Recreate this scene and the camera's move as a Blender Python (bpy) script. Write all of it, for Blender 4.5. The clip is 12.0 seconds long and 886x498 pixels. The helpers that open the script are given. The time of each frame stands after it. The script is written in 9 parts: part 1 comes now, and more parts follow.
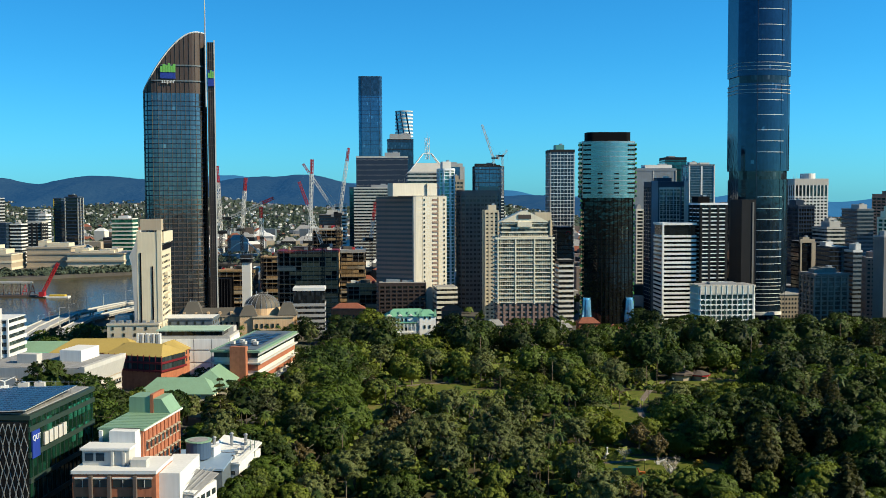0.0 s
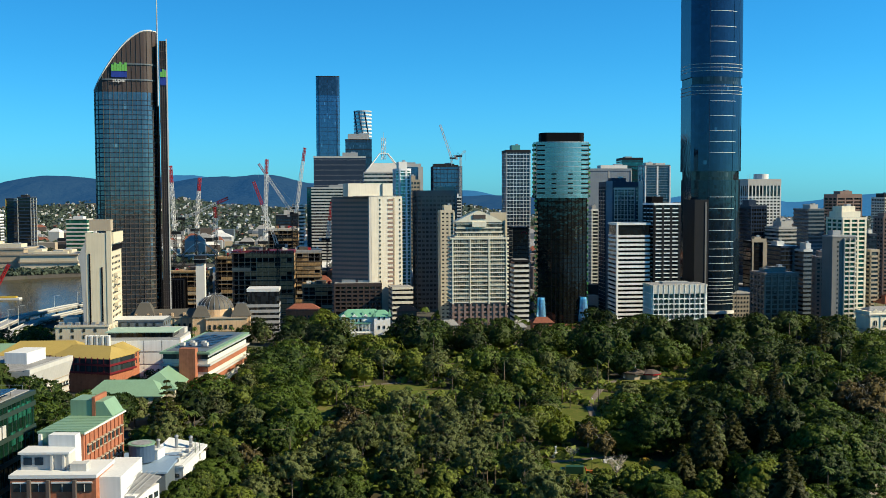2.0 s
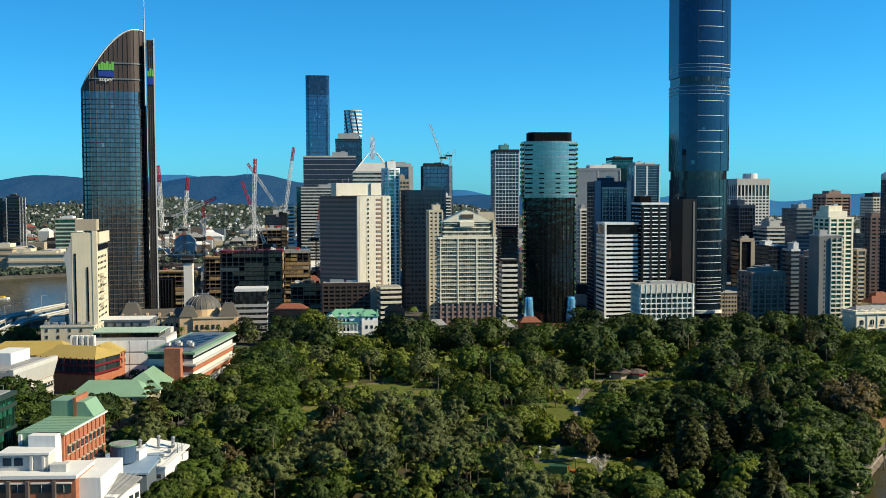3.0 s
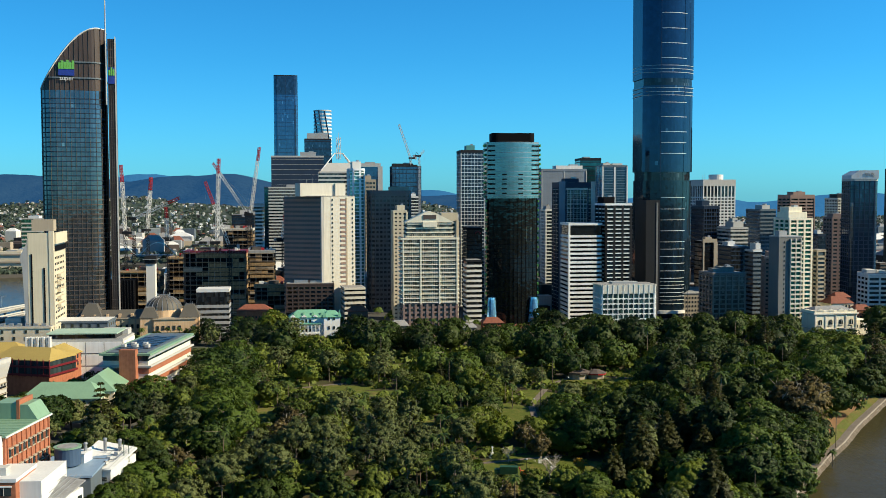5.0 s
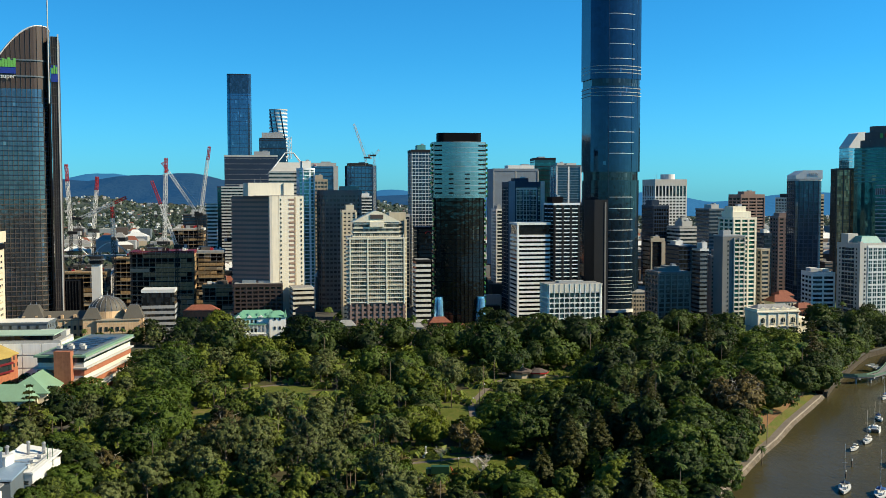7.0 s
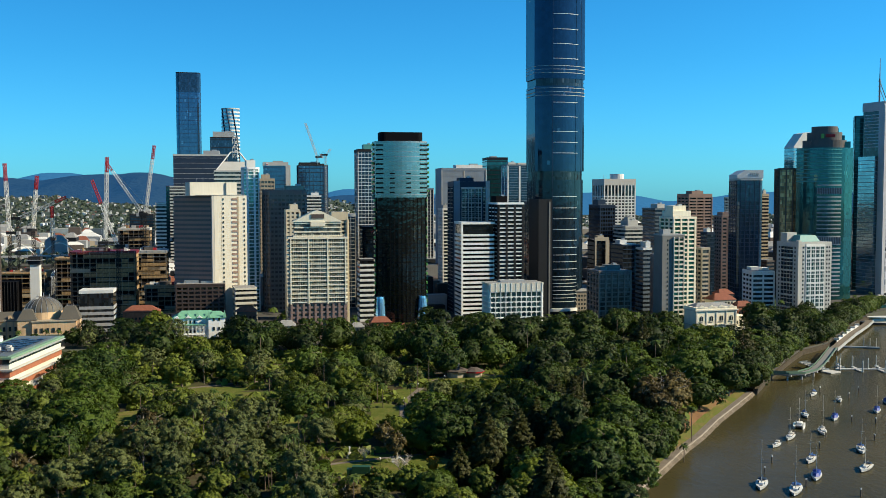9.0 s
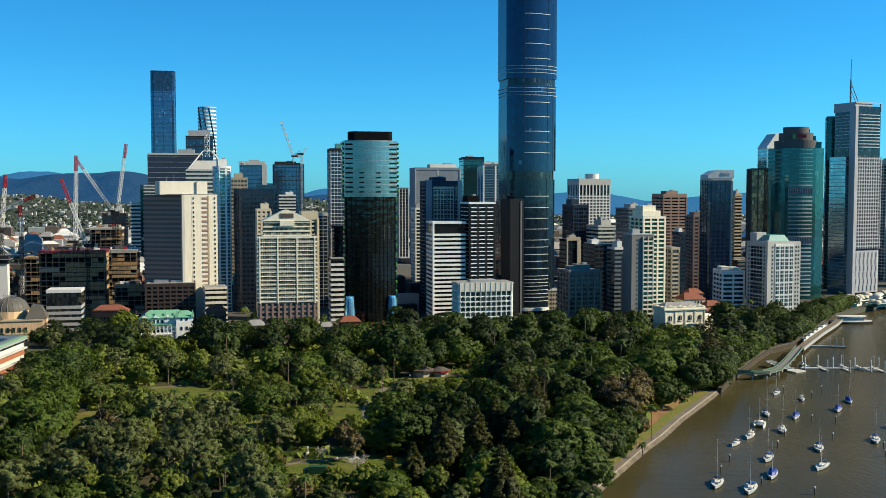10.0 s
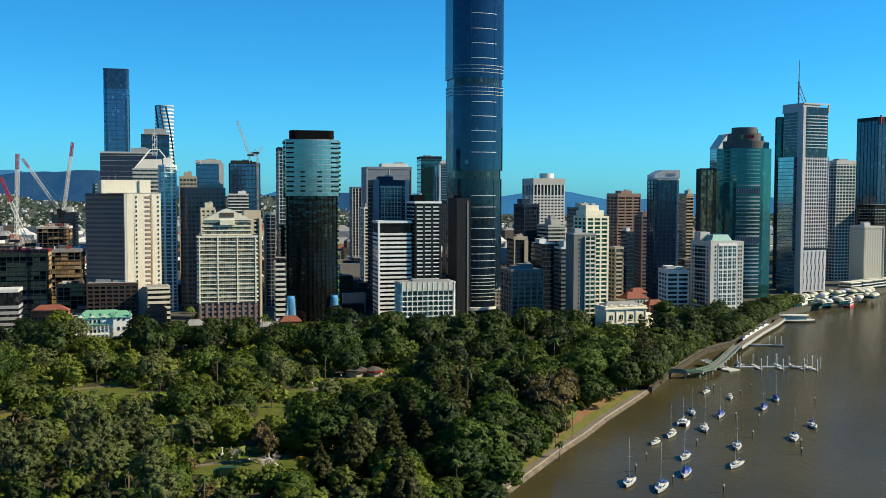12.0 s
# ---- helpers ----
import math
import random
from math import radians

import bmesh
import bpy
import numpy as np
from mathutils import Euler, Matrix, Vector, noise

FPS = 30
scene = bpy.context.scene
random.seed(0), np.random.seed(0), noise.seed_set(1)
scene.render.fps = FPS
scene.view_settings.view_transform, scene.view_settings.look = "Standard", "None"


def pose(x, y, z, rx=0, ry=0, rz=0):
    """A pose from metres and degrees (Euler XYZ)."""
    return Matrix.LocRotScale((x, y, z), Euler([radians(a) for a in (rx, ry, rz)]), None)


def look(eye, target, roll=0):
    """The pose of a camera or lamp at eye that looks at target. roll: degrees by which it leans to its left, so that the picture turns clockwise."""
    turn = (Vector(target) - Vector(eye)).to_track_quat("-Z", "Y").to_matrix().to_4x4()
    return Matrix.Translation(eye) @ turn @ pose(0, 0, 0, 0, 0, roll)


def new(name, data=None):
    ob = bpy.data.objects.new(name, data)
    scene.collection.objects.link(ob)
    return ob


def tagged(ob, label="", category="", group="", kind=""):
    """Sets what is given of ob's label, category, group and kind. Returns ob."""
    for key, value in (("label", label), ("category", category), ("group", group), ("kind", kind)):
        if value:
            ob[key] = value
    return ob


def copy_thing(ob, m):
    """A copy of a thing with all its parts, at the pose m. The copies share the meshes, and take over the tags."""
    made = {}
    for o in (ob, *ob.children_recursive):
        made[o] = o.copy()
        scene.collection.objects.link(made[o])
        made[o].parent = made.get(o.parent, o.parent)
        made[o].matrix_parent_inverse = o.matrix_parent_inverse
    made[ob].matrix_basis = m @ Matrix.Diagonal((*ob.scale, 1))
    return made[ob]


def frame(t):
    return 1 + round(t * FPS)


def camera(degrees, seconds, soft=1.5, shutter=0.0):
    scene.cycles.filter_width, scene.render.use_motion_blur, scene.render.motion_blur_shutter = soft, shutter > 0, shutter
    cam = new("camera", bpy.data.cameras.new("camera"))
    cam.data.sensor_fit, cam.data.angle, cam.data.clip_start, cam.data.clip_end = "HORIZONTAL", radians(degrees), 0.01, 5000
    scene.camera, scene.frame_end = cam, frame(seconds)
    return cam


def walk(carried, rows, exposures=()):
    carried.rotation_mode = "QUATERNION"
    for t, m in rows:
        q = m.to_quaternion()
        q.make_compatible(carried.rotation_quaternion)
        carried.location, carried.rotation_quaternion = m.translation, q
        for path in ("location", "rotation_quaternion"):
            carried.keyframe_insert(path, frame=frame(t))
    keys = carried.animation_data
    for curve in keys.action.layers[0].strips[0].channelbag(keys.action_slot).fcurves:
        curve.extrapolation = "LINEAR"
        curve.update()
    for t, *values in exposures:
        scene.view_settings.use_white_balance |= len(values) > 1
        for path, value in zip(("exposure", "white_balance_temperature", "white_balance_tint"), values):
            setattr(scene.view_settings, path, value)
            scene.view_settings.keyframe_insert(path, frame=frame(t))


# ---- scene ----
cam = camera(47.4, 12.0, soft=0.7)
PATH = [
    (0, (0.075, -0.508, 105.093), (0.037, 1.489, 104.987), -0.2),
    (0.5, (1.327, -0.469, 105.075), (1.306, 1.528, 104.969), -0.3),
    (1, (2.621, -0.387, 105.065), (2.618, 1.61, 104.959), -0.2),
    (1.5, (3.927, -0.27, 105.069), (3.943, 1.727, 104.963), -0.2),
    (2, (5.273, -0.112, 105.082), (5.31, 1.885, 104.976), -0.2),
    (2.5, (6.749, 0.025, 105.101), (6.796, 2.021, 104.995), -0.3),
    (3, (8.529, 0.089, 105.136), (8.581, 2.086, 105.029), -0.2),
    (5, (17.216, -0.015, 105.491), (17.317, 1.979, 105.384), -0.1),
    (5.5, (19.726, -0.135, 105.524), (19.843, 1.858, 105.416), -0.1),
    (6, (22.559, -0.31, 105.54), (22.692, 1.682, 105.433), -0.1),
    (6.5, (25.667, -0.483, 105.555), (25.82, 1.509, 105.448), -0.1),
    (7, (29.106, -0.686, 105.556), (29.278, 1.303, 105.448), -0.1),
    (9, (44.466, -1.739, 105.442), (44.71, 0.243, 105.333), -0.1),
    (9.5, (48.882, -2.128, 105.427), (49.141, -0.148, 105.317), -0.0),
    (10, (53.841, -2.662, 105.407), (54.118, -0.685, 105.297), -0.0),
    (10.5, (59.108, -3.238, 105.38), (59.397, -1.262, 105.27), -0.0),
    (11, (64.565, -3.809, 105.35), (64.869, -1.835, 105.239), -0.0),
    (11.5, (70.028, -4.313, 105.32), (70.343, -2.341, 105.209), -0.0),
    (12, (75.567, -4.844, 105.3), (75.897, -2.874, 105.189), 0.1),
]
walk(cam, [(t, look(eye, target, roll)) for t, eye, target, roll in PATH], [(0, 0.66), (12, 0.66)])

# ---- world and sun ----
SUN_FROM = Vector((0.815, -0.20, 0.545)).normalized()
world = bpy.data.worlds.new("sky")
scene.world = world
world.use_nodes = True
wt = world.node_tree
sky = wt.nodes.new("ShaderNodeTexSky")
sky.sky_type = "NISHITA"
sky.sun_disc = False
sky.sun_elevation = math.asin(SUN_FROM.z)
sky.sun_rotation = math.atan2(SUN_FROM.x, SUN_FROM.y)
sky.altitude, sky.air_density, sky.dust_density, sky.ozone_density = 0, 1.0, 0.3, 4.0
way = wt.nodes.new("ShaderNodeTexCoord")
part_z = wt.nodes.new("ShaderNodeSeparateXYZ")
wt.links.new(way.outputs["Generated"], part_z.inputs[0])
grade = wt.nodes.new("ShaderNodeValToRGB")
grade.color_ramp.elements[0].position, grade.color_ramp.elements[0].color = 0.0, (0.165, 0.625, 0.99, 1)
low_sky = grade.color_ramp.elements.new(0.13)
low_sky.color = (0.108, 0.555, 0.845, 1)
grade.color_ramp.elements[0].position = 0.0
grade.color_ramp.elements[2].position, grade.color_ramp.elements[2].color = 0.45, (0.048, 0.475, 0.665, 1)
high = grade.color_ramp.elements.new(1.0)
high.color = (0.05, 0.30, 0.50, 1)
wt.links.new(part_z.outputs[2], grade.inputs[0])
tint = wt.nodes.new("ShaderNodeMix")
tint.data_type, tint.blend_type = "RGBA", "MULTIPLY"
tint.inputs[0].default_value = 1.0
wt.links.new(sky.outputs[0], tint.inputs[6])
wt.links.new(grade.outputs[0], tint.inputs[7])
side = wt.nodes.new("ShaderNodeMapRange")
side.inputs[1].default_value, side.inputs[2].default_value, side.inputs[3].default_value, side.inputs[4].default_value = -0.45, 0.45, 0.90, 1.07
wt.links.new(part_z.outputs[0], side.inputs[0])
even = wt.nodes.new("ShaderNodeVectorMath")
even.operation = "SCALE"
wt.links.new(tint.outputs[2], even.inputs[0])
wt.links.new(side.outputs[0], even.inputs["Scale"])
wt.links.new(even.outputs[0], wt.nodes["Background"].inputs[0])
wt.nodes["Background"].inputs[1].default_value = 0.122
sun = new("sun", bpy.data.lights.new("sun", "SUN"))
sun.data.energy, sun.data.angle, sun.data.color = 5.0, radians(0.5), (1.0, 0.87, 0.60)
sun.matrix_world = look((0, 0, 600), Vector((0, 0, 600)) - SUN_FROM)


# ---- materials ----
def nodes_of(name, rough=0.8, metal=0.0, spec=0.5):
    m = bpy.data.materials.new(name)
    m.use_nodes = True
    t = m.node_tree
    b = t.nodes["Principled BSDF"]
    b.inputs["Roughness"].default_value, b.inputs["Metallic"].default_value = rough, metal
    b.inputs["Specular IOR Level"].default_value = spec
    return m, t, b


def node(t, kind, **values):
    n = t.nodes.new(kind)
    for key, value in values.items():
        n.inputs[key.replace("_", " ")].default_value = value
    return n


def shade(c, k):
    return (min(1, c[0] * k), min(1, c[1] * k), min(1, c[2] * k), 1)


def ramp(t, fac, stops):
    n = t.nodes.new("ShaderNodeValToRGB")
    while len(n.color_ramp.elements) < len(stops):
        n.color_ramp.elements.new(0.5)
    for e, (p, c) in zip(n.color_ramp.elements, stops):
        e.position, e.color = p, c if len(c) == 4 else (*c, 1)
    t.links.new(fac, n.inputs[0])
    return n.outputs[0]


def bumped(t, b, height, strength, distance):
    n = node(t, "ShaderNodeBump", Strength=strength, Distance=distance)
    t.links.new(height, n.inputs["Height"])
    t.links.new(n.outputs[0], b.inputs["Normal"])


def wall(name, c, rough=0.8, spread=0.15, size=0.12, metal=0.0, spec=0.3):
    """Painted or rendered masonry: broad stains, vertical streaks and fine grain."""
    c = tuple(q * 0.84 for q in c)
    m, t, b = nodes_of(name, rough, metal, spec)
    co = t.nodes.new("ShaderNodeTexCoord")
    broad = node(t, "ShaderNodeTexNoise", Scale=size, Detail=5.0)
    mp = node(t, "ShaderNodeMapping", Scale=(1.2, 1.2, 0.06))
    streak = node(t, "ShaderNodeTexNoise", Scale=1.0, Detail=3.0)
    fine = node(t, "ShaderNodeTexNoise", Scale=3.0, Detail=3.0)
    t.links.new(co.outputs["Object"], broad.inputs["Vector"])
    t.links.new(co.outputs["Object"], mp.inputs["Vector"])
    t.links.new(mp.outputs[0], streak.inputs["Vector"])
    t.links.new(co.outputs["Object"], fine.inputs["Vector"])
    mix = node(t, "ShaderNodeMix", Factor=0.5)
    t.links.new(broad.outputs["Fac"], mix.inputs[2])
    t.links.new(streak.outputs["Fac"], mix.inputs[3])
    col = ramp(t, mix.outputs[0], [(0.3, shade(c, 1 - spread)), (0.55, shade(c, 1)), (0.75, shade(c, 1 + spread * 0.6))])
    t.links.new(col, b.inputs["Base Color"])
    bumped(t, b, fine.outputs["Fac"], 0.25, 0.05)
    return m


def glass(name, c, metal=0.55, rough=0.07, cell=(1.6, 3.5), blinds=0.12, spread=0.5, ripple=0.12):
    """Coated facade glass, pane by pane a little different, some with pale blinds."""
    m, t, b = nodes_of(name, rough, metal, 0.6)
    co = t.nodes.new("ShaderNodeTexCoord")
    sep = t.nodes.new("ShaderNodeSeparateXYZ")
    t.links.new(co.outputs["Object"], sep.inputs[0])

    def math_of(op, a, v):
        n = t.nodes.new("ShaderNodeMath")
        n.operation = op
        t.links.new(a, n.inputs[0])
        if isinstance(v, float):
            n.inputs[1].default_value = v
        elif v is not None:
            t.links.new(v, n.inputs[1])
        return n.outputs[0]

    run = math_of("ADD", sep.outputs[0], math_of("MULTIPLY", sep.outputs[1], 0.83))
    u = math_of("FLOOR", math_of("DIVIDE", run, cell[0]), None)
    v = math_of("FLOOR", math_of("DIVIDE", sep.outputs[2], cell[1]), None)
    cmb = t.nodes.new("ShaderNodeCombineXYZ")
    t.links.new(u, cmb.inputs[0])
    t.links.new(v, cmb.inputs[1])
    wn = t.nodes.new("ShaderNodeTexWhiteNoise")
    t.links.new(cmb.outputs[0], wn.inputs["Vector"])
    pale = (min(1, c[0] * 1.8 + 0.05), min(1, c[1] * 1.8 + 0.05), min(1, c[2] * 1.7 + 0.045), 1)
    col = ramp(t, wn.outputs["Value"], [(0.0, shade(c, 1 - spread)), (0.6, shade(c, 1)), (1 - blinds, shade(c, 1 + spread)), (1.0, pale)])
    t.links.new(col, b.inputs["Base Color"])
    wave = node(t, "ShaderNodeTexNoise", Scale=0.25, Detail=2.0)
    t.links.new(co.outputs["Object"], wave.inputs["Vector"])
    bumped(t, b, wave.outputs["Fac"], ripple, 0.4)
    return m


def leaf_material(name, dark, light, bright):
    m, t, b = nodes_of(name, 0.62, 0.0, 0.25)
    info = t.nodes.new("ShaderNodeObjectInfo")
    geo = t.nodes.new("ShaderNodeNewGeometry")
    co = t.nodes.new("ShaderNodeTexCoord")
    big = node(t, "ShaderNodeTexNoise", Scale=0.5, Detail=4.0)
    t.links.new(co.outputs["Object"], big.inputs["Vector"])
    add = t.nodes.new("ShaderNodeMath")
    add.operation = "MULTIPLY_ADD"
    t.links.new(geo.outputs["Random Per Island"], add.inputs[0])
    add.inputs[1].default_value = 0.30
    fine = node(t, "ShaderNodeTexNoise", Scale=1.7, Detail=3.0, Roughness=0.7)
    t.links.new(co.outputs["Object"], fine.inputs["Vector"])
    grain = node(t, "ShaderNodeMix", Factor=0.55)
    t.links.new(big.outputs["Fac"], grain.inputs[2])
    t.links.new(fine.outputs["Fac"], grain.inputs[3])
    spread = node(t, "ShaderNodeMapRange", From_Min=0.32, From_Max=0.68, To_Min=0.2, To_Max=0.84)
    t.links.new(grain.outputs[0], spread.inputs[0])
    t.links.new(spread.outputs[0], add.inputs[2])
    add2 = t.nodes.new("ShaderNodeMath")
    add2.operation = "MULTIPLY_ADD"
    t.links.new(info.outputs["Random"], add2.inputs[0])
    add2.inputs[1].default_value = 0.55
    t.links.new(add.outputs[0], add2.inputs[2])
    col = ramp(t, add2.outputs[0], [(0.35, (*dark, 1)), (0.8, (*light, 1)), (1.25 / 1.3, (*bright, 1))])
    t.links.new(col, b.inputs["Base Color"])
    tr = t.nodes.new("ShaderNodeBsdfTranslucent")
    t.links.new(col, tr.inputs["Color"])
    mx = node(t, "ShaderNodeMixShader", Fac=0.3)
    t.links.new(b.outputs[0], mx.inputs[1])
    t.links.new(tr.outputs[0], mx.inputs[2])
    t.links.new(mx.outputs[0], t.nodes["Material Output"].inputs[0])
    return m


def mottled(name, stops, scale, rough=0.9, bump=0.4, detail=6.0, dist=0.3):
    """A ground surface: a few colours mixed by noise."""
    m, t, b = nodes_of(name, rough, 0.0, 0.12)
    co = t.nodes.new("ShaderNodeTexCoord")
    n1 = node(t, "ShaderNodeTexNoise", Scale=scale, Detail=detail, Roughness=0.6)
    n2 = node(t, "ShaderNodeTexNoise", Scale=scale * 12, Detail=4.0)
    t.links.new(co.outputs["Object"], n1.inputs["Vector"])
    t.links.new(co.outputs["Object"], n2.inputs["Vector"])
    mix = node(t, "ShaderNodeMix", Factor=0.35)
    t.links.new(n1.outputs["Fac"], mix.inputs[2])
    t.links.new(n2.outputs["Fac"], mix.inputs[3])
    t.links.new(ramp(t, mix.outputs[0], stops), b.inputs["Base Color"])
    bumped(t, b, n2.outputs["Fac"], bump, dist)
    return m


WHITE = wall("white_render", (0.74, 0.74, 0.72))
CREAM = wall("cream_render", (0.68, 0.60, 0.45))
WARM = wall("warm_white_concrete", (0.72, 0.68, 0.58))
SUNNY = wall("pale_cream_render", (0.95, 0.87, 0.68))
BRIGHT = wall("bright_white_paint", (0.95, 0.95, 0.91))
MIDGREY = wall("mid_grey_render", (0.20, 0.20, 0.195))
RAWCON = wall("raw_concrete", (0.12, 0.105, 0.095), spread=0.35, size=0.4)
GREY = wall("grey_concrete", (0.36, 0.37, 0.38))
PALE = wall("pale_grey_panel", (0.53, 0.52, 0.49))
TAN = wall("tan_concrete", (0.43, 0.36, 0.27))
STONE = wall("sandstone", (0.66, 0.46, 0.28), spread=0.3)
PINK = wall("pink_brown_panel", (0.29, 0.20, 0.17))
BROWN = wall("brown_panel", (0.11, 0.086, 0.076))
MAUVE = wall("mauve_brown_panel", (0.44, 0.26, 0.20))
TAUPE = wall("taupe_concrete", (0.20, 0.165, 0.155))
HAZEBLUE = wall("blue_grey_wall", (0.21, 0.25, 0.30), rough=0.6)
IVORY = wall("ivory_white_panel", (0.88, 0.90, 0.92), spread=0.08)
UMBER = wall("dark_bronze_fin", (0.075, 0.055, 0.048), rough=0.45)
DARK = wall("charcoal_panel", (0.026, 0.028, 0.032), rough=0.6, spec=0.1)
BLACK = wall("black_louvre", (0.007, 0.007, 0.009), rough=0.75, spec=0.06)
NAVYP = wall("navy_panel", (0.03, 0.05, 0.085), rough=0.5, spec=0.1)
STEELBLUE = wall("blue_grey_panel", (0.13, 0.16, 0.185), rough=0.5)
STEEL = wall("galvanised_steel", (0.45, 0.46, 0.47), rough=0.4, metal=0.6)
BRICK = wall("red_brick", (0.41, 0.15, 0.08), spread=0.35, size=0.6)
ROOFRED = wall("terracotta_roof", (0.25, 0.088, 0.055), spread=0.35, size=0.5)
ROOFGREEN = wall("green_metal_roof", (0.22, 0.36, 0.24), rough=0.5)
ROOFMINT = wall("pale_green_copper_roof", (0.18, 0.42, 0.28), rough=0.6)
ROOFGOLD = wall("mustard_metal_roof", (0.42, 0.31, 0.09), rough=0.55)
ROOFGREY = wall("grey_roof_membrane", (0.30, 0.30, 0.30), spread=0.4, size=0.3)
ROOFWHITE = wall("white_roof_sheet", (0.72, 0.72, 0.70), rough=0.55, spread=0.1)
SLATE = wall("weathered_zinc_roof", (0.115, 0.105, 0.088), rough=0.6)
TEALP = wall("teal_copper_panel", (0.08, 0.29, 0.285), rough=0.5)
REDP = wall("red_paint", (0.42, 0.025, 0.03), rough=0.5)
CRIMSON = wall("dark_red_trim", (0.16, 0.012, 0.02), rough=0.6)
GOLDP = wall("yellow_paint", (0.55, 0.38, 0.03), rough=0.5)
GREENP = wall("lime_green_panel", (0.15, 0.45, 0.10), rough=0.5)
BLUEP = wall("royal_blue_panel", (0.02, 0.05, 0.30), rough=0.5)
SCAFF = wall("scaffold_boards", (0.40, 0.27, 0.14), spread=0.6, size=0.5)
G_NAVY = glass("navy_glass", (0.028, 0.058, 0.095), spread=0.3, blinds=0.03)
G_DARK = glass("dark_glass", (0.02, 0.025, 0.03), metal=0.3, blinds=0.06)
G_BLACK = glass("black_glass", (0.010, 0.012, 0.014), metal=0.1, blinds=0.05)
G_BLUE = glass("blue_glass", (0.055, 0.13, 0.21), metal=0.7, cell=(1.5, 3.6), spread=0.15, blinds=0.01)
G_PALE = glass("silver_blue_glass", (0.24, 0.34, 0.38), metal=0.75, spread=0.15, blinds=0.03)
G_TEAL = glass("teal_glass", (0.022, 0.105, 0.11), metal=0.6, spread=0.2, blinds=0.02)
G_GREEN = glass("green_glass", (0.02, 0.13, 0.09), metal=0.35)
# Metal is low so the bronze base also carries an orange reflection.
G_BRONZE = glass("bronze_mirror_glass", (0.42, 0.235, 0.115), metal=0.4, rough=0.12, blinds=0.04, spread=0.7, ripple=0.5)
G_BROWN = glass("brown_tinted_glass", (0.07, 0.05, 0.045), metal=0.06, blinds=0.2)
G_FLAT = glass("curtained_window_glass", (0.11, 0.125, 0.11), metal=0.08, blinds=0.4, cell=(1.6, 2.95))
G_JADE = glass("pale_jade_glass", (0.10, 0.20, 0.19), metal=0.5, blinds=0.1)
G_WIN = glass("window_glass", (0.03, 0.045, 0.05), metal=0.15, blinds=0.2)
G_SKYBLUE = glass("bright_blue_glass", (0.16, 0.38, 0.62), metal=0.5, spread=0.2)
BARK = wall("grey_bark", (0.20, 0.15, 0.11), spread=0.4, size=0.8)
PALEBARK = wall("pale_gum_bark", (0.46, 0.41, 0.34), spread=0.3, size=0.5)
GUMBARK = wall("mottled_gum_bark", (0.24, 0.20, 0.16), spread=0.4, size=0.5)
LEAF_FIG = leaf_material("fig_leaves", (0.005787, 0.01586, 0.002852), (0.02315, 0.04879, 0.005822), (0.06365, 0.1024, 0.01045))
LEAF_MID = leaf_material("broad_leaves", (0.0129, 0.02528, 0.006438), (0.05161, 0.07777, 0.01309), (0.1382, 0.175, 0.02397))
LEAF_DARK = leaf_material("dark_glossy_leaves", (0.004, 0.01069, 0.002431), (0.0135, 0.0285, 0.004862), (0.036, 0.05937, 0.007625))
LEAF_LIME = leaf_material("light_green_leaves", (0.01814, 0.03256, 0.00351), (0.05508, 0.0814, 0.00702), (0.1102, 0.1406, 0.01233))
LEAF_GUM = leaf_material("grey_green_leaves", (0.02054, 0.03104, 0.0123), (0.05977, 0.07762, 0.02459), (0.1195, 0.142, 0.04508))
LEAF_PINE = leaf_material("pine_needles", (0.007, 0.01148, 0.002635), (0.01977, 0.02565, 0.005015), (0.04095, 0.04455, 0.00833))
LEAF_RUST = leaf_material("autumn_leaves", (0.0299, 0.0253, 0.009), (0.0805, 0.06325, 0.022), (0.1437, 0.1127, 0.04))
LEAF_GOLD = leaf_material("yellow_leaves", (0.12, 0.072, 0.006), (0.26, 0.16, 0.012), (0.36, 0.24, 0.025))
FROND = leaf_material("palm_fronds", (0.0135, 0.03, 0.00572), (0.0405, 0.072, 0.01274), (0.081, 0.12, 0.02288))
# Green pulled towards blue: distance haze put into the leaf colour.
LEAF_FAR = leaf_material("haze_tinted_leaves", (0.01344, 0.03119, 0.027), (0.0336, 0.05954, 0.0459), (0.0672, 0.09072, 0.0621))
MARINE = wall("marine_blue_canvas", (0.03, 0.10, 0.30), rough=0.7)
GARDENGREEN = wall("dark_green_paint", (0.025, 0.085, 0.04), rough=0.45)
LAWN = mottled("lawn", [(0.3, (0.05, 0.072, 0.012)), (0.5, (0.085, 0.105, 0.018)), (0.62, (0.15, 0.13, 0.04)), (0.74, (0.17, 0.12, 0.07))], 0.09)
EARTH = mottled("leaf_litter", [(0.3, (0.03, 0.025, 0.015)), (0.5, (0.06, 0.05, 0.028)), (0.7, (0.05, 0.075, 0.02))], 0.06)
BANKDIRT = mottled("bare_bank_earth", [(0.3, (0.13, 0.075, 0.04)), (0.5, (0.22, 0.12, 0.06)), (0.66, (0.13, 0.15, 0.04))], 0.07)
CITY = mottled("city_ground", [(0.3, (0.045, 0.045, 0.045)), (0.5, (0.085, 0.08, 0.075)), (0.7, (0.06, 0.08, 0.035))], 0.012)
# Bluish tint puts the distance haze into the ground colour too.
SUBURB = mottled("hazed_suburb_ground", [(0.35, (0.025, 0.045, 0.036)), (0.5, (0.045, 0.062, 0.05)), (0.62, (0.10, 0.105, 0.10))], 0.008)
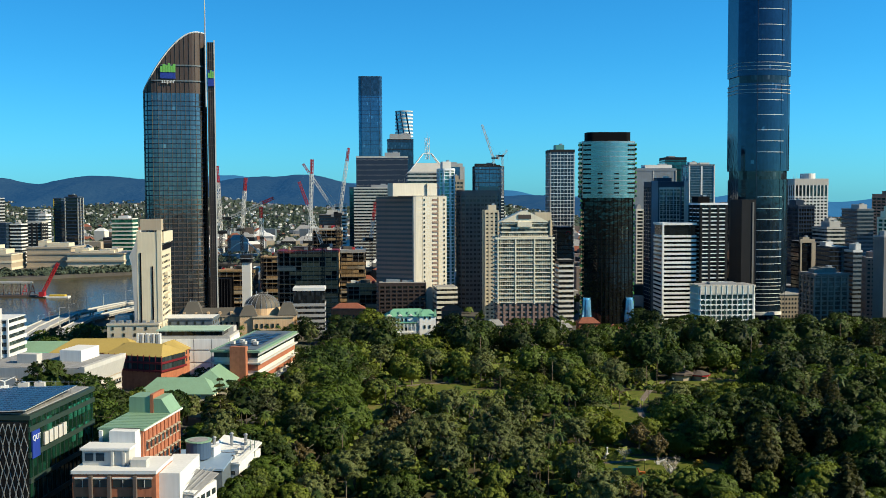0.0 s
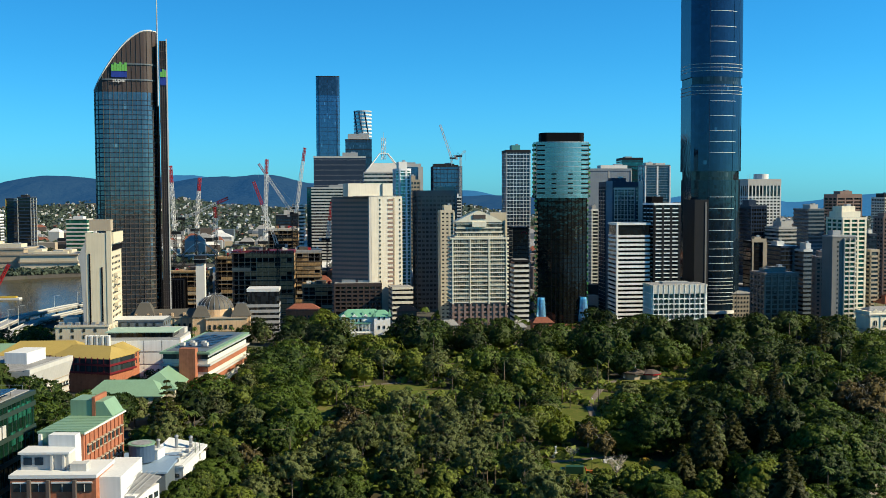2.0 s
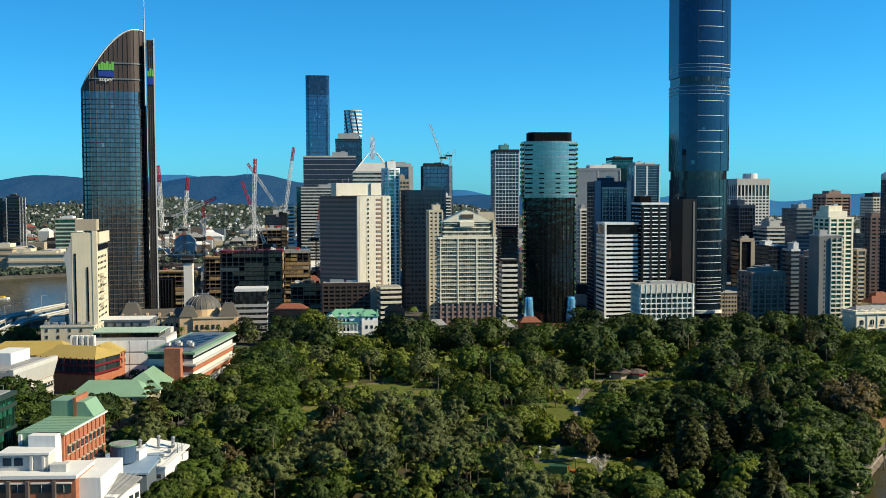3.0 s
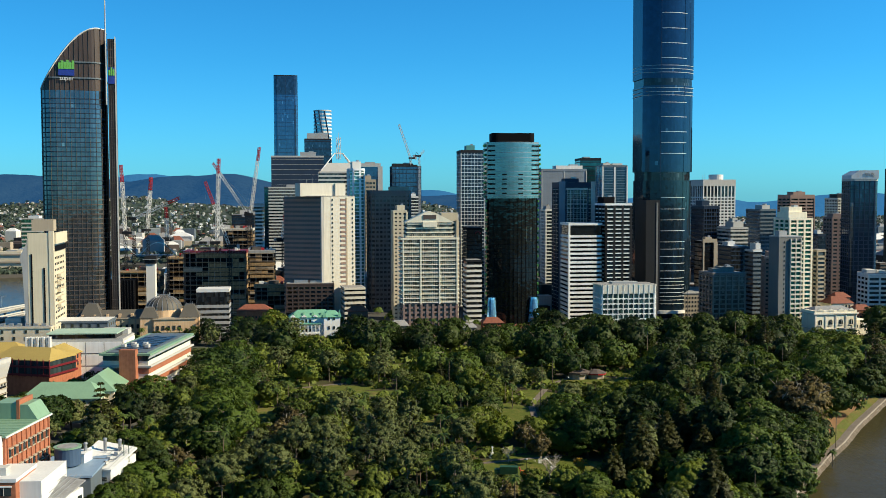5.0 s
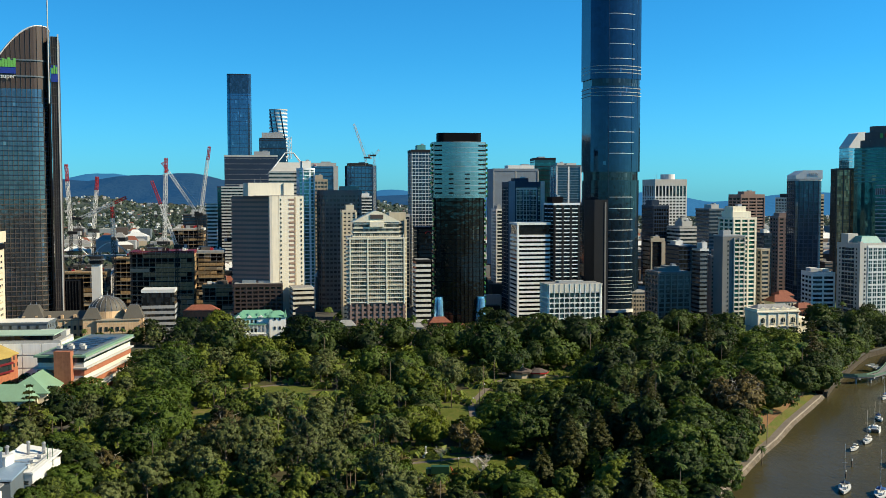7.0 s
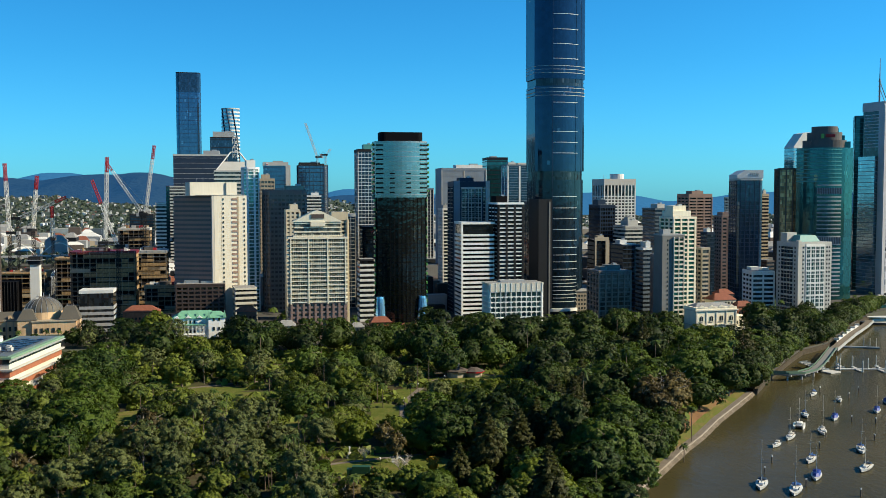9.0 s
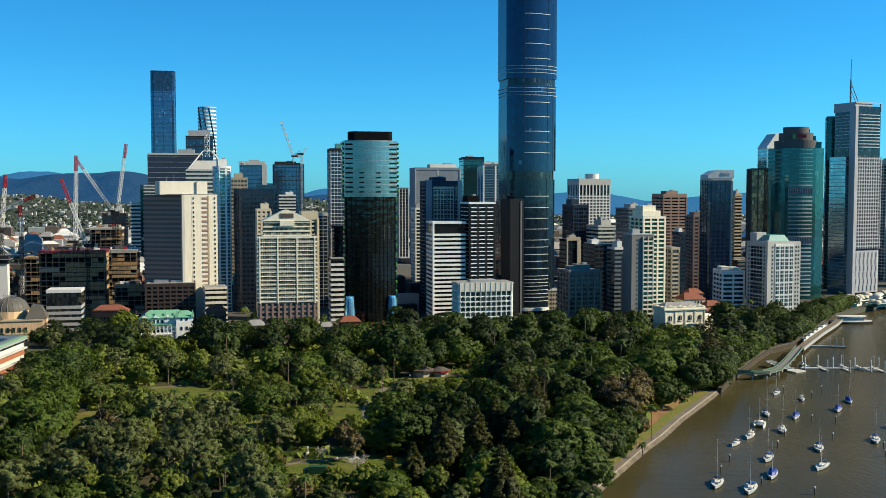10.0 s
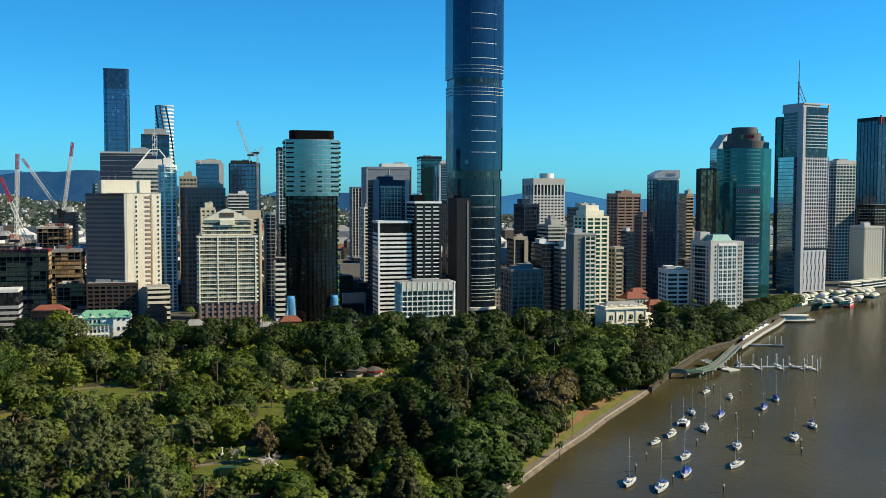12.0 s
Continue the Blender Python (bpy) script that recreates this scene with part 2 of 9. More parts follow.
PATHM = mottled("path_paving", [(0.3, (0.12, 0.10, 0.082)), (0.7, (0.20, 0.17, 0.14))], 0.3)
ROCK = mottled("stone_revetment", [(0.3, (0.06, 0.05, 0.038)), (0.5, (0.13, 0.105, 0.08)), (0.7, (0.23, 0.19, 0.15))], 0.4, bump=0.9)


def water_material():
    m, t, b = nodes_of("river_water", 0.18, 0.0, 0.4)
    b.inputs["IOR"].default_value = 1.12
    co = t.nodes.new("ShaderNodeTexCoord")
    n1 = node(t, "ShaderNodeTexNoise", Scale=0.012, Detail=3.0)
    mp = node(t, "ShaderNodeMapping", Scale=(0.9, 0.35, 1.0))
    n2 = node(t, "ShaderNodeTexNoise", Scale=0.5, Detail=5.0)
    t.links.new(co.outputs["Object"], n1.inputs["Vector"])
    t.links.new(co.outputs["Object"], mp.inputs["Vector"])
    t.links.new(mp.outputs[0], n2.inputs["Vector"])
    t.links.new(ramp(t, n1.outputs["Fac"], [(0.35, (0.046, 0.040, 0.018)), (0.65, (0.060, 0.051, 0.024))]), b.inputs["Base Color"])
    bumped(t, b, n2.outputs["Fac"], 0.5, 0.35)
    return m


WATER = water_material()


# ---- building blocks ----
def mesh_from(name, verts, faces, mat, smooth=False):
    me = bpy.data.meshes.new(name)
    me.from_pydata([tuple(v) for v in verts], [], faces)
    for m in mat if isinstance(mat, (list, tuple)) else [mat]:
        me.materials.append(m)
    if smooth:
        me.polygons.foreach_set("use_smooth", [True] * len(me.polygons))
    me.update()
    return me


def part(name, mesh, parent, loc=(0, 0, 0), rz=0.0, label=""):
    ob = new(name, mesh)
    ob.parent = parent
    ob.location, ob.rotation_euler = loc, (0, 0, rz)
    return tagged(ob, label) if label else ob


def thing(name, label, category, x=0, y=0, z=0, a=0.0, group="", kind=""):
    ob = new(name)
    ob.empty_display_size = 0.5
    ob.matrix_basis = pose(x, y, z, 0, 0, a)
    return tagged(ob, label, category, group, kind)


def prism(pts, z0, z1, mat, name="block", top=None):
    """A solid over the outline pts; top scales the upper outline."""
    n, k = len(pts), 1.0 if top is None else top
    v = [(x, y, z0) for x, y in pts] + [(x * k, y * k, z1) for x, y in pts]
    f = [tuple(range(n - 1, -1, -1)), tuple(range(n, 2 * n))] + [(i, (i + 1) % n, n + (i + 1) % n, n + i) for i in range(n)]
    return mesh_from(name, v, f, mat)


def box(w, d, h, mat, x=0, y=0, z=0, name="block"):
    """A box w by d, its foot centred at x, y, z."""
    return prism([(x - w / 2, y - d / 2), (x + w / 2, y - d / 2), (x + w / 2, y + d / 2), (x - w / 2, y + d / 2)], z, z + h, mat, name)


def rect(w, d):
    return [(-w / 2, -d / 2), (w / 2, -d / 2), (w / 2, d / 2), (-w / 2, d / 2)]


def rounded(w, d, r, n=5):
    out = []
    for cx, cy, a0 in ((w / 2 - r, -d / 2 + r, -90), (w / 2 - r, d / 2 - r, 0), (-w / 2 + r, d / 2 - r, 90), (-w / 2 + r, -d / 2 + r, 180)):
        for i in range(n + 1):
            a = radians(a0 + 90 * i / n)
            out.append((cx + r * math.cos(a), cy + r * math.sin(a)))
    return out


def ellipse(w, d, n=28):
    return [(w / 2 * math.cos(2 * math.pi * i / n), d / 2 * math.sin(2 * math.pi * i / n)) for i in range(n)]


def grown(pts, d):
    """The outline moved outwards by d."""
    out, n = [], len(pts)
    for i in range(n):
        (x0, y0), (x1, y1), (x2, y2) = pts[i - 1], pts[i], pts[(i + 1) % n]
        a, b = Vector((y1 - y0, x0 - x1)).normalized(), Vector((y2 - y1, x1 - x2)).normalized()
        m = (a + b) / max(0.3, 1 + a.dot(b))
        out.append((x1 + m.x * d, y1 + m.y * d))
    return out


def stations(pts, step):
    """Places along the outline, about step apart, with the wall's direction."""
    out, left, n = [], 0.0, len(pts)
    for i in range(n):
        a, b = Vector(pts[i]), Vector(pts[(i + 1) % n])
        run = (b - a).length
        ang = math.atan2(b.y - a.y, b.x - a.x)
        if run > step * 1.2:
            k = max(1, round(run / step))
            out += [(*(a.lerp(b, j / k)), ang) for j in range(k + 1)]
            left = 0.0
        else:
            left += run
            if left >= step * 0.9:
                out.append((*b, ang))
                left = 0.0
    return out


def stacked(me, zs, mat):
    """The same ring at many heights, in one mesh."""
    v0, f0 = [tuple(q.co) for q in me.vertices], [tuple(p.vertices) for p in me.polygons]
    v = [(px, py, pz + z) for z in zs for px, py, pz in v0]
    f = [tuple(i + len(v0) * k for i in p) for k in range(len(zs)) for p in f0]
    return mesh_from("spandrel", v, f, mat)


def tower(name, label, x, y, a, w, d, top, base=4.0, foot=None, fl=3.5, core=None, band=None, bh=1.2, bout=0.3, first=0.0, pier=None, ps=4.0, pw=0.8,
          pout=0.35, pz=None, parapet=1.2, roof=None, plant=(), plant_mat=None, category="building", bname="spandrel", cap=None, stop=None):
    """A tall building: a glazed or solid core, a spandrel or balcony ring for every floor, piers or mullions, parapet, roof, plant rooms."""
    t = thing(name, label, category, x, y, base, a)
    h = top - base
    if y > 1340:
        fl, bh = fl * 1.6, bh * 1.6
    foot = foot or rect(w, d)
    part("core", prism(foot, 0, h, core or G_WIN), t)
    if band:
        ring = prism(grown(foot, bout), 0, bh, band)
        zs = []
        while first + len(zs) * fl + bh < (stop or h):
            zs.append(first + len(zs) * fl)
        if y > 870:
            tagged(part(bname, stacked(ring, zs, band), t), kind="stuff")
        else:
            for z in zs:
                part(bname, ring, t, (0, 0, z))
    if pier:
        z0, z1 = pz or (0, h)
        col = box(pw, pout + 0.5, z1 - z0, pier, 0, -(pout + 0.5) / 2 + 0.5)
        for px, py, ang in stations(foot, ps):
            if math.cos(ang + radians(a)) > -0.5:
                part("pier", col, t, (px, py, z0), ang)
    edge = grown(foot, max(bout if band else 0, pout if pier else 0) + 0.05)
    part("parapet", prism(edge, h - 0.6, h + parapet, cap or band or pier or core or GREY), t)
    part("roof", prism(grown(edge, -0.6), h + parapet, h + parapet + 0.06, roof or ROOFGREY), t)
    for i, (fx, fy, fw, fd, fh) in enumerate(plant):
        px, py, pw2, pd2 = fx * w, fy * d, fw * w, fd * d
        part("plant_room", box(pw2, pd2, fh, plant_mat or GREY, 0, 0, 0), t, (px, py, h + parapet + 0.05))
        if fh > 2.5:
            part("roof_unit", box(pw2 * 0.3, pd2 * 0.35, 1.3, STEEL), t, (px + pw2 * 0.2, py - pd2 * 0.1, h + parapet + 0.05 + fh))
    return t


def blocks(name, items, mat):
    """Many boxes (x, y, z, w, d, h), each with its foot centred at x, y, z, in one mesh."""
    v, f = [], []
    for x, y, z, w, d, h in items:
        o = len(v)
        v += [(x + sx * w / 2, y + sy * d / 2, z + sz * h) for sz in (0, 1) for sx, sy in ((-1, -1), (1, -1), (1, 1), (-1, 1))]
        f += [(o + 3, o + 2, o + 1, o), (o + 4, o + 5, o + 6, o + 7)] + [(o + k, o + (k + 1) % 4, o + 4 + (k + 1) % 4, o + 4 + k) for k in range(4)]
    return mesh_from(name, v, f, mat)


def many(name, items, mat, parent, loc=(0, 0, 0), rz=0.0, label=""):
    """Pieces too small to pick apart, as one part."""
    return tagged(part(name, blocks(name, items, mat), parent, loc, rz, label), kind="stuff")


def tube(p, q, r0, r1, n=6):
    """Vertices and faces of a tapered rod from p to q."""
    p, q = Vector(p), Vector(q)
    ax = (q - p).normalized()
    u = ax.orthogonal().normalized()
    w = ax.cross(u)
    v, f = [], []
    for c, r in ((p, r0), (q, r1)):
        v += [tuple(c + r * (math.cos(2 * math.pi * i / n) * u + math.sin(2 * math.pi * i / n) * w)) for i in range(n)]
    f = [(i, (i + 1) % n, n + (i + 1) % n, n + i) for i in range(n)] + [tuple(range(n - 1, -1, -1)), tuple(range(n, 2 * n))]
    return v, f


def rods(name, runs, mat, n=5):
    """Rods (p, q, r0, r1) in one mesh."""
    vs, fs = [], []
    for p, q, r0, r1 in runs:
        v, f = tube(p, q, r0, r1, n)
        o = len(vs)
        vs += v
        fs += [tuple(o + i for i in g) for g in f]
    return mesh_from(name, vs, fs, mat)


def hip(w, d, h, mat, ridge=0.5, over=0.6, name="roof"):
    """A hipped roof over w by d with its eaves at z = 0."""
    a, b, r = w / 2 + over, d / 2 + over, max(0.02, (w / 2 + over) * ridge)
    v = [(-a, -b, 0), (a, -b, 0), (a, b, 0), (-a, b, 0), (-r, 0, h), (r, 0, h), (-a, -b, -0.35), (a, -b, -0.35), (a, b, -0.35), (-a, b, -0.35)]
    f = [(0, 1, 5, 4), (1, 2, 5), (2, 3, 4, 5), (3, 0, 4), (6, 7, 1, 0), (7, 8, 2, 1), (8, 9, 3, 2), (9, 6, 0, 3), (9, 8, 7, 6)]
    return mesh_from(name, v, f, mat)


def lattice(name, p, q, wide, mat, bay=None, r=0.16):
    """A square lattice boom from p to q."""
    p, q = Vector(p), Vector(q)
    ax = (q - p).normalized()
    u = ax.orthogonal().normalized() if abs(ax.z) > 0.95 else ax.cross(Vector((0, 0, 1))).normalized()
    w = ax.cross(u)
    n = max(3, int((q - p).length / (bay or wide * 1.3)))
    runs, corner = [], [u + w, w - u, -u - w, u - w]
    for c in corner:
        runs.append((p + c * wide / 2, q + c * wide / 2, r, r))
    for i in range(n):
        a, b = p.lerp(q, i / n), p.lerp(q, (i + 1) / n)
        for j in range(4):
            c, e = corner[j], corner[(j + 1) % 4]
            runs.append((a + (c if i % 2 else e) * wide / 2, b + (e if i % 2 else c) * wide / 2, r * 0.7, r * 0.7))
    return rods(name, runs, mat, 4)


# ---- ground, river, banks and distance ----
SHORE = [(-100, 50), (103, 262), (152, 331), (193, 389), (268, 493), (285, 520), (304, 548), (334, 590), (356, 619), (388, 645), (414, 680), (482, 770), (500, 790), (610, 880), (735, 990), (1200, 1250), (4800, 1600)]
FAR_BANK = [(4800, 4800), (-4800, 4800), (-4800, 900), (-570, 1230), (-505, 1296), (-438, 1341), (-415, 1500), (-330, 1500), (-270, 1010), (-302, 930), (-318, 820), (-318, 740), (-306, 650), (-330, 560), (-430, 480), (-430, 100)]
INLAND = [(-116, 61), (86.6, 273.4), (135.6, 342.4), (176.6, 400.4), (251.6, 504.4), (272, 527)]
ground = tagged(new("ground", prism(INLAND + SHORE[5:] + FAR_BANK, -3, 4, CITY, "ground")), "flat city ground of asphalt, paving and planting", "ground", kind="structure")
water = tagged(new("water", mesh_from("water", [(-4900, -900, 0), (4900, -900, 0), (4900, 4900, 0), (-4900, 4900, 0)], [(0, 1, 2, 3)], WATER)), "broad brown tidal river with faint ripples", "river", kind="structure")


def sheet(name, pts, z, mat, thick=0.12):
    return new(name, prism(pts, z - thick, z, mat, name))


LAWN_EDGE = [(-92, 270), (84, 272), (134, 342), (175, 400), (250, 504), (272, 528), (298, 550), (328, 592), (350, 622), (382, 652), (330, 690), (60, 662), (-60, 650), (-92, 560)]
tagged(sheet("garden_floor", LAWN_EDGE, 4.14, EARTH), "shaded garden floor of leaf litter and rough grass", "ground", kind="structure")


def oval(x, y, rx, ry, n=24, seed=0):
    r = random.Random(seed)
    return [(x + rx * (1 + 0.22 * math.sin(3 * a + seed) + r.uniform(-0.06, 0.06)) * math.cos(a), y + ry * (1 + 0.2 * math.cos(2 * a + seed)) * math.sin(a)) for a in (2 * math.pi * i / n for i in range(n))]


GLADES = [(55, 608, 16, 10), (-18, 527, 25, 12), (76, 455, 11, 26), (72, 371, 30, 13), (124, 540, 25, 14), (-46, 465, 9, 16), (6, 512, 26, 9), (26, 592, 14, 9), (92, 500, 12, 16), (150, 560, 16, 7), (-36, 400, 6, 10), (30, 440, 6, 9)]
for i, (gx, gy, rx, ry) in enumerate(GLADES):
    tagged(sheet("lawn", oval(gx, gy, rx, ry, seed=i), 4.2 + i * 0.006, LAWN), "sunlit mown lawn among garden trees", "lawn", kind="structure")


def strip(pts, left, right, z0, z1, mat, name):
    """A band along the line pts, from left to right of it."""
    v, f = [], []
    for i, p in enumerate(pts):
        a, b = Vector(pts[max(0, i - 1)]), Vector(pts[min(len(pts) - 1, i + 1)])
        n = Vector((-(b - a).y, (b - a).x)).normalized()
        for o, z in ((left, z0), (left, z1), (right, z1), (right, z0)):
            v.append((p[0] + n.x * o, p[1] + n.y * o, z))
    for i in range(len(pts) - 1):
        for k in range(4):
            f.append((4 * i + k, 4 * i + (k + 1) % 4, 4 * i + 4 + (k + 1) % 4, 4 * i + 4 + k))
    f += [(3, 2, 1, 0), tuple(len(v) - 4 + k for k in range(4))]
    return new(name, mesh_from(name, v, f, mat))


DARKROCK = mottled("wet_stone", [(0.3, (0.035, 0.03, 0.024)), (0.7, (0.09, 0.075, 0.058))], 0.4)
BANKGRASS = mottled("dry_bank_grass", [(0.35, (0.16, 0.10, 0.045)), (0.5, (0.10, 0.105, 0.025)), (0.65, (0.07, 0.10, 0.015))], 0.12)
BANK = [(68, 208), (105, 262), (155, 333), (193, 389), (208, 409), (228, 439), (266, 491), (272, 500)]
BANK_RISE = [(-0.4, -0.6), (1.3, 1.25), (1.9, 1.5), (4.7, 1.5), (8.6, 2.7), (20.6, 4.22)]


def bank_slope(name, first, last, mat, lift, steps):
    """A strip of the sloping bank between two distances from the waterline, a closed body with an uneven top."""
    r, v, f = random.Random(int(first * 10)), [], []
    runs = []
    for (ax, ay), (bx, by) in zip(BANK, BANK[1:]):
        n = max(1, int(math.dist((ax, ay), (bx, by)) / 3.0))
        runs += [(ax + (bx - ax) * i / n, ay + (by - ay) * i / n) for i in range(n)]
    runs.append(BANK[-1])
    for i, p in enumerate(runs):
        a, b = Vector(runs[max(0, i - 1)]), Vector(runs[min(len(runs) - 1, i + 1)])
        n = Vector((-(b - a).y, (b - a).x)).normalized()
        for k in range(steps + 1):
            o = first + (last - first) * k / steps
            z = bank_height(o) + (r.uniform(-lift, lift) if lift else 0.0)
            v.append((p[0] + n.x * o, p[1] + n.y * o, z))
        for k in (steps, 0):
            o = first + (last - first) * k / steps
            v.append((p[0] + n.x * o, p[1] + n.y * o, -1.5))
    w = steps + 3
    for i in range(len(runs) - 1):
        f += [(w * i + k, w * i + (k + 1) % w, w * i + w + (k + 1) % w, w * i + w + k) for k in range(w)]
    f += [tuple(range(w - 1, -1, -1)), tuple(len(v) - w + k for k in range(w))]
    return new(name, mesh_from(name, v, f, mat))


def bank_height(o):
    """Height of the bank at a distance from the waterline."""
    for (o0, z0), (o1, z1) in zip(BANK_RISE, BANK_RISE[1:]):
        if o <= o1:
            return z0 + (z1 - z0) * max(0.0, o - o0) / (o1 - o0)
    return 4.1


COPING = mottled("pale_stone_coping", [(0.3, (0.20, 0.17, 0.14)), (0.7, (0.34, 0.30, 0.25))], 0.5)
tagged(bank_slope("revetment", -0.4, 1.3, ROCK, 0.16, 5), "rough brown rubble revetment at the waterline", "seawall", kind="structure")
tagged(bank_slope("seawall_coping", 1.3, 1.9, COPING, 0.0, 1), "pale stone seawall coping along the river path", "seawall", kind="structure")
tagged(bank_slope("river_path", 1.9, 4.7, PATHM, 0.0, 1), "paved riverside path behind the seawall", "path", kind="structure")
tagged(bank_slope("verge", 4.7, 8.6, BANKGRASS, 0.08, 3), "sloping grass verge beside the river path", "verge", kind="structure")
tagged(bank_slope("garden_bed", 8.6, 20.6, BANKDIRT, 0.06, 4), "bare reddish earth slope under bank trees", "ground", kind="structure")
SHOREBANK = [(271, 499), (285, 521), (304, 548), (334, 590), (356, 619), (388, 645), (414, 680), (482, 770), (500, 790)]
tagged(strip(SHOREBANK, 0.3, 16.0, 3.0, 4.2, EARTH, "planted_bank"), "dark planted river bank of leaf litter and roots", "ground", kind="structure")
tagged(strip(SHOREBANK, -1.2, 0.3, -1.0, 3.0, DARKROCK, "bank_toe"), "rough stones at the foot of the planted bank", "bank", kind="structure")
for pts, wd in (([(150, 655), (128, 600), (122, 562), (100, 528), (84, 480), (80, 430)], 3.0), ([(122, 562), (60, 560), (0, 545), (-50, 520)], 2.6), ([(80, 430), (84, 385), (40, 372)], 2.4), ([(122, 556), (170, 540), (230, 520), (255, 500)], 2.6)):
    tagged(strip(pts, -wd / 2, wd / 2, 3.9, 4.32, PATHM, "garden_path"), "pale paved garden path", "path", kind="structure")


def rise(x, y):
    """Height of the land far off."""
    s = min(1.0, max(0.0, (y - 1900) / 2100)) * min(1.0, max(0.25, (900 - x) / 900))
    return 4 + s * s * 78 + s * (10 * math.sin(x * 0.006 + 1.3) + 7 * math.sin(y * 0.008 + x * 0.004)) + s * 10 * noise.noise((x * 0.0045, y * 0.0045, 0.3))


def terrain(name, x0, x1, y0, y1, nx, ny, high, mat):
    v = [(x, y, high(x, y)) for j in range(ny + 1) for i in range(nx + 1) for x, y in [(x0 + (x1 - x0) * i / nx, y0 + (y1 - y0) * j / ny)]]
    f = [(j * (nx + 1) + i, j * (nx + 1) + i + 1, (j + 1) * (nx + 1) + i + 1, (j + 1) * (nx + 1) + i) for j in range(ny) for i in range(nx)]
    return new(name, mesh_from(name, v, f, mat, True))


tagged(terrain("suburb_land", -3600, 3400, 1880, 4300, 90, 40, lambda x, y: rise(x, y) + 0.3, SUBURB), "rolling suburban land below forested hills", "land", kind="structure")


def ridge(name, x0, x1, y, deep, top, mat, label, nx=260, ny=36):
    def high(x, yy):
        u = (yy - y) / deep
        s = max(0.0, math.sin(math.pi * min(1.0, max(0.0, u * 0.5))))
        rough = 52 * noise.noise((x * 0.004, yy * 0.006, 1.7)) + 28 * noise.noise((x * 0.011, yy * 0.014, 4.2)) + 11 * noise.noise((x * 0.03, yy * 0.035, 8.2))
        gully = 1 - 0.30 * (1 - s) * (1 + math.sin(x * 0.012 + 2 * math.sin(yy * 0.004)))
        return 4 + top(x) * s ** 1.15 * gully + rough * s * (1.15 - s)
    return tagged(terrain(name, x0, x1, y, y + deep, nx, ny, high, mat), label, "hill", kind="structure")


def bumps(*peaks):
    """A soft crest line through the given peaks: place, half width, height."""
    return lambda x: sum((h * math.exp(-((x - c) / w) ** 2)) ** 4 for c, w, h in peaks) ** 0.25


# Distance haze is put into a blue base colour and a faint glow.
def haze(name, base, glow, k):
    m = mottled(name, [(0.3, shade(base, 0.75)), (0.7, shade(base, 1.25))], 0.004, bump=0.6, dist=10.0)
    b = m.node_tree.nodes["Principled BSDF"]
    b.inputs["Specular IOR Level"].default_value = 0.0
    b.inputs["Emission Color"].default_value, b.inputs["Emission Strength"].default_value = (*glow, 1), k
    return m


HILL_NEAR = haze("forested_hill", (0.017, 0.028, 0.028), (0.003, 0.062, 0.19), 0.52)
HILL_FAR = haze("hazed_far_range", (0.012, 0.036, 0.06), (0.03, 0.16, 0.36), 0.55)
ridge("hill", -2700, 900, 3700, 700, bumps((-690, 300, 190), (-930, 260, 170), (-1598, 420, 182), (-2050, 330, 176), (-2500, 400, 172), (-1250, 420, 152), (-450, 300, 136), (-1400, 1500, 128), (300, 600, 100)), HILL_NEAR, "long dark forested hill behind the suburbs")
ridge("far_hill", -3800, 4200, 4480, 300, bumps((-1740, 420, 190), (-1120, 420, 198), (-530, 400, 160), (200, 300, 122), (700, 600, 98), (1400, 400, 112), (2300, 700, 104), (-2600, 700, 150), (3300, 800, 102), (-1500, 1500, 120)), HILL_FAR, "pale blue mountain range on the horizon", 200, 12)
tangle = random.Random(31)
under = []
for _ in range(5200):
    ux, uy = tangle.uniform(-92, 330), tangle.uniform(262, 655)
    edge = next((x0 + (x1 - x0) * (uy - y0) / (y1 - y0) for (x0, y0), (x1, y1) in zip(SHORE, SHORE[1:]) if y0 <= uy <= y1), 0)
    if ux > edge - 18 or ux < -60 and uy < 350 or any(((ux - a) / (rx + 1)) ** 2 + ((uy - b) / (ry + 1)) ** 2 < 1 for a, b, rx, ry in GLADES):
        continue
    under.append((ux, uy, 4.2, tangle.uniform(1.2, 4.4)))


def near_high(x, y):
    """Unseen cliffs and wooded rises behind the start of the flight, added for dark reflections."""
    s_ = min(1.0, max(0.0, (-240 - y) / 60))
    return -2 + s_ * (22 + 9 * math.sin(x * 0.011 + 0.7) + 14 * noise.noise((x * 0.006, y * 0.006, 2.2)) + 12 * noise.noise((x * 0.03, y * 0.03, 5.1)))


tagged(terrain("near_bank", -4800, 4800, -4800, -180, 120, 90, near_high, SUBURB), "wooded river bank of low cliffs and suburbs", "land", kind="structure")


# ---- trees ----
def cards(centres, normals, size, rng, n_out=0.65):
    """Leaf cards: small quads round the given places, turned mostly outwards."""
    k = len(centres)
    rnd = rng.normal(size=(k, 3))
    nrm = normals * n_out + rnd * (1 - n_out) * 0.75
    nrm /= np.linalg.norm(nrm, axis=1, keepdims=True) + 1e-9
    u = np.cross(nrm, rng.normal(size=(k, 3)))
    u /= np.linalg.norm(u, axis=1, keepdims=True) + 1e-9
    w = np.cross(nrm, u)
    s = size * rng.uniform(0.6, 1.3, (k, 1))
    s2 = s * rng.uniform(0.5, 0.9, (k, 1))
    v = np.stack([centres - u * s, centres - w * s2, centres + u * s, centres + w * s2], 1).reshape(-1, 3)
    f = [(4 * i, 4 * i + 1, 4 * i + 2, 4 * i + 3) for i in range(k)]
    return v, f


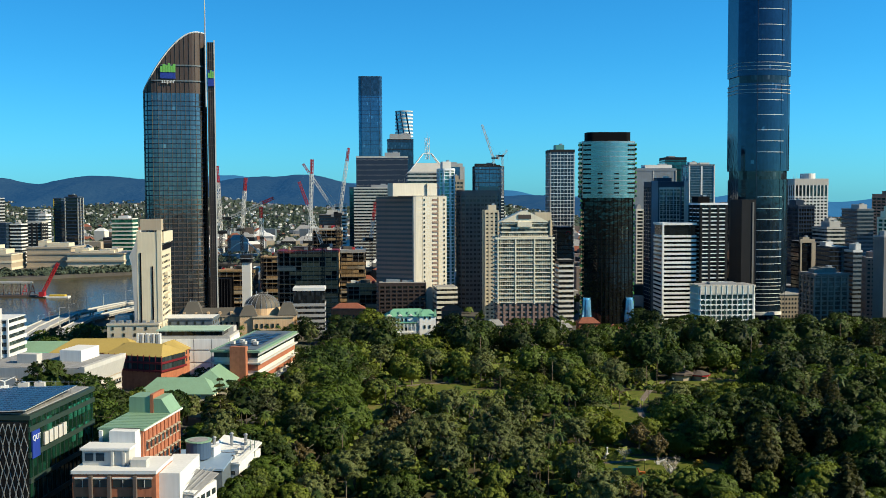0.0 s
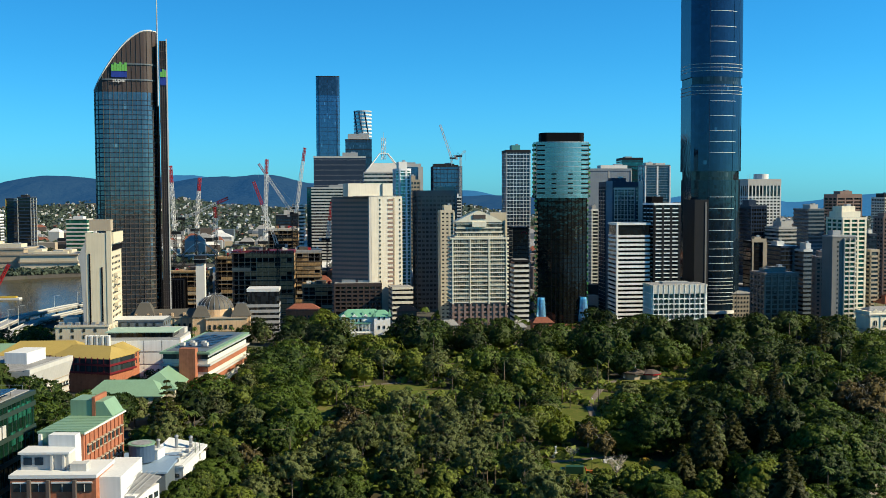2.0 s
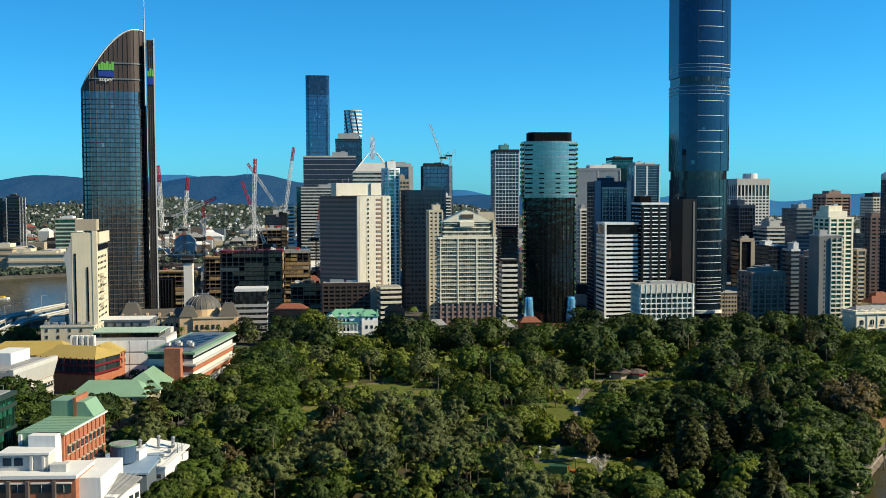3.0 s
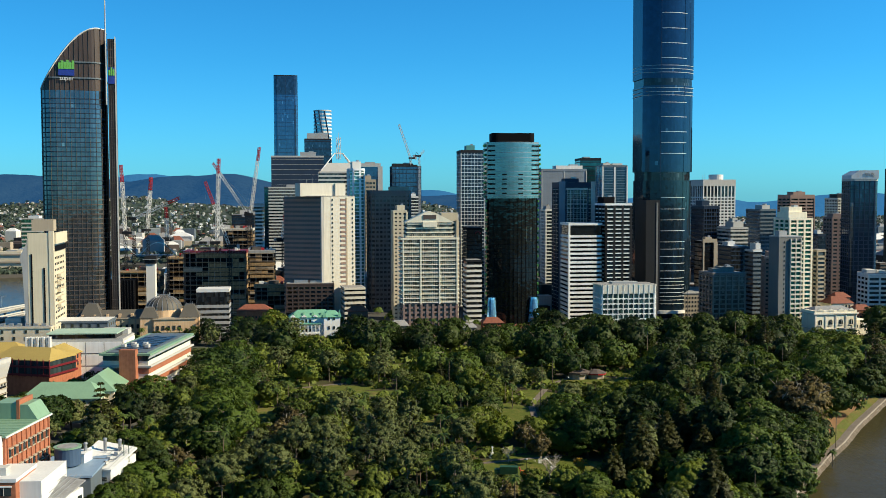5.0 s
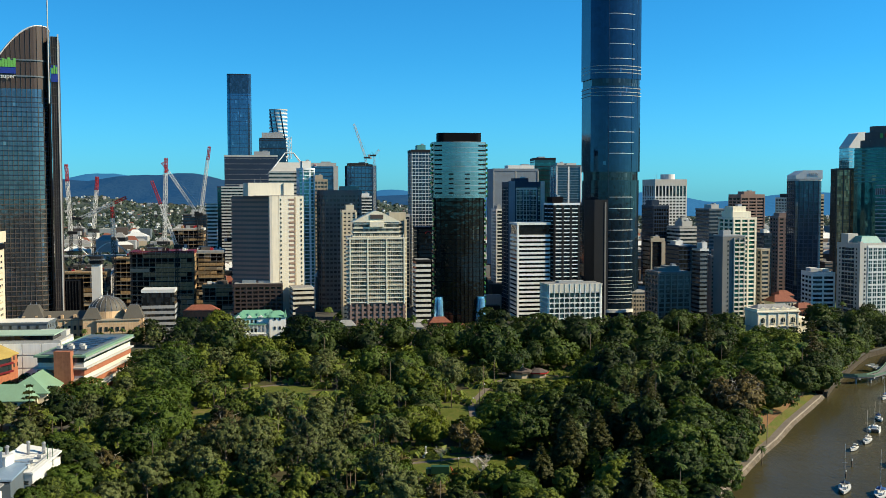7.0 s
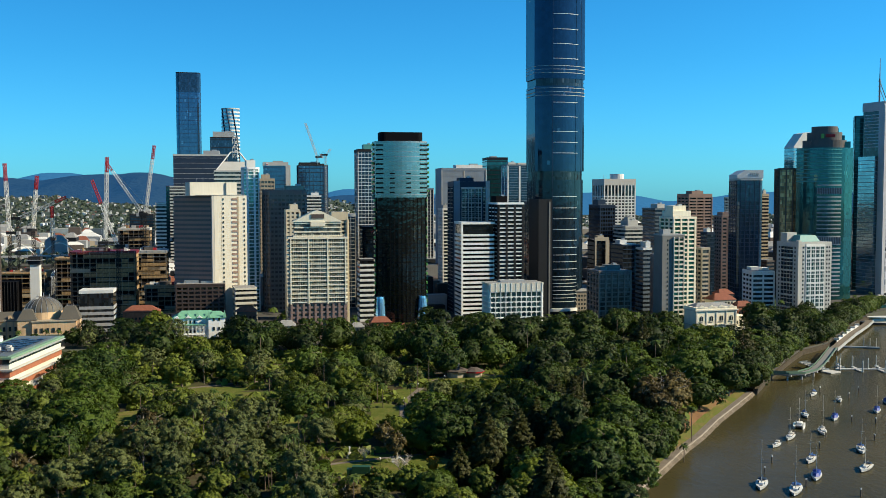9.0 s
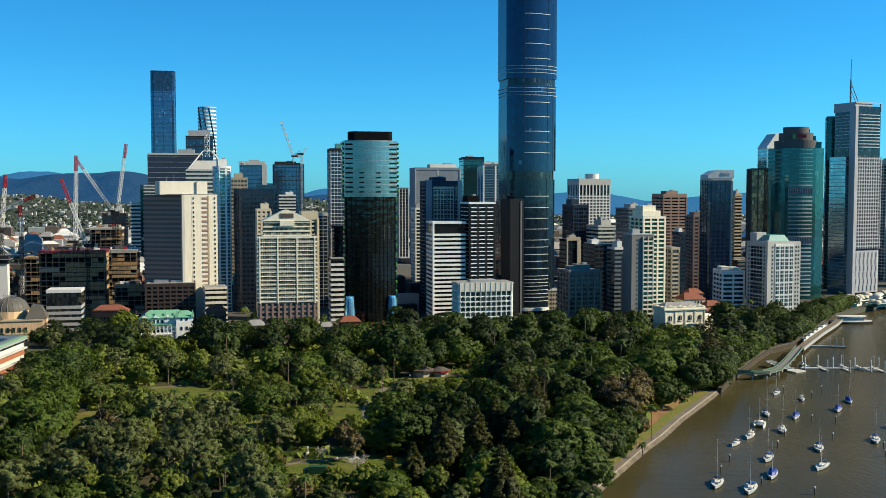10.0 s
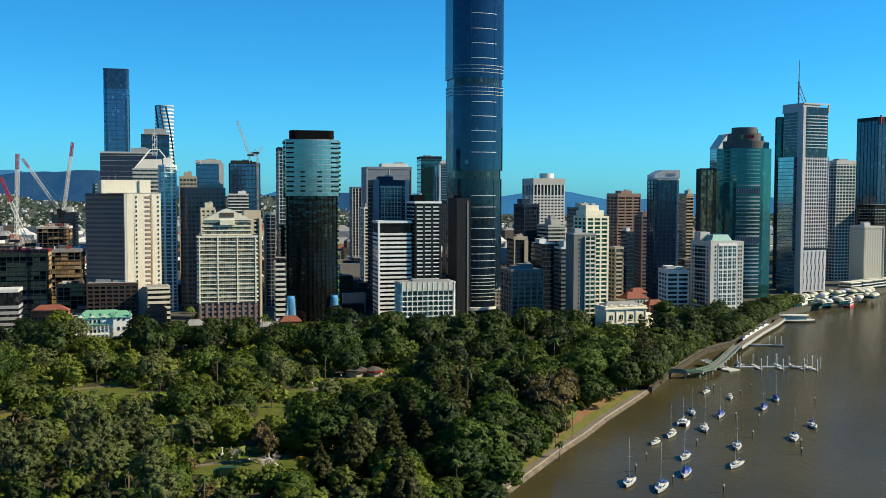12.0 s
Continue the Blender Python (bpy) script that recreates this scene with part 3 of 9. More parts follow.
def sprays(centres, normals, size, rng, n_out=0.62):
    """Small narrow leaf sprays, turned mostly outwards and drooping a little."""
    k = len(centres)
    nrm = normals * n_out + rng.normal(size=(k, 3)) * (1 - n_out) * 0.7
    nrm /= np.linalg.norm(nrm, axis=1, keepdims=True) + 1e-9
    u = np.cross(nrm, rng.normal(size=(k, 3)))
    u /= np.linalg.norm(u, axis=1, keepdims=True) + 1e-9
    w = np.cross(nrm, u)
    s = size * rng.uniform(0.65, 1.4, (k, 1))
    v = np.stack([centres + u * s * 1.25, centres - u * s * 0.6 + w * s * 0.6, centres - u * s * 0.6 - w * s * 0.6], 1).reshape(-1, 3)
    return v, [(3 * i, 3 * i + 1, 3 * i + 2) for i in range(k)]


LEAFY = (1.0, 1.0)


def clumps(places, radii, total, size, rng, flat=0.75, core=None, cover=1.5):
    """Leaf sprays over the outer skin of many rounded clumps, with the rounding of clump and crown as their normals."""
    total = int(total * LEAFY[0])
    places, radii = np.array(places), np.array(radii)
    mid = places.mean(axis=0) - (0, 0, 1.5)
    share = radii ** 2 / (radii ** 2).sum()
    own = np.repeat(np.arange(len(radii)), np.maximum(8, (share * total * 2.6).astype(int)))
    d = rng.normal(size=(len(own), 3))
    d /= np.linalg.norm(d, axis=1, keepdims=True)
    d[:, 2] = np.where(d[:, 2] < -0.4, -d[:, 2], d[:, 2])
    c = places[own] + d * (radii[own] * rng.uniform(0.66, 1.1, len(own)))[:, None] * (1, 1, flat)
    free = np.ones(len(own), bool)
    for p, r in zip(places, radii):
        free &= (((c - p) / (1, 1, flat)) ** 2).sum(axis=1) > (0.62 * r) ** 2
    out = c - mid
    out /= np.linalg.norm(out, axis=1, keepdims=True) + 1e-9
    free &= (out * d).sum(axis=1) > -0.35
    keep = np.flatnonzero(free)
    skin = (4 * math.pi * radii ** 2)[own].mean() * len(radii) * len(keep) / len(own)
    if len(keep) > total:
        keep = rng.permutation(keep)[:total]
    c, d, out = c[keep], d[keep], out[keep]
    n = 0.5 * d + out
    n /= np.linalg.norm(n, axis=1, keepdims=True) + 1e-9
    leaf = size or min(0.62, math.sqrt(cover * skin / max(1, len(keep)) / 1.1))
    v, f = sprays(c, n, leaf, rng)
    soft = n + rng.normal(size=n.shape) * 0.24
    soft /= np.linalg.norm(soft, axis=1, keepdims=True)
    soft = np.repeat(soft, 3, axis=0)
    if core:
        rx, rz, zc = core
        ball = [(rx * math.cos(a) * math.cos(b), rx * math.sin(a) * math.cos(b), rz * math.sin(b)) for b in [math.pi * (j / 5 - 0.5) for j in range(6)] for a in [2 * math.pi * i / 9 for i in range(9)]]
        o = len(v)
        v = np.concatenate([v, np.array(ball) + (0, 0, zc)])
        f += [(o + 9 * j + i, o + 9 * j + (i + 1) % 9, o + 9 * j + 9 + (i + 1) % 9, o + 9 * j + 9 + i) for j in range(5) for i in range(9)]
        soft = np.concatenate([soft, np.array(ball) / (np.linalg.norm(ball, axis=1, keepdims=True) + 1e-9)])
    return v, f, soft


def limbs(height, spread, count, rng, r=0.35, low=0.35, top=0.85, mat=None, twigs=2):
    runs = [((0, 0, -0.3), (0, 0, height * low), r, r * 0.8), ((0, 0, height * low), (0.3, 0.2, height * 0.75), r * 0.8, r * 0.35)]
    for i in range(count):
        a = 2 * math.pi * (i + rng.uniform(-0.3, 0.3)) / count
        z0 = height * rng.uniform(low * 0.8, low * 1.4)
        q = (spread * math.cos(a) * rng.uniform(0.5, 0.8), spread * math.sin(a) * rng.uniform(0.5, 0.8), height * rng.uniform(0.6, top))
        runs.append(((0, 0, z0), q, r * 0.5, r * 0.16))
        for j in range(twigs):
            e = (q[0] + rng.normal() * spread * 0.25, q[1] + rng.normal() * spread * 0.25, q[2] + rng.uniform(0, 0.18) * height)
            runs.append((q, e, r * 0.16, r * 0.05))
    return rods("trunk", runs, mat or BARK, 5)


def crown_places(rx, rz, zc, count, rng, hollow=0.45, dome=True, lobe=(0.17, 0.30)):
    """Clump places on and in a lobed, uneven dome."""
    out, rad = [], []
    turn = rng.uniform(0, 6.28, 3)
    while len(out) < count:
        d = rng.normal(size=3)
        d /= np.linalg.norm(d)
        if dome and d[2] < -0.6:
            continue
        a = math.atan2(d[1], d[0])
        k = rng.uniform(hollow, 1) ** 0.5
        wob = 1 + 0.16 * math.sin(2 * a + turn[0]) + 0.12 * math.sin(3 * a + turn[1]) + 0.10 * math.sin(5 * a + turn[2]) * (1 - abs(d[2])) + rng.uniform(-0.07, 0.07)
        out.append((d[0] * rx * k * wob, d[1] * rx * k * wob, zc + d[2] * rz * k * (0.7 + 0.3 * wob)))
        rad.append(rx * rng.uniform(*lobe))
    return out, rad


def tree(name, label, trunk, crown, leaf, category="tree"):
    t = thing(name, label, category, 0, 0, -50)
    part("trunk", trunk, t)
    if crown is not None:
        me = mesh_from("crown", crown[0], crown[1], leaf, True)
        if len(crown) > 2:
            me.normals_split_custom_set_from_vertices([tuple(q) for q in crown[2]])
        part("crown", me, t)
    return t


def broad(seed, name, label, h, r, leaf, count=140, total=3800, rz=None, zc=0.55, bark=None, hollow=0.45, flat=0.72, lobe=(0.11, 0.20), cover=1.15, core=0.74):
    rng = np.random.default_rng(seed)
    rz = rz or h * 0.42
    p, rad = crown_places(r, rz, h * zc, count, rng, hollow, lobe=lobe)
    return tree(name, label, limbs(h, r, 6, rng, r=0.3 + h * 0.012, mat=bark), clumps(p, rad, total, None, rng, flat, (r * core, rz * core, h * zc - 0.8), cover), leaf)


def gum(seed, label, h, r, leaf=None):
    rng = np.random.default_rng(seed)
    p, rad = crown_places(r, h * 0.34, h * 0.66, 110, rng, 0.3, lobe=(0.10, 0.19))
    return tree("gum_tree", label, limbs(h, r, 7, rng, r=0.24, low=0.4, top=0.92, mat=GUMBARK, twigs=2), clumps(p, rad, 4000, None, rng, 0.8, None, 0.9), leaf or LEAF_GUM)


def bare(seed, label, h, r):
    rng = np.random.default_rng(seed)
    runs = [((0, 0, -0.3), (0, 0, h * 0.3), 0.4, 0.34)]
    tips = []
    for i in range(9):
        a = 2 * math.pi * i / 9 + rng.uniform(-0.3, 0.3)
        q = Vector((r * 0.55 * math.cos(a), r * 0.55 * math.sin(a), h * rng.uniform(0.55, 0.75)))
        runs.append(((0, 0, h * 0.28), q, 0.22, 0.12))
        for _ in range(7):
            e = q + Vector((rng.normal() * r * 0.28, rng.normal() * r * 0.28, rng.uniform(0.06, 0.3) * h))
            runs.append((q, e, 0.11, 0.05))
            tips += [(e, e + Vector((rng.normal() * 1.1, rng.normal() * 1.1, rng.uniform(0.2, 1.8))), 0.055, 0.03) for _ in range(5)]
    return tree("bare_tree", label, rods("trunk", runs + tips, PALEBARK, 4), None, None)


def pine(seed, label, h, r, tiers, leaf=None, dome=0.55):
    rng = np.random.default_rng(seed)
    p, rad = [], []
    runs = [((0, 0, -0.3), (0, 0, h * 0.97), 0.42, 0.08)]
    for i in range(tiers):
        u = i / (tiers - 1)
        z = h * (0.16 + 0.8 * u)
        rr = r * (1 - u ** (1 / dome)) * rng.uniform(0.88, 1.1) + 0.5
        k = max(4, int(11 * rr / r))
        for j in range(k):
            a = 2 * math.pi * (j + rng.uniform(-0.3, 0.3)) / k
            runs.append(((0, 0, z), (rr * math.cos(a), rr * math.sin(a), z - 0.1 * rr), 0.09, 0.03))
            for s in (0.45, 0.75, 1.0):
                p.append((rr * s * math.cos(a), rr * s * math.sin(a), z + (0.12 - 0.16 * s) * rr))
                rad.append(0.5 + 0.32 * rr * s * 0.5)
    return tree("pine_tree", label, rods("trunk", runs, BARK, 4), clumps(p, rad, 5200, None, rng, 0.5, None, 1.4), leaf or LEAF_PINE)


def palm(seed, label, h, fronds=26, length=2.9):
    rng = np.random.default_rng(seed)
    v, f = [], []
    for i in range(fronds):
        a, up = 2 * math.pi * i * 0.382, rng.uniform(-0.35, 1.15)
        prev = None
        for k in range(6):
            s = k / 5
            rad = length * s * math.cos(up * 0.6)
            z = h + length * (math.sin(up) * s - 0.75 * s * s)
            wd = 0.48 * math.sin(math.pi * (0.12 + 0.8 * s))
            c = Vector((rad * math.cos(a), rad * math.sin(a), z))
            n = Vector((-math.sin(a), math.cos(a), 0))
            row = [c - n * wd - Vector((0, 0, 0.35 * wd)), c, c + n * wd - Vector((0, 0, 0.35 * wd))]
            o = len(v)
            v += [tuple(q) for q in row]
            if prev is not None:
                f += [(prev, prev + 1, o + 1, o), (prev + 1, prev + 2, o + 2, o + 1)]
            prev = o
    return tree("palm_tree", label, rods("trunk", [((0, 0, -0.3), (0.15, 0.1, h * 0.5), 0.26, 0.2), ((0.15, 0.1, h * 0.5), (0, 0, h), 0.2, 0.16)], BARK, 6), (v, f), FROND)


def make_kinds():
    return {
        "fig": [broad(11, "fig_tree", "broad dark green fig tree with dense crown", 17, 10.5, LEAF_FIG, 230, 6600, rz=7.6, zc=0.53, flat=0.6, lobe=(0.10, 0.17), hollow=0.72), broad(12, "fig_tree", "spreading glossy fig tree in the gardens", 15, 9.0, LEAF_FIG, 200, 5600, rz=6.6, zc=0.53, flat=0.6, lobe=(0.10, 0.18), hollow=0.65), broad(13, "fig_tree", "wide domed fig tree with layered foliage", 15, 10.0, LEAF_FIG, 220, 6200, rz=7.2, zc=0.5, flat=0.45, lobe=(0.10, 0.17), hollow=0.75)],
        "mid": [broad(21, "shade_tree", "round leafy green garden tree", 14, 6.2, LEAF_MID, hollow=0.62), broad(22, "evergreen_tree", "tall leafy garden tree with uneven crown", 17, 6.0, LEAF_MID, 150, 4200, rz=7.6), broad(23, "garden_tree", "small dense green garden tree", 10, 4.8, LEAF_MID, 110, 2900, hollow=0.65), broad(24, "olive_tree", "open-crowned olive green garden tree", 15, 7.2, LEAF_GUM, 140, 4000, hollow=0.4, cover=1.15, core=0.45)],
        "lime": [broad(31, "garden_tree", "bright yellow-green leafy garden tree", 13, 6.8, LEAF_LIME, 150, 4200, hollow=0.6), broad(32, "garden_tree", "light green spreading garden tree", 11, 7.6, LEAF_LIME, 150, 4200, rz=3.8, hollow=0.6)],
        "gum": [gum(41, "grey-green gum tree with pale open branches", 20, 7.0), gum(42, "tall sparse gum tree with pale trunk", 22, 6.0)],
        "dark": [broad(25, "evergreen_tree", "very dark dense evergreen garden tree", 15, 6.8, LEAF_DARK, 150, 3900, rz=6.4, hollow=0.6), broad(26, "evergreen_tree", "tall dark glossy garden tree", 18, 6.6, LEAF_DARK, 160, 4100, rz=8.0, hollow=0.6)],
        "rust": [broad(51, "garden_tree", "brownish thinning autumn garden tree", 14, 5.6, LEAF_RUST, 110, 3200, hollow=0.2, cover=0.8, core=0.01, bark=PALEBARK)],
        "pine": [pine(61, "tall dark domed hoop pine tree", 26, 6.2, 17), pine(62, "dark conical araucaria pine", 23, 5.4, 15, dome=0.75)],
        "norfolk": [pine(71, "tall layered dark green island pine", 24, 6.5, 11, dome=1.0)],
        "palm": [palm(81, "slender palm with arching fronds", 14), palm(82, "short feathery garden palm tree", 9, 24, 2.8), palm(83, "tall smooth-trunked royal palm", 18, 22, 3.0)],
        "bare": [bare(91, "leafless tree with pale grey branches", 13, 6.5)],
        "gold": [broad(95, "garden_tree", "small golden yellow flowering tree", 6, 2.6, LEAF_GOLD, 60, 1300)],
        "shrub": [broad(97, "shrub", "low leafy dark green shrub", 4.5, 3.2, LEAF_MID, 50, 1000, zc=0.5)],
    }


LEAFY = (1.2, 1.0)
KINDS = make_kinds()
LEAFY = (0.56, 1.0)
MIDDLE_KINDS = make_kinds()
LEAFY = (0.31, 1.0)
FAR_KINDS = make_kinds()


def ground_at(x, y):
    """The ground's height under a tree: the river bank slopes."""
    for (ax, ay), (bx, by) in zip(BANK, BANK[1:]):
        if ay <= y - 6 <= by:
            run = Vector((bx - ax, by - ay)).normalized()
            return min(4.1, bank_height((x - ax) * -run.y + (y - ay) * run.x) - 0.05)
    return 4.1


def plant(kind, x, y, k=1.0, z=None, which=None, turn=None, rng=random):
    kinds = (KINDS if y < 395 else MIDDLE_KINDS if y < 505 else FAR_KINDS)[kind]
    src = kinds[rng.randrange(len(kinds)) if which is None else which]
    z = ground_at(x, y) if z is None else z
    return copy_thing(src, pose(x, y, z, 0, 0, rng.uniform(0, 360) if turn is None else turn) @ Matrix.Diagonal((k, k, k * rng.uniform(0.92, 1.1), 1)))


def bank_x(y):
    """The river wall's x at y."""
    for (x0, y0), (x1, y1) in zip(SHORE, SHORE[1:]):
        if y0 <= y <= y1:
            return x0 + (x1 - x0) * (y - y0) / (y1 - y0)
    return SHORE[0][0]


PLANTED = []


def clear_of(x, y, gap):
    return all((x - a) ** 2 + (y - b) ** 2 > (gap * g) ** 2 for a, b, g in PLANTED)


def put_tree(kind, x, y, k=1.0, g=1.0, which=None):
    PLANTED.append((x, y, g))
    return plant(kind, x, y, k, which=which)
rg0 = random.Random(17)


# ---- towers of the city ----
tower("office_tower", "dark glass office block on a white striped lower block", -103.9, 1317.3, 4, 66.6, 30.0, 154.3, core=NAVYP, band=PALE, bh=0.28, bout=0.15, fl=6.5, first=4, parapet=1.5, plant=((0.2, 0, 0.3, 0.5, 5),))
tower("office_block", "white and dark striped office block with a flat roof", -108.9, 1272.8, 4, 52.7, 34.0, 114.5, core=G_DARK, band=PALE, bh=1.9, fl=3.8, bout=0.4, plant=((0.1, 0, 0.4, 0.4, 3),))
glass_t = tower("glass_tower", "tall slim blue glass tower with a dark crown", -121.3, 1343.0, 6, 30.4, 28.0, 260.8, foot=rounded(30.4, 28.0, 4.0, 3), core=G_BLUE, band=NAVYP, bh=0.22, bout=0.12, fl=3.5, pier=NAVYP, ps=10.0, pw=0.35, pout=0.2, parapet=0.5, cap=DARK)
round_t = tower("round_tower", "white striped round tower behind dark offices", -94.0, 1650.0, 0, 28.0, 29.0, 241.0, foot=ellipse(28.0, 29.0), core=G_PALE, band=WHITE, bh=1.5, fl=3.6, bout=0.5, cap=PALE)
tower("office_tower", "dark blocky glass tower with a stepped grey top", -91.5, 1498.6, 5, 38.3, 34.0, 186.4, core=G_NAVY, band=DARK, bh=0.6, fl=7.0, bout=0.1, plant=((0.0, 0, 0.8, 0.6, 8),), plant_mat=GREY)
pyramid_t = tower("office_tower", "grey office tower with a white pyramid frame roof", -33.1, 966.6, 5, 38.1, 30.0, 126.5, core=G_WIN, band=PALE, bh=1.9, fl=3.7, bout=0.3, parapet=0.8)
tower("apartment_tower", "white apartment tower with stacked rounded balconies", -14.2, 889.6, 12, 12.6, 17.0, 127.4, foot=rounded(12.6, 17.0, 4.0), core=G_JADE, band=IVORY, bh=0.7, fl=3.1, bout=1.0, bname='balcony', pier=IVORY, ps=5.5, pw=1.6, pout=0.7, plant=((0, 0, 0.6, 0.6, 6),), plant_mat=WHITE)
framed_t = tower("office_block", "grey framed blue glass office block", -18.5, 1516.2, 4, 35.7, 30.0, 147.8, core=G_BLUE, band=NAVYP, bh=0.5, bout=0.1, fl=3.8, pier=PALE, ps=34.0, pw=7.0, pout=0.6, parapet=4.5, cap=PALE, plant=((0.1, 0, 0.4, 0.4, 2.2),))
tower("tan_block", "tan concrete block with square punched windows", -8.0, 1022.9, 5, 16.5, 24.0, 119.0, core=G_WIN, band=TAN, bh=2.0, fl=3.8, bout=0.2, pier=TAN, ps=3.6, pw=0.7, pout=0.3, parapet=2.0, plant=((0, 0, 0.5, 0.5, 4),), plant_mat=TAN)
tower("brown_office_tower", "dark brown office slab with recessed window strips", 14.5, 897.8, 6, 36.6, 32.0, 105.4, foot=rounded(36.6, 32.0, 5.0, 4), core=G_BROWN, band=TAUPE, bh=1.9, fl=3.9, bout=0.35, pier=TAUPE, ps=3.4, pw=0.9, pout=0.45, parapet=4.0, cap=TAUPE, plant=((0.25, 0.1, 0.45, 0.5, 3.5),), plant_mat=TAN)
tower("construction_tower", "blue glass tower under construction with open top floors", 36.2, 1401.7, 5, 40.0, 34.0, 144.5, core=G_BLUE, band=DARK, bh=0.5, fl=3.7, bout=0.12, pier=NAVYP, ps=5.0, pw=0.5, pout=0.2, parapet=0.6, plant=((-0.1, 0, 0.7, 0.6, 3.5), (0.2, 0, 0.4, 0.5, 2)), plant_mat=DARK)
tower("stepped_block", "white and glass stepped block behind brown offices", 35.7, 1160.9, 5, 21.6, 20.0, 102.8, core=G_WIN, band=WHITE, bh=1.3, fl=3.5, bout=0.3, plant=((0.2, 0, 0.4, 0.5, 3),), plant_mat=WHITE)
tower("cream_tower", "slim cream concrete apartment tower", 23.0, 824.5, 6, 10.6, 18.0, 91.7, core=G_WIN, band=CREAM, bh=1.9, fl=3.1, bout=0.2, pier=CREAM, ps=3.6, pw=1.7, pout=0.3, parapet=1.5, plant=((0.1, 0, 0.6, 0.6, 4),), plant_mat=CREAM)
tower("cream_tower", "cream apartment tower with curved tan balconies", 59.0, 753.7, 6, 11.0, 16.0, 86.8, core=G_WIN, band=CREAM, bh=1.4, fl=3.2, bout=0.5, pier=CREAM, ps=6.0, pw=2.6, pout=0.6, parapet=5.5, cap=CREAM)
tower("apartment_tower", "slender apartment tower with white balconies and dark corners", 90.0, 930.9, 5, 21.5, 24.0, 144.2, core=G_NAVY, band=IVORY, bh=0.42, fl=3.2, bout=0.5, bname='balcony', pier=PALE, ps=3.1, pw=0.32, pout=0.5, parapet=2.0, cap=DARK, plant=((-0.05, 0, 0.36, 0.5, 4.5),), plant_mat=TEALP)
red_t = tower("dark_office", "black glass office with a small red sign", 87.5, 878.6, 5, 13.7, 20.0, 76.0, core=G_BLACK, band=BLACK, bh=0.4, fl=3.6, bout=0.1, parapet=1.5)
tower("white_office", "low white striped office block", 81.9, 808.5, 5, 11.6, 16.0, 52.7, core=G_DARK, band=WHITE, bh=1.9, fl=4.0, bout=0.4, parapet=1.0, cap=DARK)
tower("apartment_tower", "thin dark glass apartment tower with pale grid", 72.0, 908.3, 5, 8.7, 16.0, 86.0, core=G_NAVY, band=PALE, bh=0.5, fl=3.3, bout=0.2, pier=PALE, ps=5.0, pw=0.5, pout=0.25, parapet=2.0)
tower("apartment_tower", "narrow white apartment tower with stacked balconies", 158.2, 914.3, 6, 6.0, 18.0, 91.3, core=G_WIN, band=WHITE, bh=1.1, fl=3.1, bout=0.7, bname='balcony', pier=WHITE, ps=5.0, pw=1.2, pout=0.5, plant=((0, 0, 0.6, 0.6, 3),))
tower("office_tower", "broad blue-grey tower with plain end walls", 189.5, 1026.9, 5, 46.0, 30.0, 129.5, core=HAZEBLUE, band=HAZEBLUE, bh=0.5, fl=7.0, bout=0.06, pier=PALE, ps=22.0, pw=1.0, pout=0.3, parapet=2.0, plant=((0.16, 0, 0.6, 0.5, 3.5),), plant_mat=WHITE)
navy_flat = tower("apartment_tower", "navy apartment tower with a framed grid of windows", 172.4, 857.0, 5, 31.0, 22.0, 112.0, core=G_WIN, band=PALE, bh=0.45, fl=3.2, bout=0.2, pier=NAVYP, ps=6.2, pw=1.4, pout=0.45, parapet=4.0, cap=NAVYP, plant=((-0.1, 0, 0.4, 0.5, 3.2),), plant_mat=NAVYP)
tower("office_tower", "teal glass office tower with a pale side wall", 292.5, 1410.1, -0.25, 29.3, 40.4, 153.2, core=G_TEAL, band=DARK, bh=0.6, fl=3.8, bout=0.15, parapet=3.0, cap=DARK, plant=((-0.1, 0, 0.3, 0.4, 2),))
tower("office_tower", "blue-green apartment tower with white end panels", 301.0, 1295.3, 5, 32.1, 28.0, 141.6, core=G_NAVY, band=STEELBLUE, bh=0.7, fl=3.3, bout=0.3, pier=WHITE, ps=13.0, pw=2.2, pout=0.5, parapet=1.5, plant=((-0.25, 0, 0.3, 0.4, 3), (0.2, 0, 0.4, 0.4, 2.5)), plant_mat=PALE)
tower("office_block", "purple-brown slab with vertical white bands", 166.1, 1130.4, 5, 10.2, 20.0, 110.6, core=G_DARK, band=STEELBLUE, bh=1.0, fl=3.4, bout=0.2, pier=PALE, ps=4.0, pw=1.0, pout=0.3)
tower("white_office", "white office block with broad horizontal sunshade bands", 169.7, 807.9, 4, 25.6, 26.0, 81.8, core=G_BLACK, band=BRIGHT, bh=1.75, fl=3.45, bout=0.7, first=2.0, stop=70, pier=BRIGHT, ps=30.6, pw=2.2, pout=0.9, parapet=1.2, cap=BRIGHT, roof=ROOFWHITE)
grid_t = tower("grid_block", "low white hotel block with a deep square window grid", 181.2, 704.0, 5, 37.4, 18.0, 42.0, core=G_JADE, band=BRIGHT, bh=0.5, fl=3.6, bout=1.2, stop=33, pier=BRIGHT, ps=3.74, pw=0.3, pout=1.3, parapet=0.8, cap=WARM, roof=ROOFGREY, plant=((0, 0.1, 0.5, 0.4, 1.2),))
tower("apartment_tower", "grey apartment tower with white balcony stacks", 195.8, 807.5, 7, 20.5, 24.0, 97.5, core=G_DARK, band=IVORY, bh=0.8, fl=3.2, bout=0.8, bname='balcony', pier=DARK, ps=7.0, pw=1.8, pout=0.9, parapet=1.0, plant=((-0.25, 0.1, 0.45, 0.6, 5),), plant_mat=BLACK)
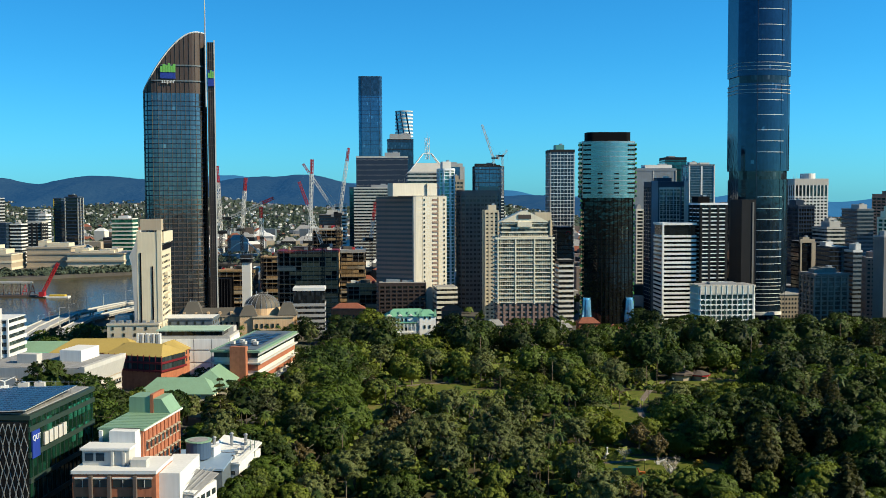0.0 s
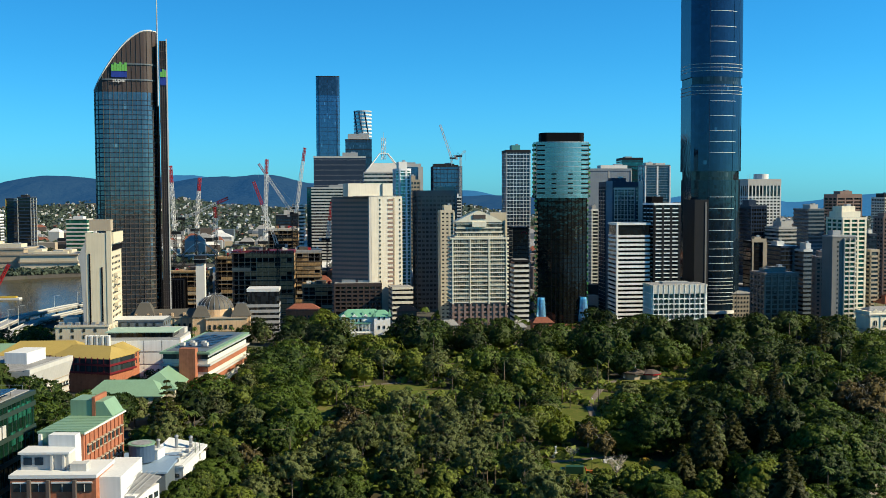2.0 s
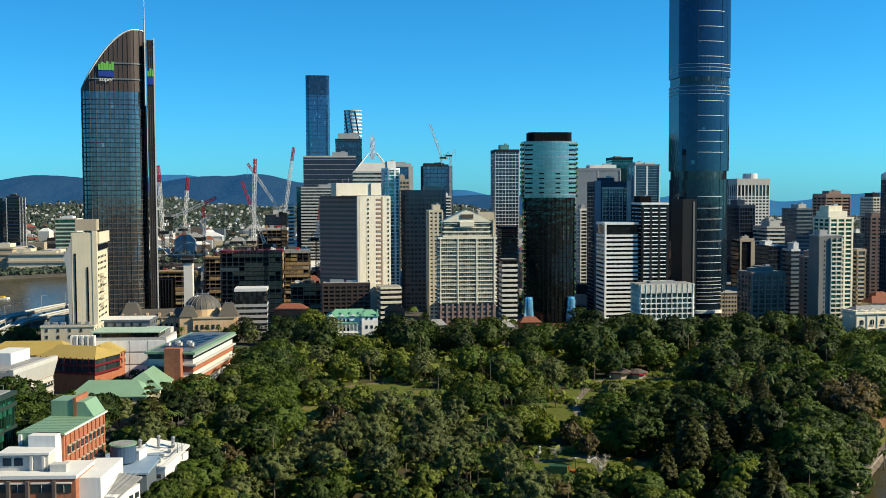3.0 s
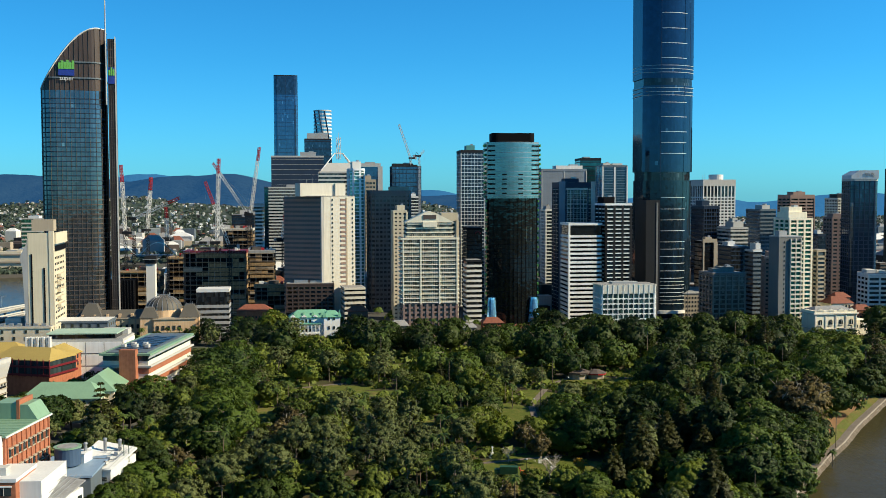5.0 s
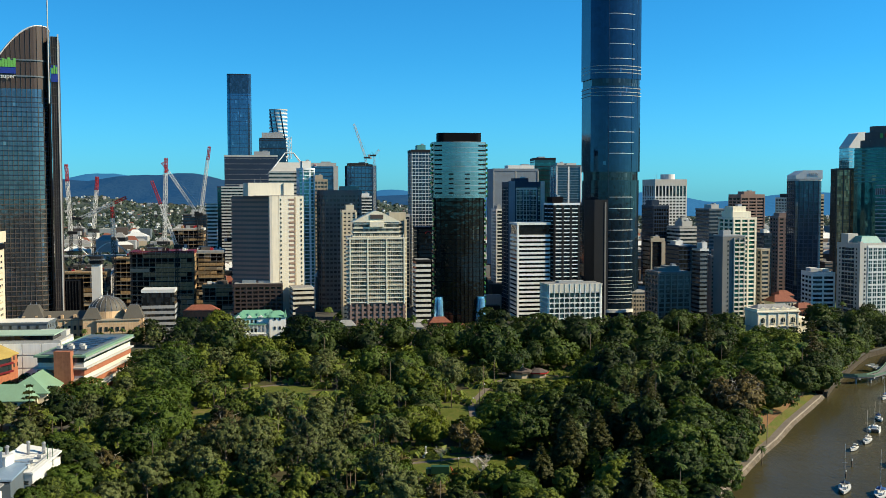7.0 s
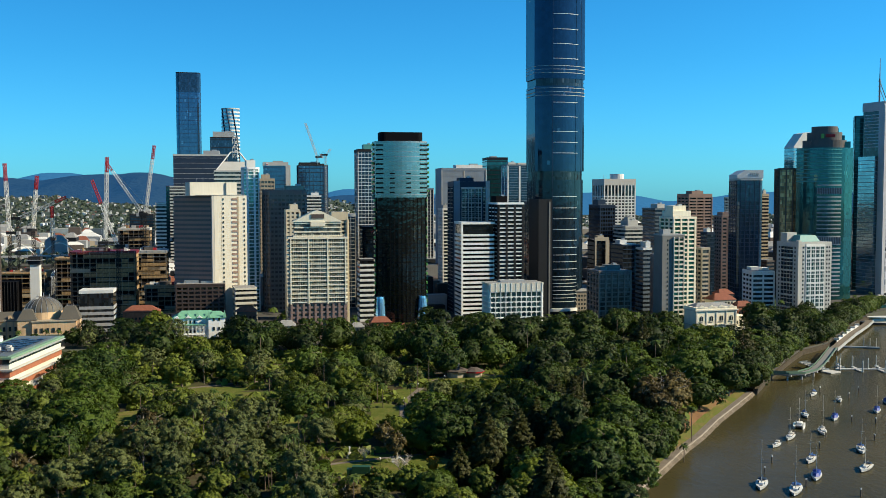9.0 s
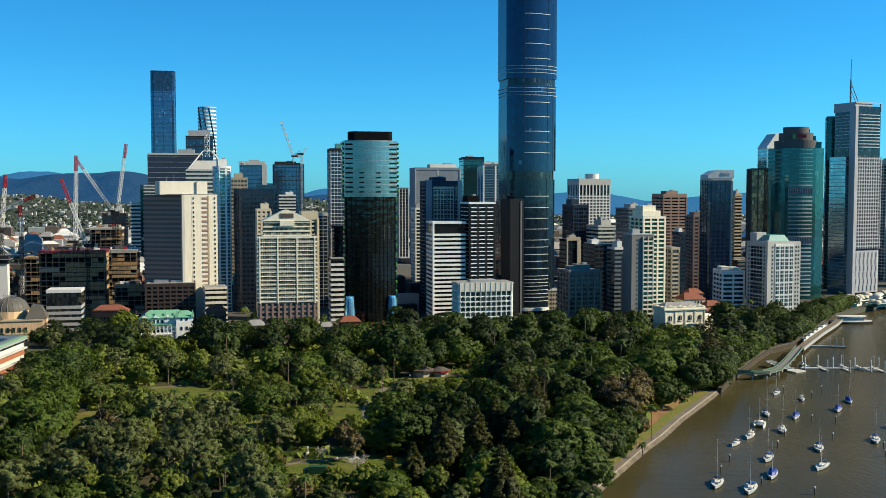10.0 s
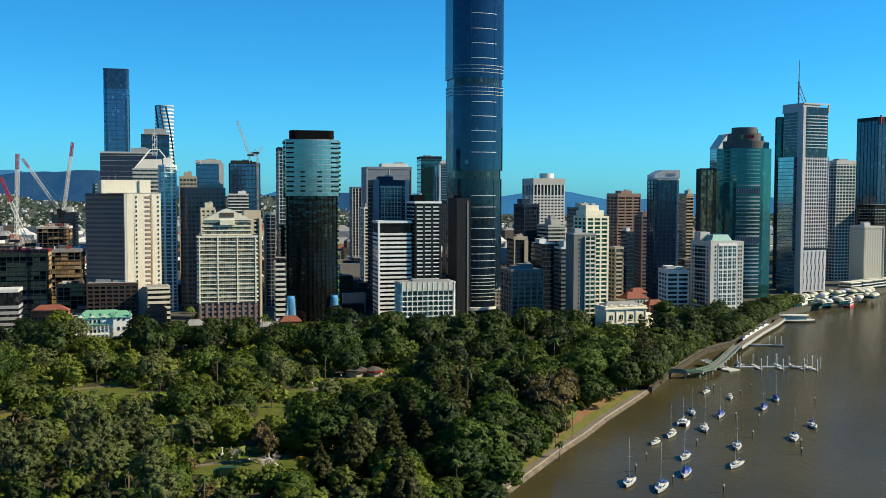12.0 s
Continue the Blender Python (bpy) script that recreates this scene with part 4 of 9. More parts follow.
tower("dark_tower", "near-black apartment slab beside a blue tower", 230.9, 865.5, 6, 11.9, 30.0, 96.8, core=G_BLACK, band=NAVYP, bh=0.5, fl=3.4, bout=0.1, pier=NAVYP, ps=6.0, pw=0.6, pout=0.2, parapet=1.5)
drum_t = tower("round_top_hotel", "white hotel with deep square windows and a roof drum", 396.8, 1179.6, 8, 39.3, 34.0, 115.8, core=G_WIN, band=WHITE, bh=1.6, fl=3.6, bout=0.6, pier=WHITE, ps=4.6, pw=1.2, pout=0.7, stop=100, parapet=7.0, cap=PALE)
tower("dark_office", "dark navy office block with ribbed walls", 324.1, 975.7, 6, 15.3, 30.0, 93.4, core=G_BLACK, band=NAVYP, bh=1.2, fl=3.8, bout=0.1, pier=NAVYP, ps=2.4, pw=0.5, pout=0.3, plant=((-0.2, 0, 0.5, 0.5, 5),), plant_mat=NAVYP)
tower("terraced_block", "pale stepped block with roof plant", 341.1, 944.9, 7, 17.1, 28.0, 73.6, core=G_WIN, band=PALE, bh=1.7, fl=3.7, bout=0.3, plant=((0.1, 0, 0.6, 0.6, 5), (0.1, 0.1, 0.3, 0.3, 8)), plant_mat=PALE)
portal_t = tower("dark_office", "dark office block with a beige corner frame", 280.0, 834.5, 7, 11.7, 15.6, 65.9, core=G_BLACK, band=BLACK, bh=0.8, fl=3.8, bout=0.12, parapet=0.8, plant=((0.2, 0.1, 0.5, 0.4, 3),), plant_mat=TAN)
tower("dark_office", "charcoal glass office beside a beige corner frame", 309.2, 848.9, 7, 16.5, 26.0, 61.1, core=G_DARK, band=NAVYP, bh=1.0, fl=3.8, bout=0.15, parapet=0.8, roof=ROOFWHITE, plant=((-0.2, 0.1, 0.4, 0.4, 3.5),), plant_mat=WHITE)
tower("apartment_block", "grey and tan balcony apartments at the garden edge", 255.3, 715.4, 7, 24.2, 22.0, 48.9, core=G_BROWN, band=TAUPE, bh=0.9, fl=3.3, bout=0.6, bname='balcony', pier=PINK, ps=5.2, pw=0.9, pout=0.7, parapet=1.0, plant=((0.1, 0.1, 0.4, 0.5, 3.5), (-0.25, 0, 0.25, 0.4, 2.5)), plant_mat=MIDGREY)
tower("office_tower", "blue and grey striped mid-rise tower", 383.4, 985.9, 7, 16.1, 30.0, 89.8, core=G_NAVY, band=STEELBLUE, bh=1.6, fl=3.7, bout=0.3, plant=((0.1, 0, 0.5, 0.5, 4),), plant_mat=PALE)
tower("office_block", "pale blue striped office with a white stepped roof", 315.9, 819.6, 7, 7.3, 14.4, 59.0, core=G_DARK, band=STEELBLUE, bh=1.9, fl=3.6, bout=0.3, parapet=1.2, cap=WHITE, plant=((0.2, 0, 0.6, 0.7, 5),), plant_mat=WHITE)
tower("brick_apartments", "brown brick apartment slab with square windows", 314.8, 785.1, -13.5, 6.3, 22.4, 55.2, core=G_WIN, band=PINK, bh=1.8, fl=3.2, bout=0.3, pier=PINK, ps=2.8, pw=1.2, pout=0.35, plant=((0.1, 0, 0.6, 0.6, 4),), plant_mat=PINK)
tower("apartment_tower", "cream apartment tower with balconies and a stepped top", 310.0, 723.2, 9, 17.4, 20.0, 87.4, core=G_GREEN, band=SUNNY, bh=1.1, fl=3.2, bout=0.7, bname='balcony', pier=SUNNY, ps=6.2, pw=1.2, pout=0.75, parapet=1.0, cap=SUNNY, plant=((0, 0.1, 0.85, 0.8, 4.2), (-0.05, 0.1, 0.6, 0.6, 8)), plant_mat=SUNNY)
tower("apartment_block", "tan concrete balcony block beside a cream tower", 335.8, 740.8, 9, 6.5, 10.8, 63.1, core=G_WIN, band=TAN, bh=1.5, fl=3.2, bout=0.5, pier=TAN, ps=5.0, pw=1.0, pout=0.5)
tower("pink_office_tower", "pink-brown office tower with striped bays", 502.0, 1190.0, 8.5, 31.0, 28.0, 101.0, core=G_DARK, band=PINK, bh=1.9, fl=3.7, bout=0.3, pier=PINK, ps=9.0, pw=1.6, pout=0.4, parapet=4.0, cap=PINK, plant=((0, 0, 0.5, 0.5, 3.5),), plant_mat=PINK)
tower("office_block", "white ribbed office block with a dark lift tower", 604.0, 1296.4, 7, 24.1, 30.0, 99.2, core=G_DARK, band=WARM, bh=1.8, fl=3.6, bout=0.3, pier=WARM, ps=4.0, pw=0.8, pout=0.4, parapet=1.5, plant=((-0.2, 0, 0.4, 0.6, 5),), plant_mat=DARK)
tower("brown_tower", "brown saw-tooth apartment tower", 414.9, 889.7, -2.5, 10.7, 19.9, 84.0, core=G_WIN, band=PINK, bh=1.7, fl=3.3, bout=0.5, pier=PINK, ps=6.5, pw=1.8, pout=0.5, plant=((0, 0, 0.7, 0.7, 3),), plant_mat=PINK)
tower("office_block", "grey office with a white lift shaft", 390.4, 866.4, 8, 7.3, 12.0, 70.1, core=G_NAVY, band=NAVYP, bh=0.8, fl=3.6, bout=0.2, parapet=1.0, plant=((-0.1, 0, 0.5, 0.5, 3.0),), plant_mat=WHITE)
navy_t = tower("navy_tower", "tall navy glass tower with a white crown", 407.7, 826.6, -6.75, 21.8, 25.9, 117.0, foot=rounded(21.8, 25.9, 3.0), core=G_NAVY, band=NAVYP, bh=0.7, fl=3.5, bout=0.25, pier=NAVYP, ps=4.5, pw=0.5, pout=0.3, parapet=1.0, cap=PALE)
tower("office_block", "brown office slab with cream end walls", 527.7, 1058.3, 8, 8.4, 15.6, 103.1, core=G_DARK, band=TAN, bh=1.7, fl=3.7, bout=0.3, parapet=2.0, cap=TAN, plant=((0.2, 0, 0.4, 0.5, 3.5),), plant_mat=PALE)
tower("brown_block", "low dark brown striped car park block", 441.5, 856.4, 8, 7.2, 12.0, 44.9, core=G_BLACK, band=BROWN, bh=1.6, fl=3.4, bout=0.3)
tower("bronze_tower", "bronze mirror glass tower with dark fins", 503.0, 946.6, -16.5, 18.6, 29.7, 128.9, core=G_BRONZE, band=BROWN, bh=0.3, fl=3.6, bout=0.1, pier=BROWN, ps=6.2, pw=1.0, pout=0.5, parapet=1.0)
wedge_t = tower("wedge_tower", "pale glass tower with a sloping top", 585.1, 1090.5, 8, 22.8, 18.0, 156.9, core=G_PALE, band=PALE, bh=0.4, fl=3.8, bout=0.1, parapet=1.0, cap=WHITE, roof=ROOFWHITE)
tower("teal_glass_tower", "teal glass slab tower beside a grey tower", 615.1, 1003.2, -26, 19.7, 27.8, 184.5, core=G_TEAL, band=TEALP, bh=0.35, fl=3.8, bout=0.08, pier=DARK, ps=12.0, pw=0.6, pout=0.2, parapet=1.5, cap=TEALP, plant=((0.1, 0, 0.3, 0.3, 4),), plant_mat=DARK)
tower("office_tower", "grey concrete office tower with deep square windows", 729.8, 1086.2, 10, 26.9, 18.0, 139.7, core=G_DARK, band=PALE, bh=1.3, fl=3.7, bout=0.5, pier=PALE, ps=4.6, pw=0.7, pout=0.6, parapet=4.0, cap=PALE, plant=((0, 0, 0.5, 0.5, 2),))
blue_t = tower("blue_glass_tower", "dark blue glass tower with red roof fins", 830.2, 1161.6, 10, 44.5, 36.0, 196.0, core=G_NAVY, band=NAVYP, bh=0.4, fl=3.8, bout=0.12, pier=NAVYP, ps=6.0, pw=0.6, pout=0.3, parapet=4.0, cap=DARK)
tower("dark_office", "black and white office block with a red sign", 777.2, 1076.6, 10, 43.9, 26.0, 90.4, core=G_BLACK, band=PALE, bh=0.5, fl=3.6, bout=0.15, pier=DARK, ps=4.0, pw=1.0, pout=0.3, parapet=2.0, cap=BLACK)
tower("white_building", "white concrete block with rows of small square windows", 719.1, 1013.0, 5, 24.3, 24.0, 68.5, core=G_WIN, band=WARM, bh=2.0, fl=3.3, bout=0.3, pier=WARM, ps=3.2, pw=1.8, pout=0.35, parapet=1.5, plant=((-0.1, 0, 0.3, 0.3, 3.5),), plant_mat=WHITE)
tower("white_office", "small white office with dark window strips", 399.5, 780.3, -4.5, 17.6, 22.1, 42.3, core=G_DARK, band=BRIGHT, bh=1.6, fl=3.6, bout=0.4, pier=BRIGHT, ps=8.2, pw=1.2, pout=0.5, parapet=1.0, plant=((-0.2, 0.1, 0.4, 0.5, 2.5), (0.25, 0, 0.3, 0.4, 2)), plant_mat=WHITE)
tower("brown_block", "low dark brown hotel with small balconies", -48.5, 813.3, 4, 36.9, 24.0, 34.8, core=G_BLACK, band=UMBER, bh=1.4, fl=3.2, bout=0.4, pier=UMBER, ps=4.6, pw=1.2, pout=0.45, parapet=0.8, roof=ROOFGREY, plant=((-0.2, 0, 0.3, 0.4, 2), (0.15, 0, 0.3, 0.4, 1.6)), plant_mat=STEEL)
tower("white_base_block", "white podium block with brown window strips", -13.8, 802.2, 10, 15.9, 22.0, 32.0, core=G_DARK, band=WARM, bh=2.0, fl=4.0, bout=0.4, parapet=1.0, cap=WARM)
tower("white_pavilion", "white flat-roofed building on a grey base", -113.5, 746.0, 5, 22.9, 20.0, 36.0, core=G_DARK, band=GREY, bh=2.2, fl=4.0, bout=0.2, stop=26, parapet=1.6, cap=ROOFWHITE, roof=ROOFWHITE)
tower("pale_apartments", "pale apartment block beyond the building site", -181.6, 1510.0, 0, 16.2, 20.0, 92.3, core=G_WIN, band=WHITE, bh=1.5, fl=3.3, bout=0.4, parapet=1.0)
tower("dark_block", "dark office block among cranes", -152.0, 1164.0, 5, 24.9, 26.0, 82.5, core=G_NAVY, band=DARK, bh=1.0, fl=3.6, bout=0.2, plant=((0.1, 0, 0.5, 0.5, 5),), plant_mat=PALE)
tower("slim_tower", "slim teal glass tower beside a striped office", -139.5, 1300.4, 5, 10.5, 20.0, 115.0, core=G_TEAL, band=NAVYP, bh=0.8, fl=3.6, bout=0.2)
tower("apartment_tower", "dark apartment tower with a gold edge", -629.5, 1570.0, 0, 11.6, 20.0, 102.1, core=G_BLACK, band=NAVYP, bh=0.8, fl=3.3, bout=0.3, pier=GOLDP, ps=19.5, pw=1.6, pout=0.5, parapet=1.0)
tower("apartment_tower", "dark apartment tower with white balcony stripes", -601.8, 1556.0, 0, 19.8, 22.0, 103.8, core=G_BLACK, band=NAVYP, bh=0.9, fl=3.3, bout=0.5, pier=PALE, ps=14.0, pw=1.2, pout=0.6, parapet=1.5, plant=((-0.1, 0, 0.5, 0.5, 3),), plant_mat=DARK)
tower("apartment_tower", "white and dark apartment block beyond the river", -694.4, 1511.0, 0, 20.9, 22.0, 65.3, core=G_NAVY, band=NAVYP, bh=0.9, fl=3.4, bout=0.3)
tower("apartment_tower", "white ribbed apartment block beyond the river", -673.9, 1521.0, 0, 16.3, 22.0, 63.3, core=G_DARK, band=WHITE, bh=1.3, fl=3.3, bout=0.5, plant=((0, 0, 0.4, 0.4, 2),))
tower("apartment_tower", "dark balcony apartment block beyond the river", -683.9, 1612.0, 0, 22.9, 24.0, 64.3, core=G_BLACK, band=PALE, bh=0.8, fl=3.3, bout=0.4, pier=DARK, ps=9.0, pw=3.0, pout=0.5)
tower("pale_apartments", "white apartment tower in the far suburb", -776.0, 1862.0, 0, 13.3, 24.0, 72.5, core=G_WIN, band=WHITE, bh=1.7, fl=3.4, bout=0.4, plant=((0, 0, 0.5, 0.5, 3),))
tower("pale_apartments", "blue and white block in the far suburb", -817.0, 1912.0, 0, 14.8, 24.0, 80.2, core=G_NAVY, band=STEELBLUE, bh=1.2, fl=3.4, bout=0.3)
tower("green_office", "green glass office with white floor stripes", -583.2, 1735.0, 0, 35.2, 30.0, 66.6, core=G_GREEN, band=WARM, bh=1.6, fl=4.2, bout=0.5, parapet=1.0, plant=((0, 0, 0.5, 0.5, 4),), plant_mat=WHITE)
tower("tower_block", "slender grey tower on the far river bank", -791.2, 1710.0, 0, 11.2, 20.0, 102.2, core=G_DARK, band=GREY, bh=1.4, fl=3.4, bout=0.4)
tower("gallery", "long low tan concrete gallery with flat roofs", -588.5, 1451.1, 2, 62.8, 60.0, 32.0, core=TAN, band=TAN, bh=1.5, fl=6.0, bout=1.0, parapet=1.5, plant=((0.1, 0, 0.5, 0.4, 5), (-0.3, 0.1, 0.2, 0.3, 8)), plant_mat=CREAM)
tower("gallery", "wide cream concrete museum with stepped terraces", -514.5, 1426.4, 2, 78.4, 50.0, 24.9, core=CREAM, band=TAN, bh=1.5, fl=6.0, bout=1.5, parapet=1.2, plant=((0.2, 0, 0.3, 0.5, 5), (-0.3, 0, 0.25, 0.4, 6), (0, -0.2, 0.6, 0.3, 3)), plant_mat=CREAM)
tower("gallery", "cream stepped theatre block on the far bank", -647.3, 1405.8, 2, 45.4, 50.0, 24.8, core=TAN, band=CREAM, bh=2.0, fl=6.0, bout=0.6, plant=((-0.1, 0, 0.7, 0.6, 6), (-0.2, 0, 0.4, 0.4, 12)), plant_mat=CREAM)


# ---- the landmark buildings ----
def cut_tower(name, label, x, y, a, foot, height, base, mat, fins, fin_mat, out=0.4, fin_w=0.35):
    """A tower whose wall tops follow height(x, y), with vertical fins all round."""
    t = thing(name, label, "skyscraper", x, y, base, a)
    n = len(foot)
    v = [(px, py, 0) for px, py in foot] + [(px, py, height(px, py) - base) for px, py in foot]
    f = [(i, (i + 1) % n, n + (i + 1) % n, n + i) for i in range(n)] + [tuple(range(n - 1, -1, -1)), tuple(range(n, 2 * n))]
    part("glazing", mesh_from("glazing", v, f, mat), t)
    for px, py, ang in stations(foot, fins):
        part("fin", box(fin_w, out + 0.4, height(px, py) - base, fin_mat, 0, -out / 2 + 0.2), t, (px, py, 0), ang)
    return t


# curved-crown dark glass tower beside the river
OWX, OWY, OWA = -213.0, 773.0, 13.0


def ow_top(px, py):
    u = min(1.0, max(0.0, (px + 28.5) / 41.0))
    return 183 + 44.5 * math.sin(u * math.pi / 2) ** 0.95


def finer(pts, step):
    out = []
    for p, q in zip(pts, pts[1:] + pts[:1]):
        k = max(1, round(math.dist(p, q) / step))
        out += [(p[0] + (q[0] - p[0]) * j / k, p[1] + (q[1] - p[1]) * j / k) for j in range(k)]
    return out


ow_foot = finer([(px - 6.0, py) for px, py in rounded(45.0, 40.0, 11.0, 8)], 1.6)
BRONZEFIN = wall("brown_bronze_fin", (0.115, 0.088, 0.070), rough=0.45)
G_OW = glass("brown_grey_tower_glass", (0.13, 0.142, 0.152), metal=0.78, cell=(1.7, 3.6), spread=0.2, blinds=0.004)
ow = cut_tower("curved_glass_tower", "tall dark glass tower with a curved sloping crown", OWX, OWY, OWA, ow_foot, ow_top, 4.0, G_OW, 2.4, BRONZEFIN, 0.4, 0.24)
for k in range(46):
    part("spandrel", prism(grown(ow_foot, 0.12), 0, 0.75, NAVYP if k > 24 else BRONZEFIN), ow, (0, 0, 14 + 3.5 * k))
crown = [(px, py) for px, py in grown(ow_foot, 0.06)]
nf = len(crown)
cv = [(px, py, min(178.0, ow_top(px, py) - 4.5)) for px, py in crown] + [(px, py, ow_top(px, py) - 4.0) for px, py in crown]
part("crown_screen", mesh_from("crown_screen", cv, [(i, (i + 1) % nf, nf + (i + 1) % nf, nf + i) for i in range(nf)], UMBER), ow, label="dark bronze louvred crown screen")
rim = [(px, py, ow_top(px, py) - 3.9) for px, py in crown]
part("crown_edge", rods("crown_edge", [(rim[i], rim[(i + 1) % nf], 0.55, 0.55) for i in range(nf)], WHITE), ow, label="pale curved crown edge")
for z in (187.0, 198.5):
    part("light_strip", prism(grown([(px, py) for px, py in ow_foot if ow_top(px, py) - 4 > z + 3], 0.7), z - 0.5, z + 0.5, STEELBLUE), ow)
part("side_wing", box(5.2, 30, 217.0, UMBER, 20.9, 1, 0), ow, label="dark bronze side wing with thin fins")
for k in range(4):
    part("fin", box(0.4, 0.6, 217, BRONZEFIN), ow, (18.8 + 1.5 * k, -14.2, 0))
for k in range(36):
    part("wing_rail", box(5.6, 0.4, 0.4, BRONZEFIN), ow, (20.9, -14.2, 6 + 5.8 * k))
part("wing_edge", box(0.9, 1.4, 218.5, PALE), ow, (23.7, -14.4, 0), label="pale vertical edge trim")
part("slot", box(0.9, 6.0, 214, BLACK, 17.3, -15.2), ow)
part("mast", rods("mast", [((17.2, -18.6, 168), (17.2, -18.6, 245), 0.55, 0.4), ((17.2, -18.6, 245), (17.2, -18.6, 262), 0.3, 0.12)], PALE, 8), ow, label="tall white mast standing off the wall")
sign = part("sign", box(11.0, 0.5, 5.0, BLUEP), ow, (-10.0, -20.9, 188.5), label="sign of green bars over a blue band")
for k, hh in enumerate((4.5, 6.0, 5.2, 6.6, 4.8, 6.2)):
    part("sign_bar", box(1.7, 0.5, hh, GREENP), sign, (-4.6 + 1.85 * k, -0.3, 4.6))


def lettering(words, size, mat, parent, loc, rot=(90, 0, 0), name="lettering"):
    cu = bpy.data.curves.new(name, "FONT")
    cu.body, cu.size, cu.extrude, cu.align_x = words, size, 0.08, "CENTER"
    tmp = new("tmp", cu)
    me = bpy.data.meshes.new_from_object(tmp.evaluated_get(bpy.context.evaluated_depsgraph_get()))
    bpy.data.objects.remove(tmp)
    me.materials.clear()
    me.materials.append(mat)
    ob = new(name, me)
    ob.parent = parent
    ob.location, ob.rotation_euler = loc, [radians(q) for q in rot]
    return ob


lettering("super", 4.4, ROOFWHITE, sign, (0.2, -0.6, -3.4))
wing_sign = part("sign", box(4.6, 0.5, 12.0, BLUEP), ow, (21.0, -15.0, 184.0), label="narrow green, blue and white wing sign")
for k, hh in enumerate((4.0, 6.0, 5.0)):
    part("sign_bar", box(1.2, 0.5, hh, GREENP), wing_sign, (-1.5 + 1.5 * k, -0.4, 6.0))

# cream government slab tower
an = thing("slab_tower", "cream concrete slab tower with slot windows and bay windows", "building", -177.8, 590.0, 4, 8)
part("front_wall", box(13.5, 2.0, 80, CREAM, -6.75, 1.0), an)
part("body", box(13.0, 40.0, 78.0, CREAM, -6.5, 22.0), an)
part("shoulder", mesh_from("shoulder", [(-14.2, 0, 74), (-14.2, 40, 74), (-18.0, 0, 66), (-18.0, 40, 66), (-14.2, 0, 4), (-14.2, 40, 4), (-16.6, 0, 60), (-16.6, 40, 60), (-13, 0, 79), (-13, 40, 79)], [(8, 0, 1, 9), (0, 2, 3, 1), (2, 6, 7, 3), (6, 4, 5, 7), (8, 4, 6, 2, 0), (1, 3, 7, 5, 9)], GREY), an)
for sx in (-11.4, -4.6):
    part("slot_window", box(0.8, 0.5, 66 if sx < -6 else 58, BLACK), an, (sx, -0.12, 2))
part("corner_pier", box(2.6, 3.0, 81, CREAM, -0.6, 1.2), an)
part("crown_band", box(1.6, 36, 6.5, CREAM, 0.9, 21.5, 73.5), an)
# Black strip set in as the shadow below the crown band.
part("crown_shadow", box(0.6, 36, 3.0, BLACK, 0.6, 21.5, 69.4), an)
for k in range(18):
    for j in range(6):
        part("window", box(0.4, 1.9, 1.3, G_WIN), an, (0.1, 8 + 5.0 * j, 5 + 3.5 * k))
for k in range(5):
    part("bay_window", box(2.4, 15.0, 2.0, CREAM), an, (1.0, 20, 36 + 4.4 * k))
part("plant_room", box(12, 9, 6.5, TAN, -6.5, 12, 81.0), an)
part("roof", box(13.2, 39, 0.4, ROOFGREY, -6.5, 22.0, 78.0), an)
part("base_block", box(14, 20, 10, CREAM, 7.5, 30), an)

# parliament with mansard roofs and a dome
pa = thing("parliament_house", "sandstone parliament house with mansard roofs and a zinc dome", "building", -155.5, 713, 4, 8)
pa.scale = (1.07, 1.07, 0.92)
part("wing", box(72, 16, 18, STONE, -8, 0), pa)
part("right_wing", box(26, 24, 19, STONE, 20, -8), pa)


def mansard(w, d, h, mat):
    k = 0.45
    return prism([(-w / 2, -d / 2), (w / 2, -d / 2), (w / 2, d / 2), (-w / 2, d / 2)], 0, h, mat, "roof", k)


part("roof", hip(72, 16, 6.0, SLATE, 0.85), pa, (-8, 0, 18))
for mx, my, mw, mh in ((-33, -1, 13, 9.5), (29, -12, 12, 9.0), (4, -13, 11, 7.5)):
    pav = part("pavilion", box(mw, mw, 19.5, STONE), pa, (mx, my, 0))
    part("pavilion_roof", mansard(mw + 1, mw + 1, mh, SLATE), pav, (0, 0, 19.5))
    part("finial", rods("finial", [((-1.8, 0, 0), (-1.8, 0, 2.2), 0.15, 0.05), ((1.8, 0, 0), (1.8, 0, 2.2), 0.15, 0.05), ((-2.4, 0, 0.6), (2.4, 0, 0.6), 0.12, 0.12)], STEEL), pav, (0, 0, 19.5 + mh))
dome = part("dome", mesh_from("dome", [(9.5 * math.cos(a) * math.cos(b), 9.5 * math.sin(a) * math.cos(b), 11.0 * math.sin(b)) for b in [math.pi / 2 * j / 7 for j in range(7)] for a in [2 * math.pi * i / 20 for i in range(20)]] + [(0, 0, 11.0)], [(20 * j + i, 20 * j + (i + 1) % 20, 20 * j + 20 + (i + 1) % 20, 20 * j + 20 + i) for j in range(6) for i in range(20)] + [(120 + i, 120 + (i + 1) % 20, 140) for i in range(20)], SLATE, True), pa, (12, -2, 24), label="ribbed zinc dome")
dome.scale = (1.22, 1.22, 0.95)
part("drum", prism(ellipse(24, 24, 20), 0, 6.2, STONE), pa, (12, -2, 18))
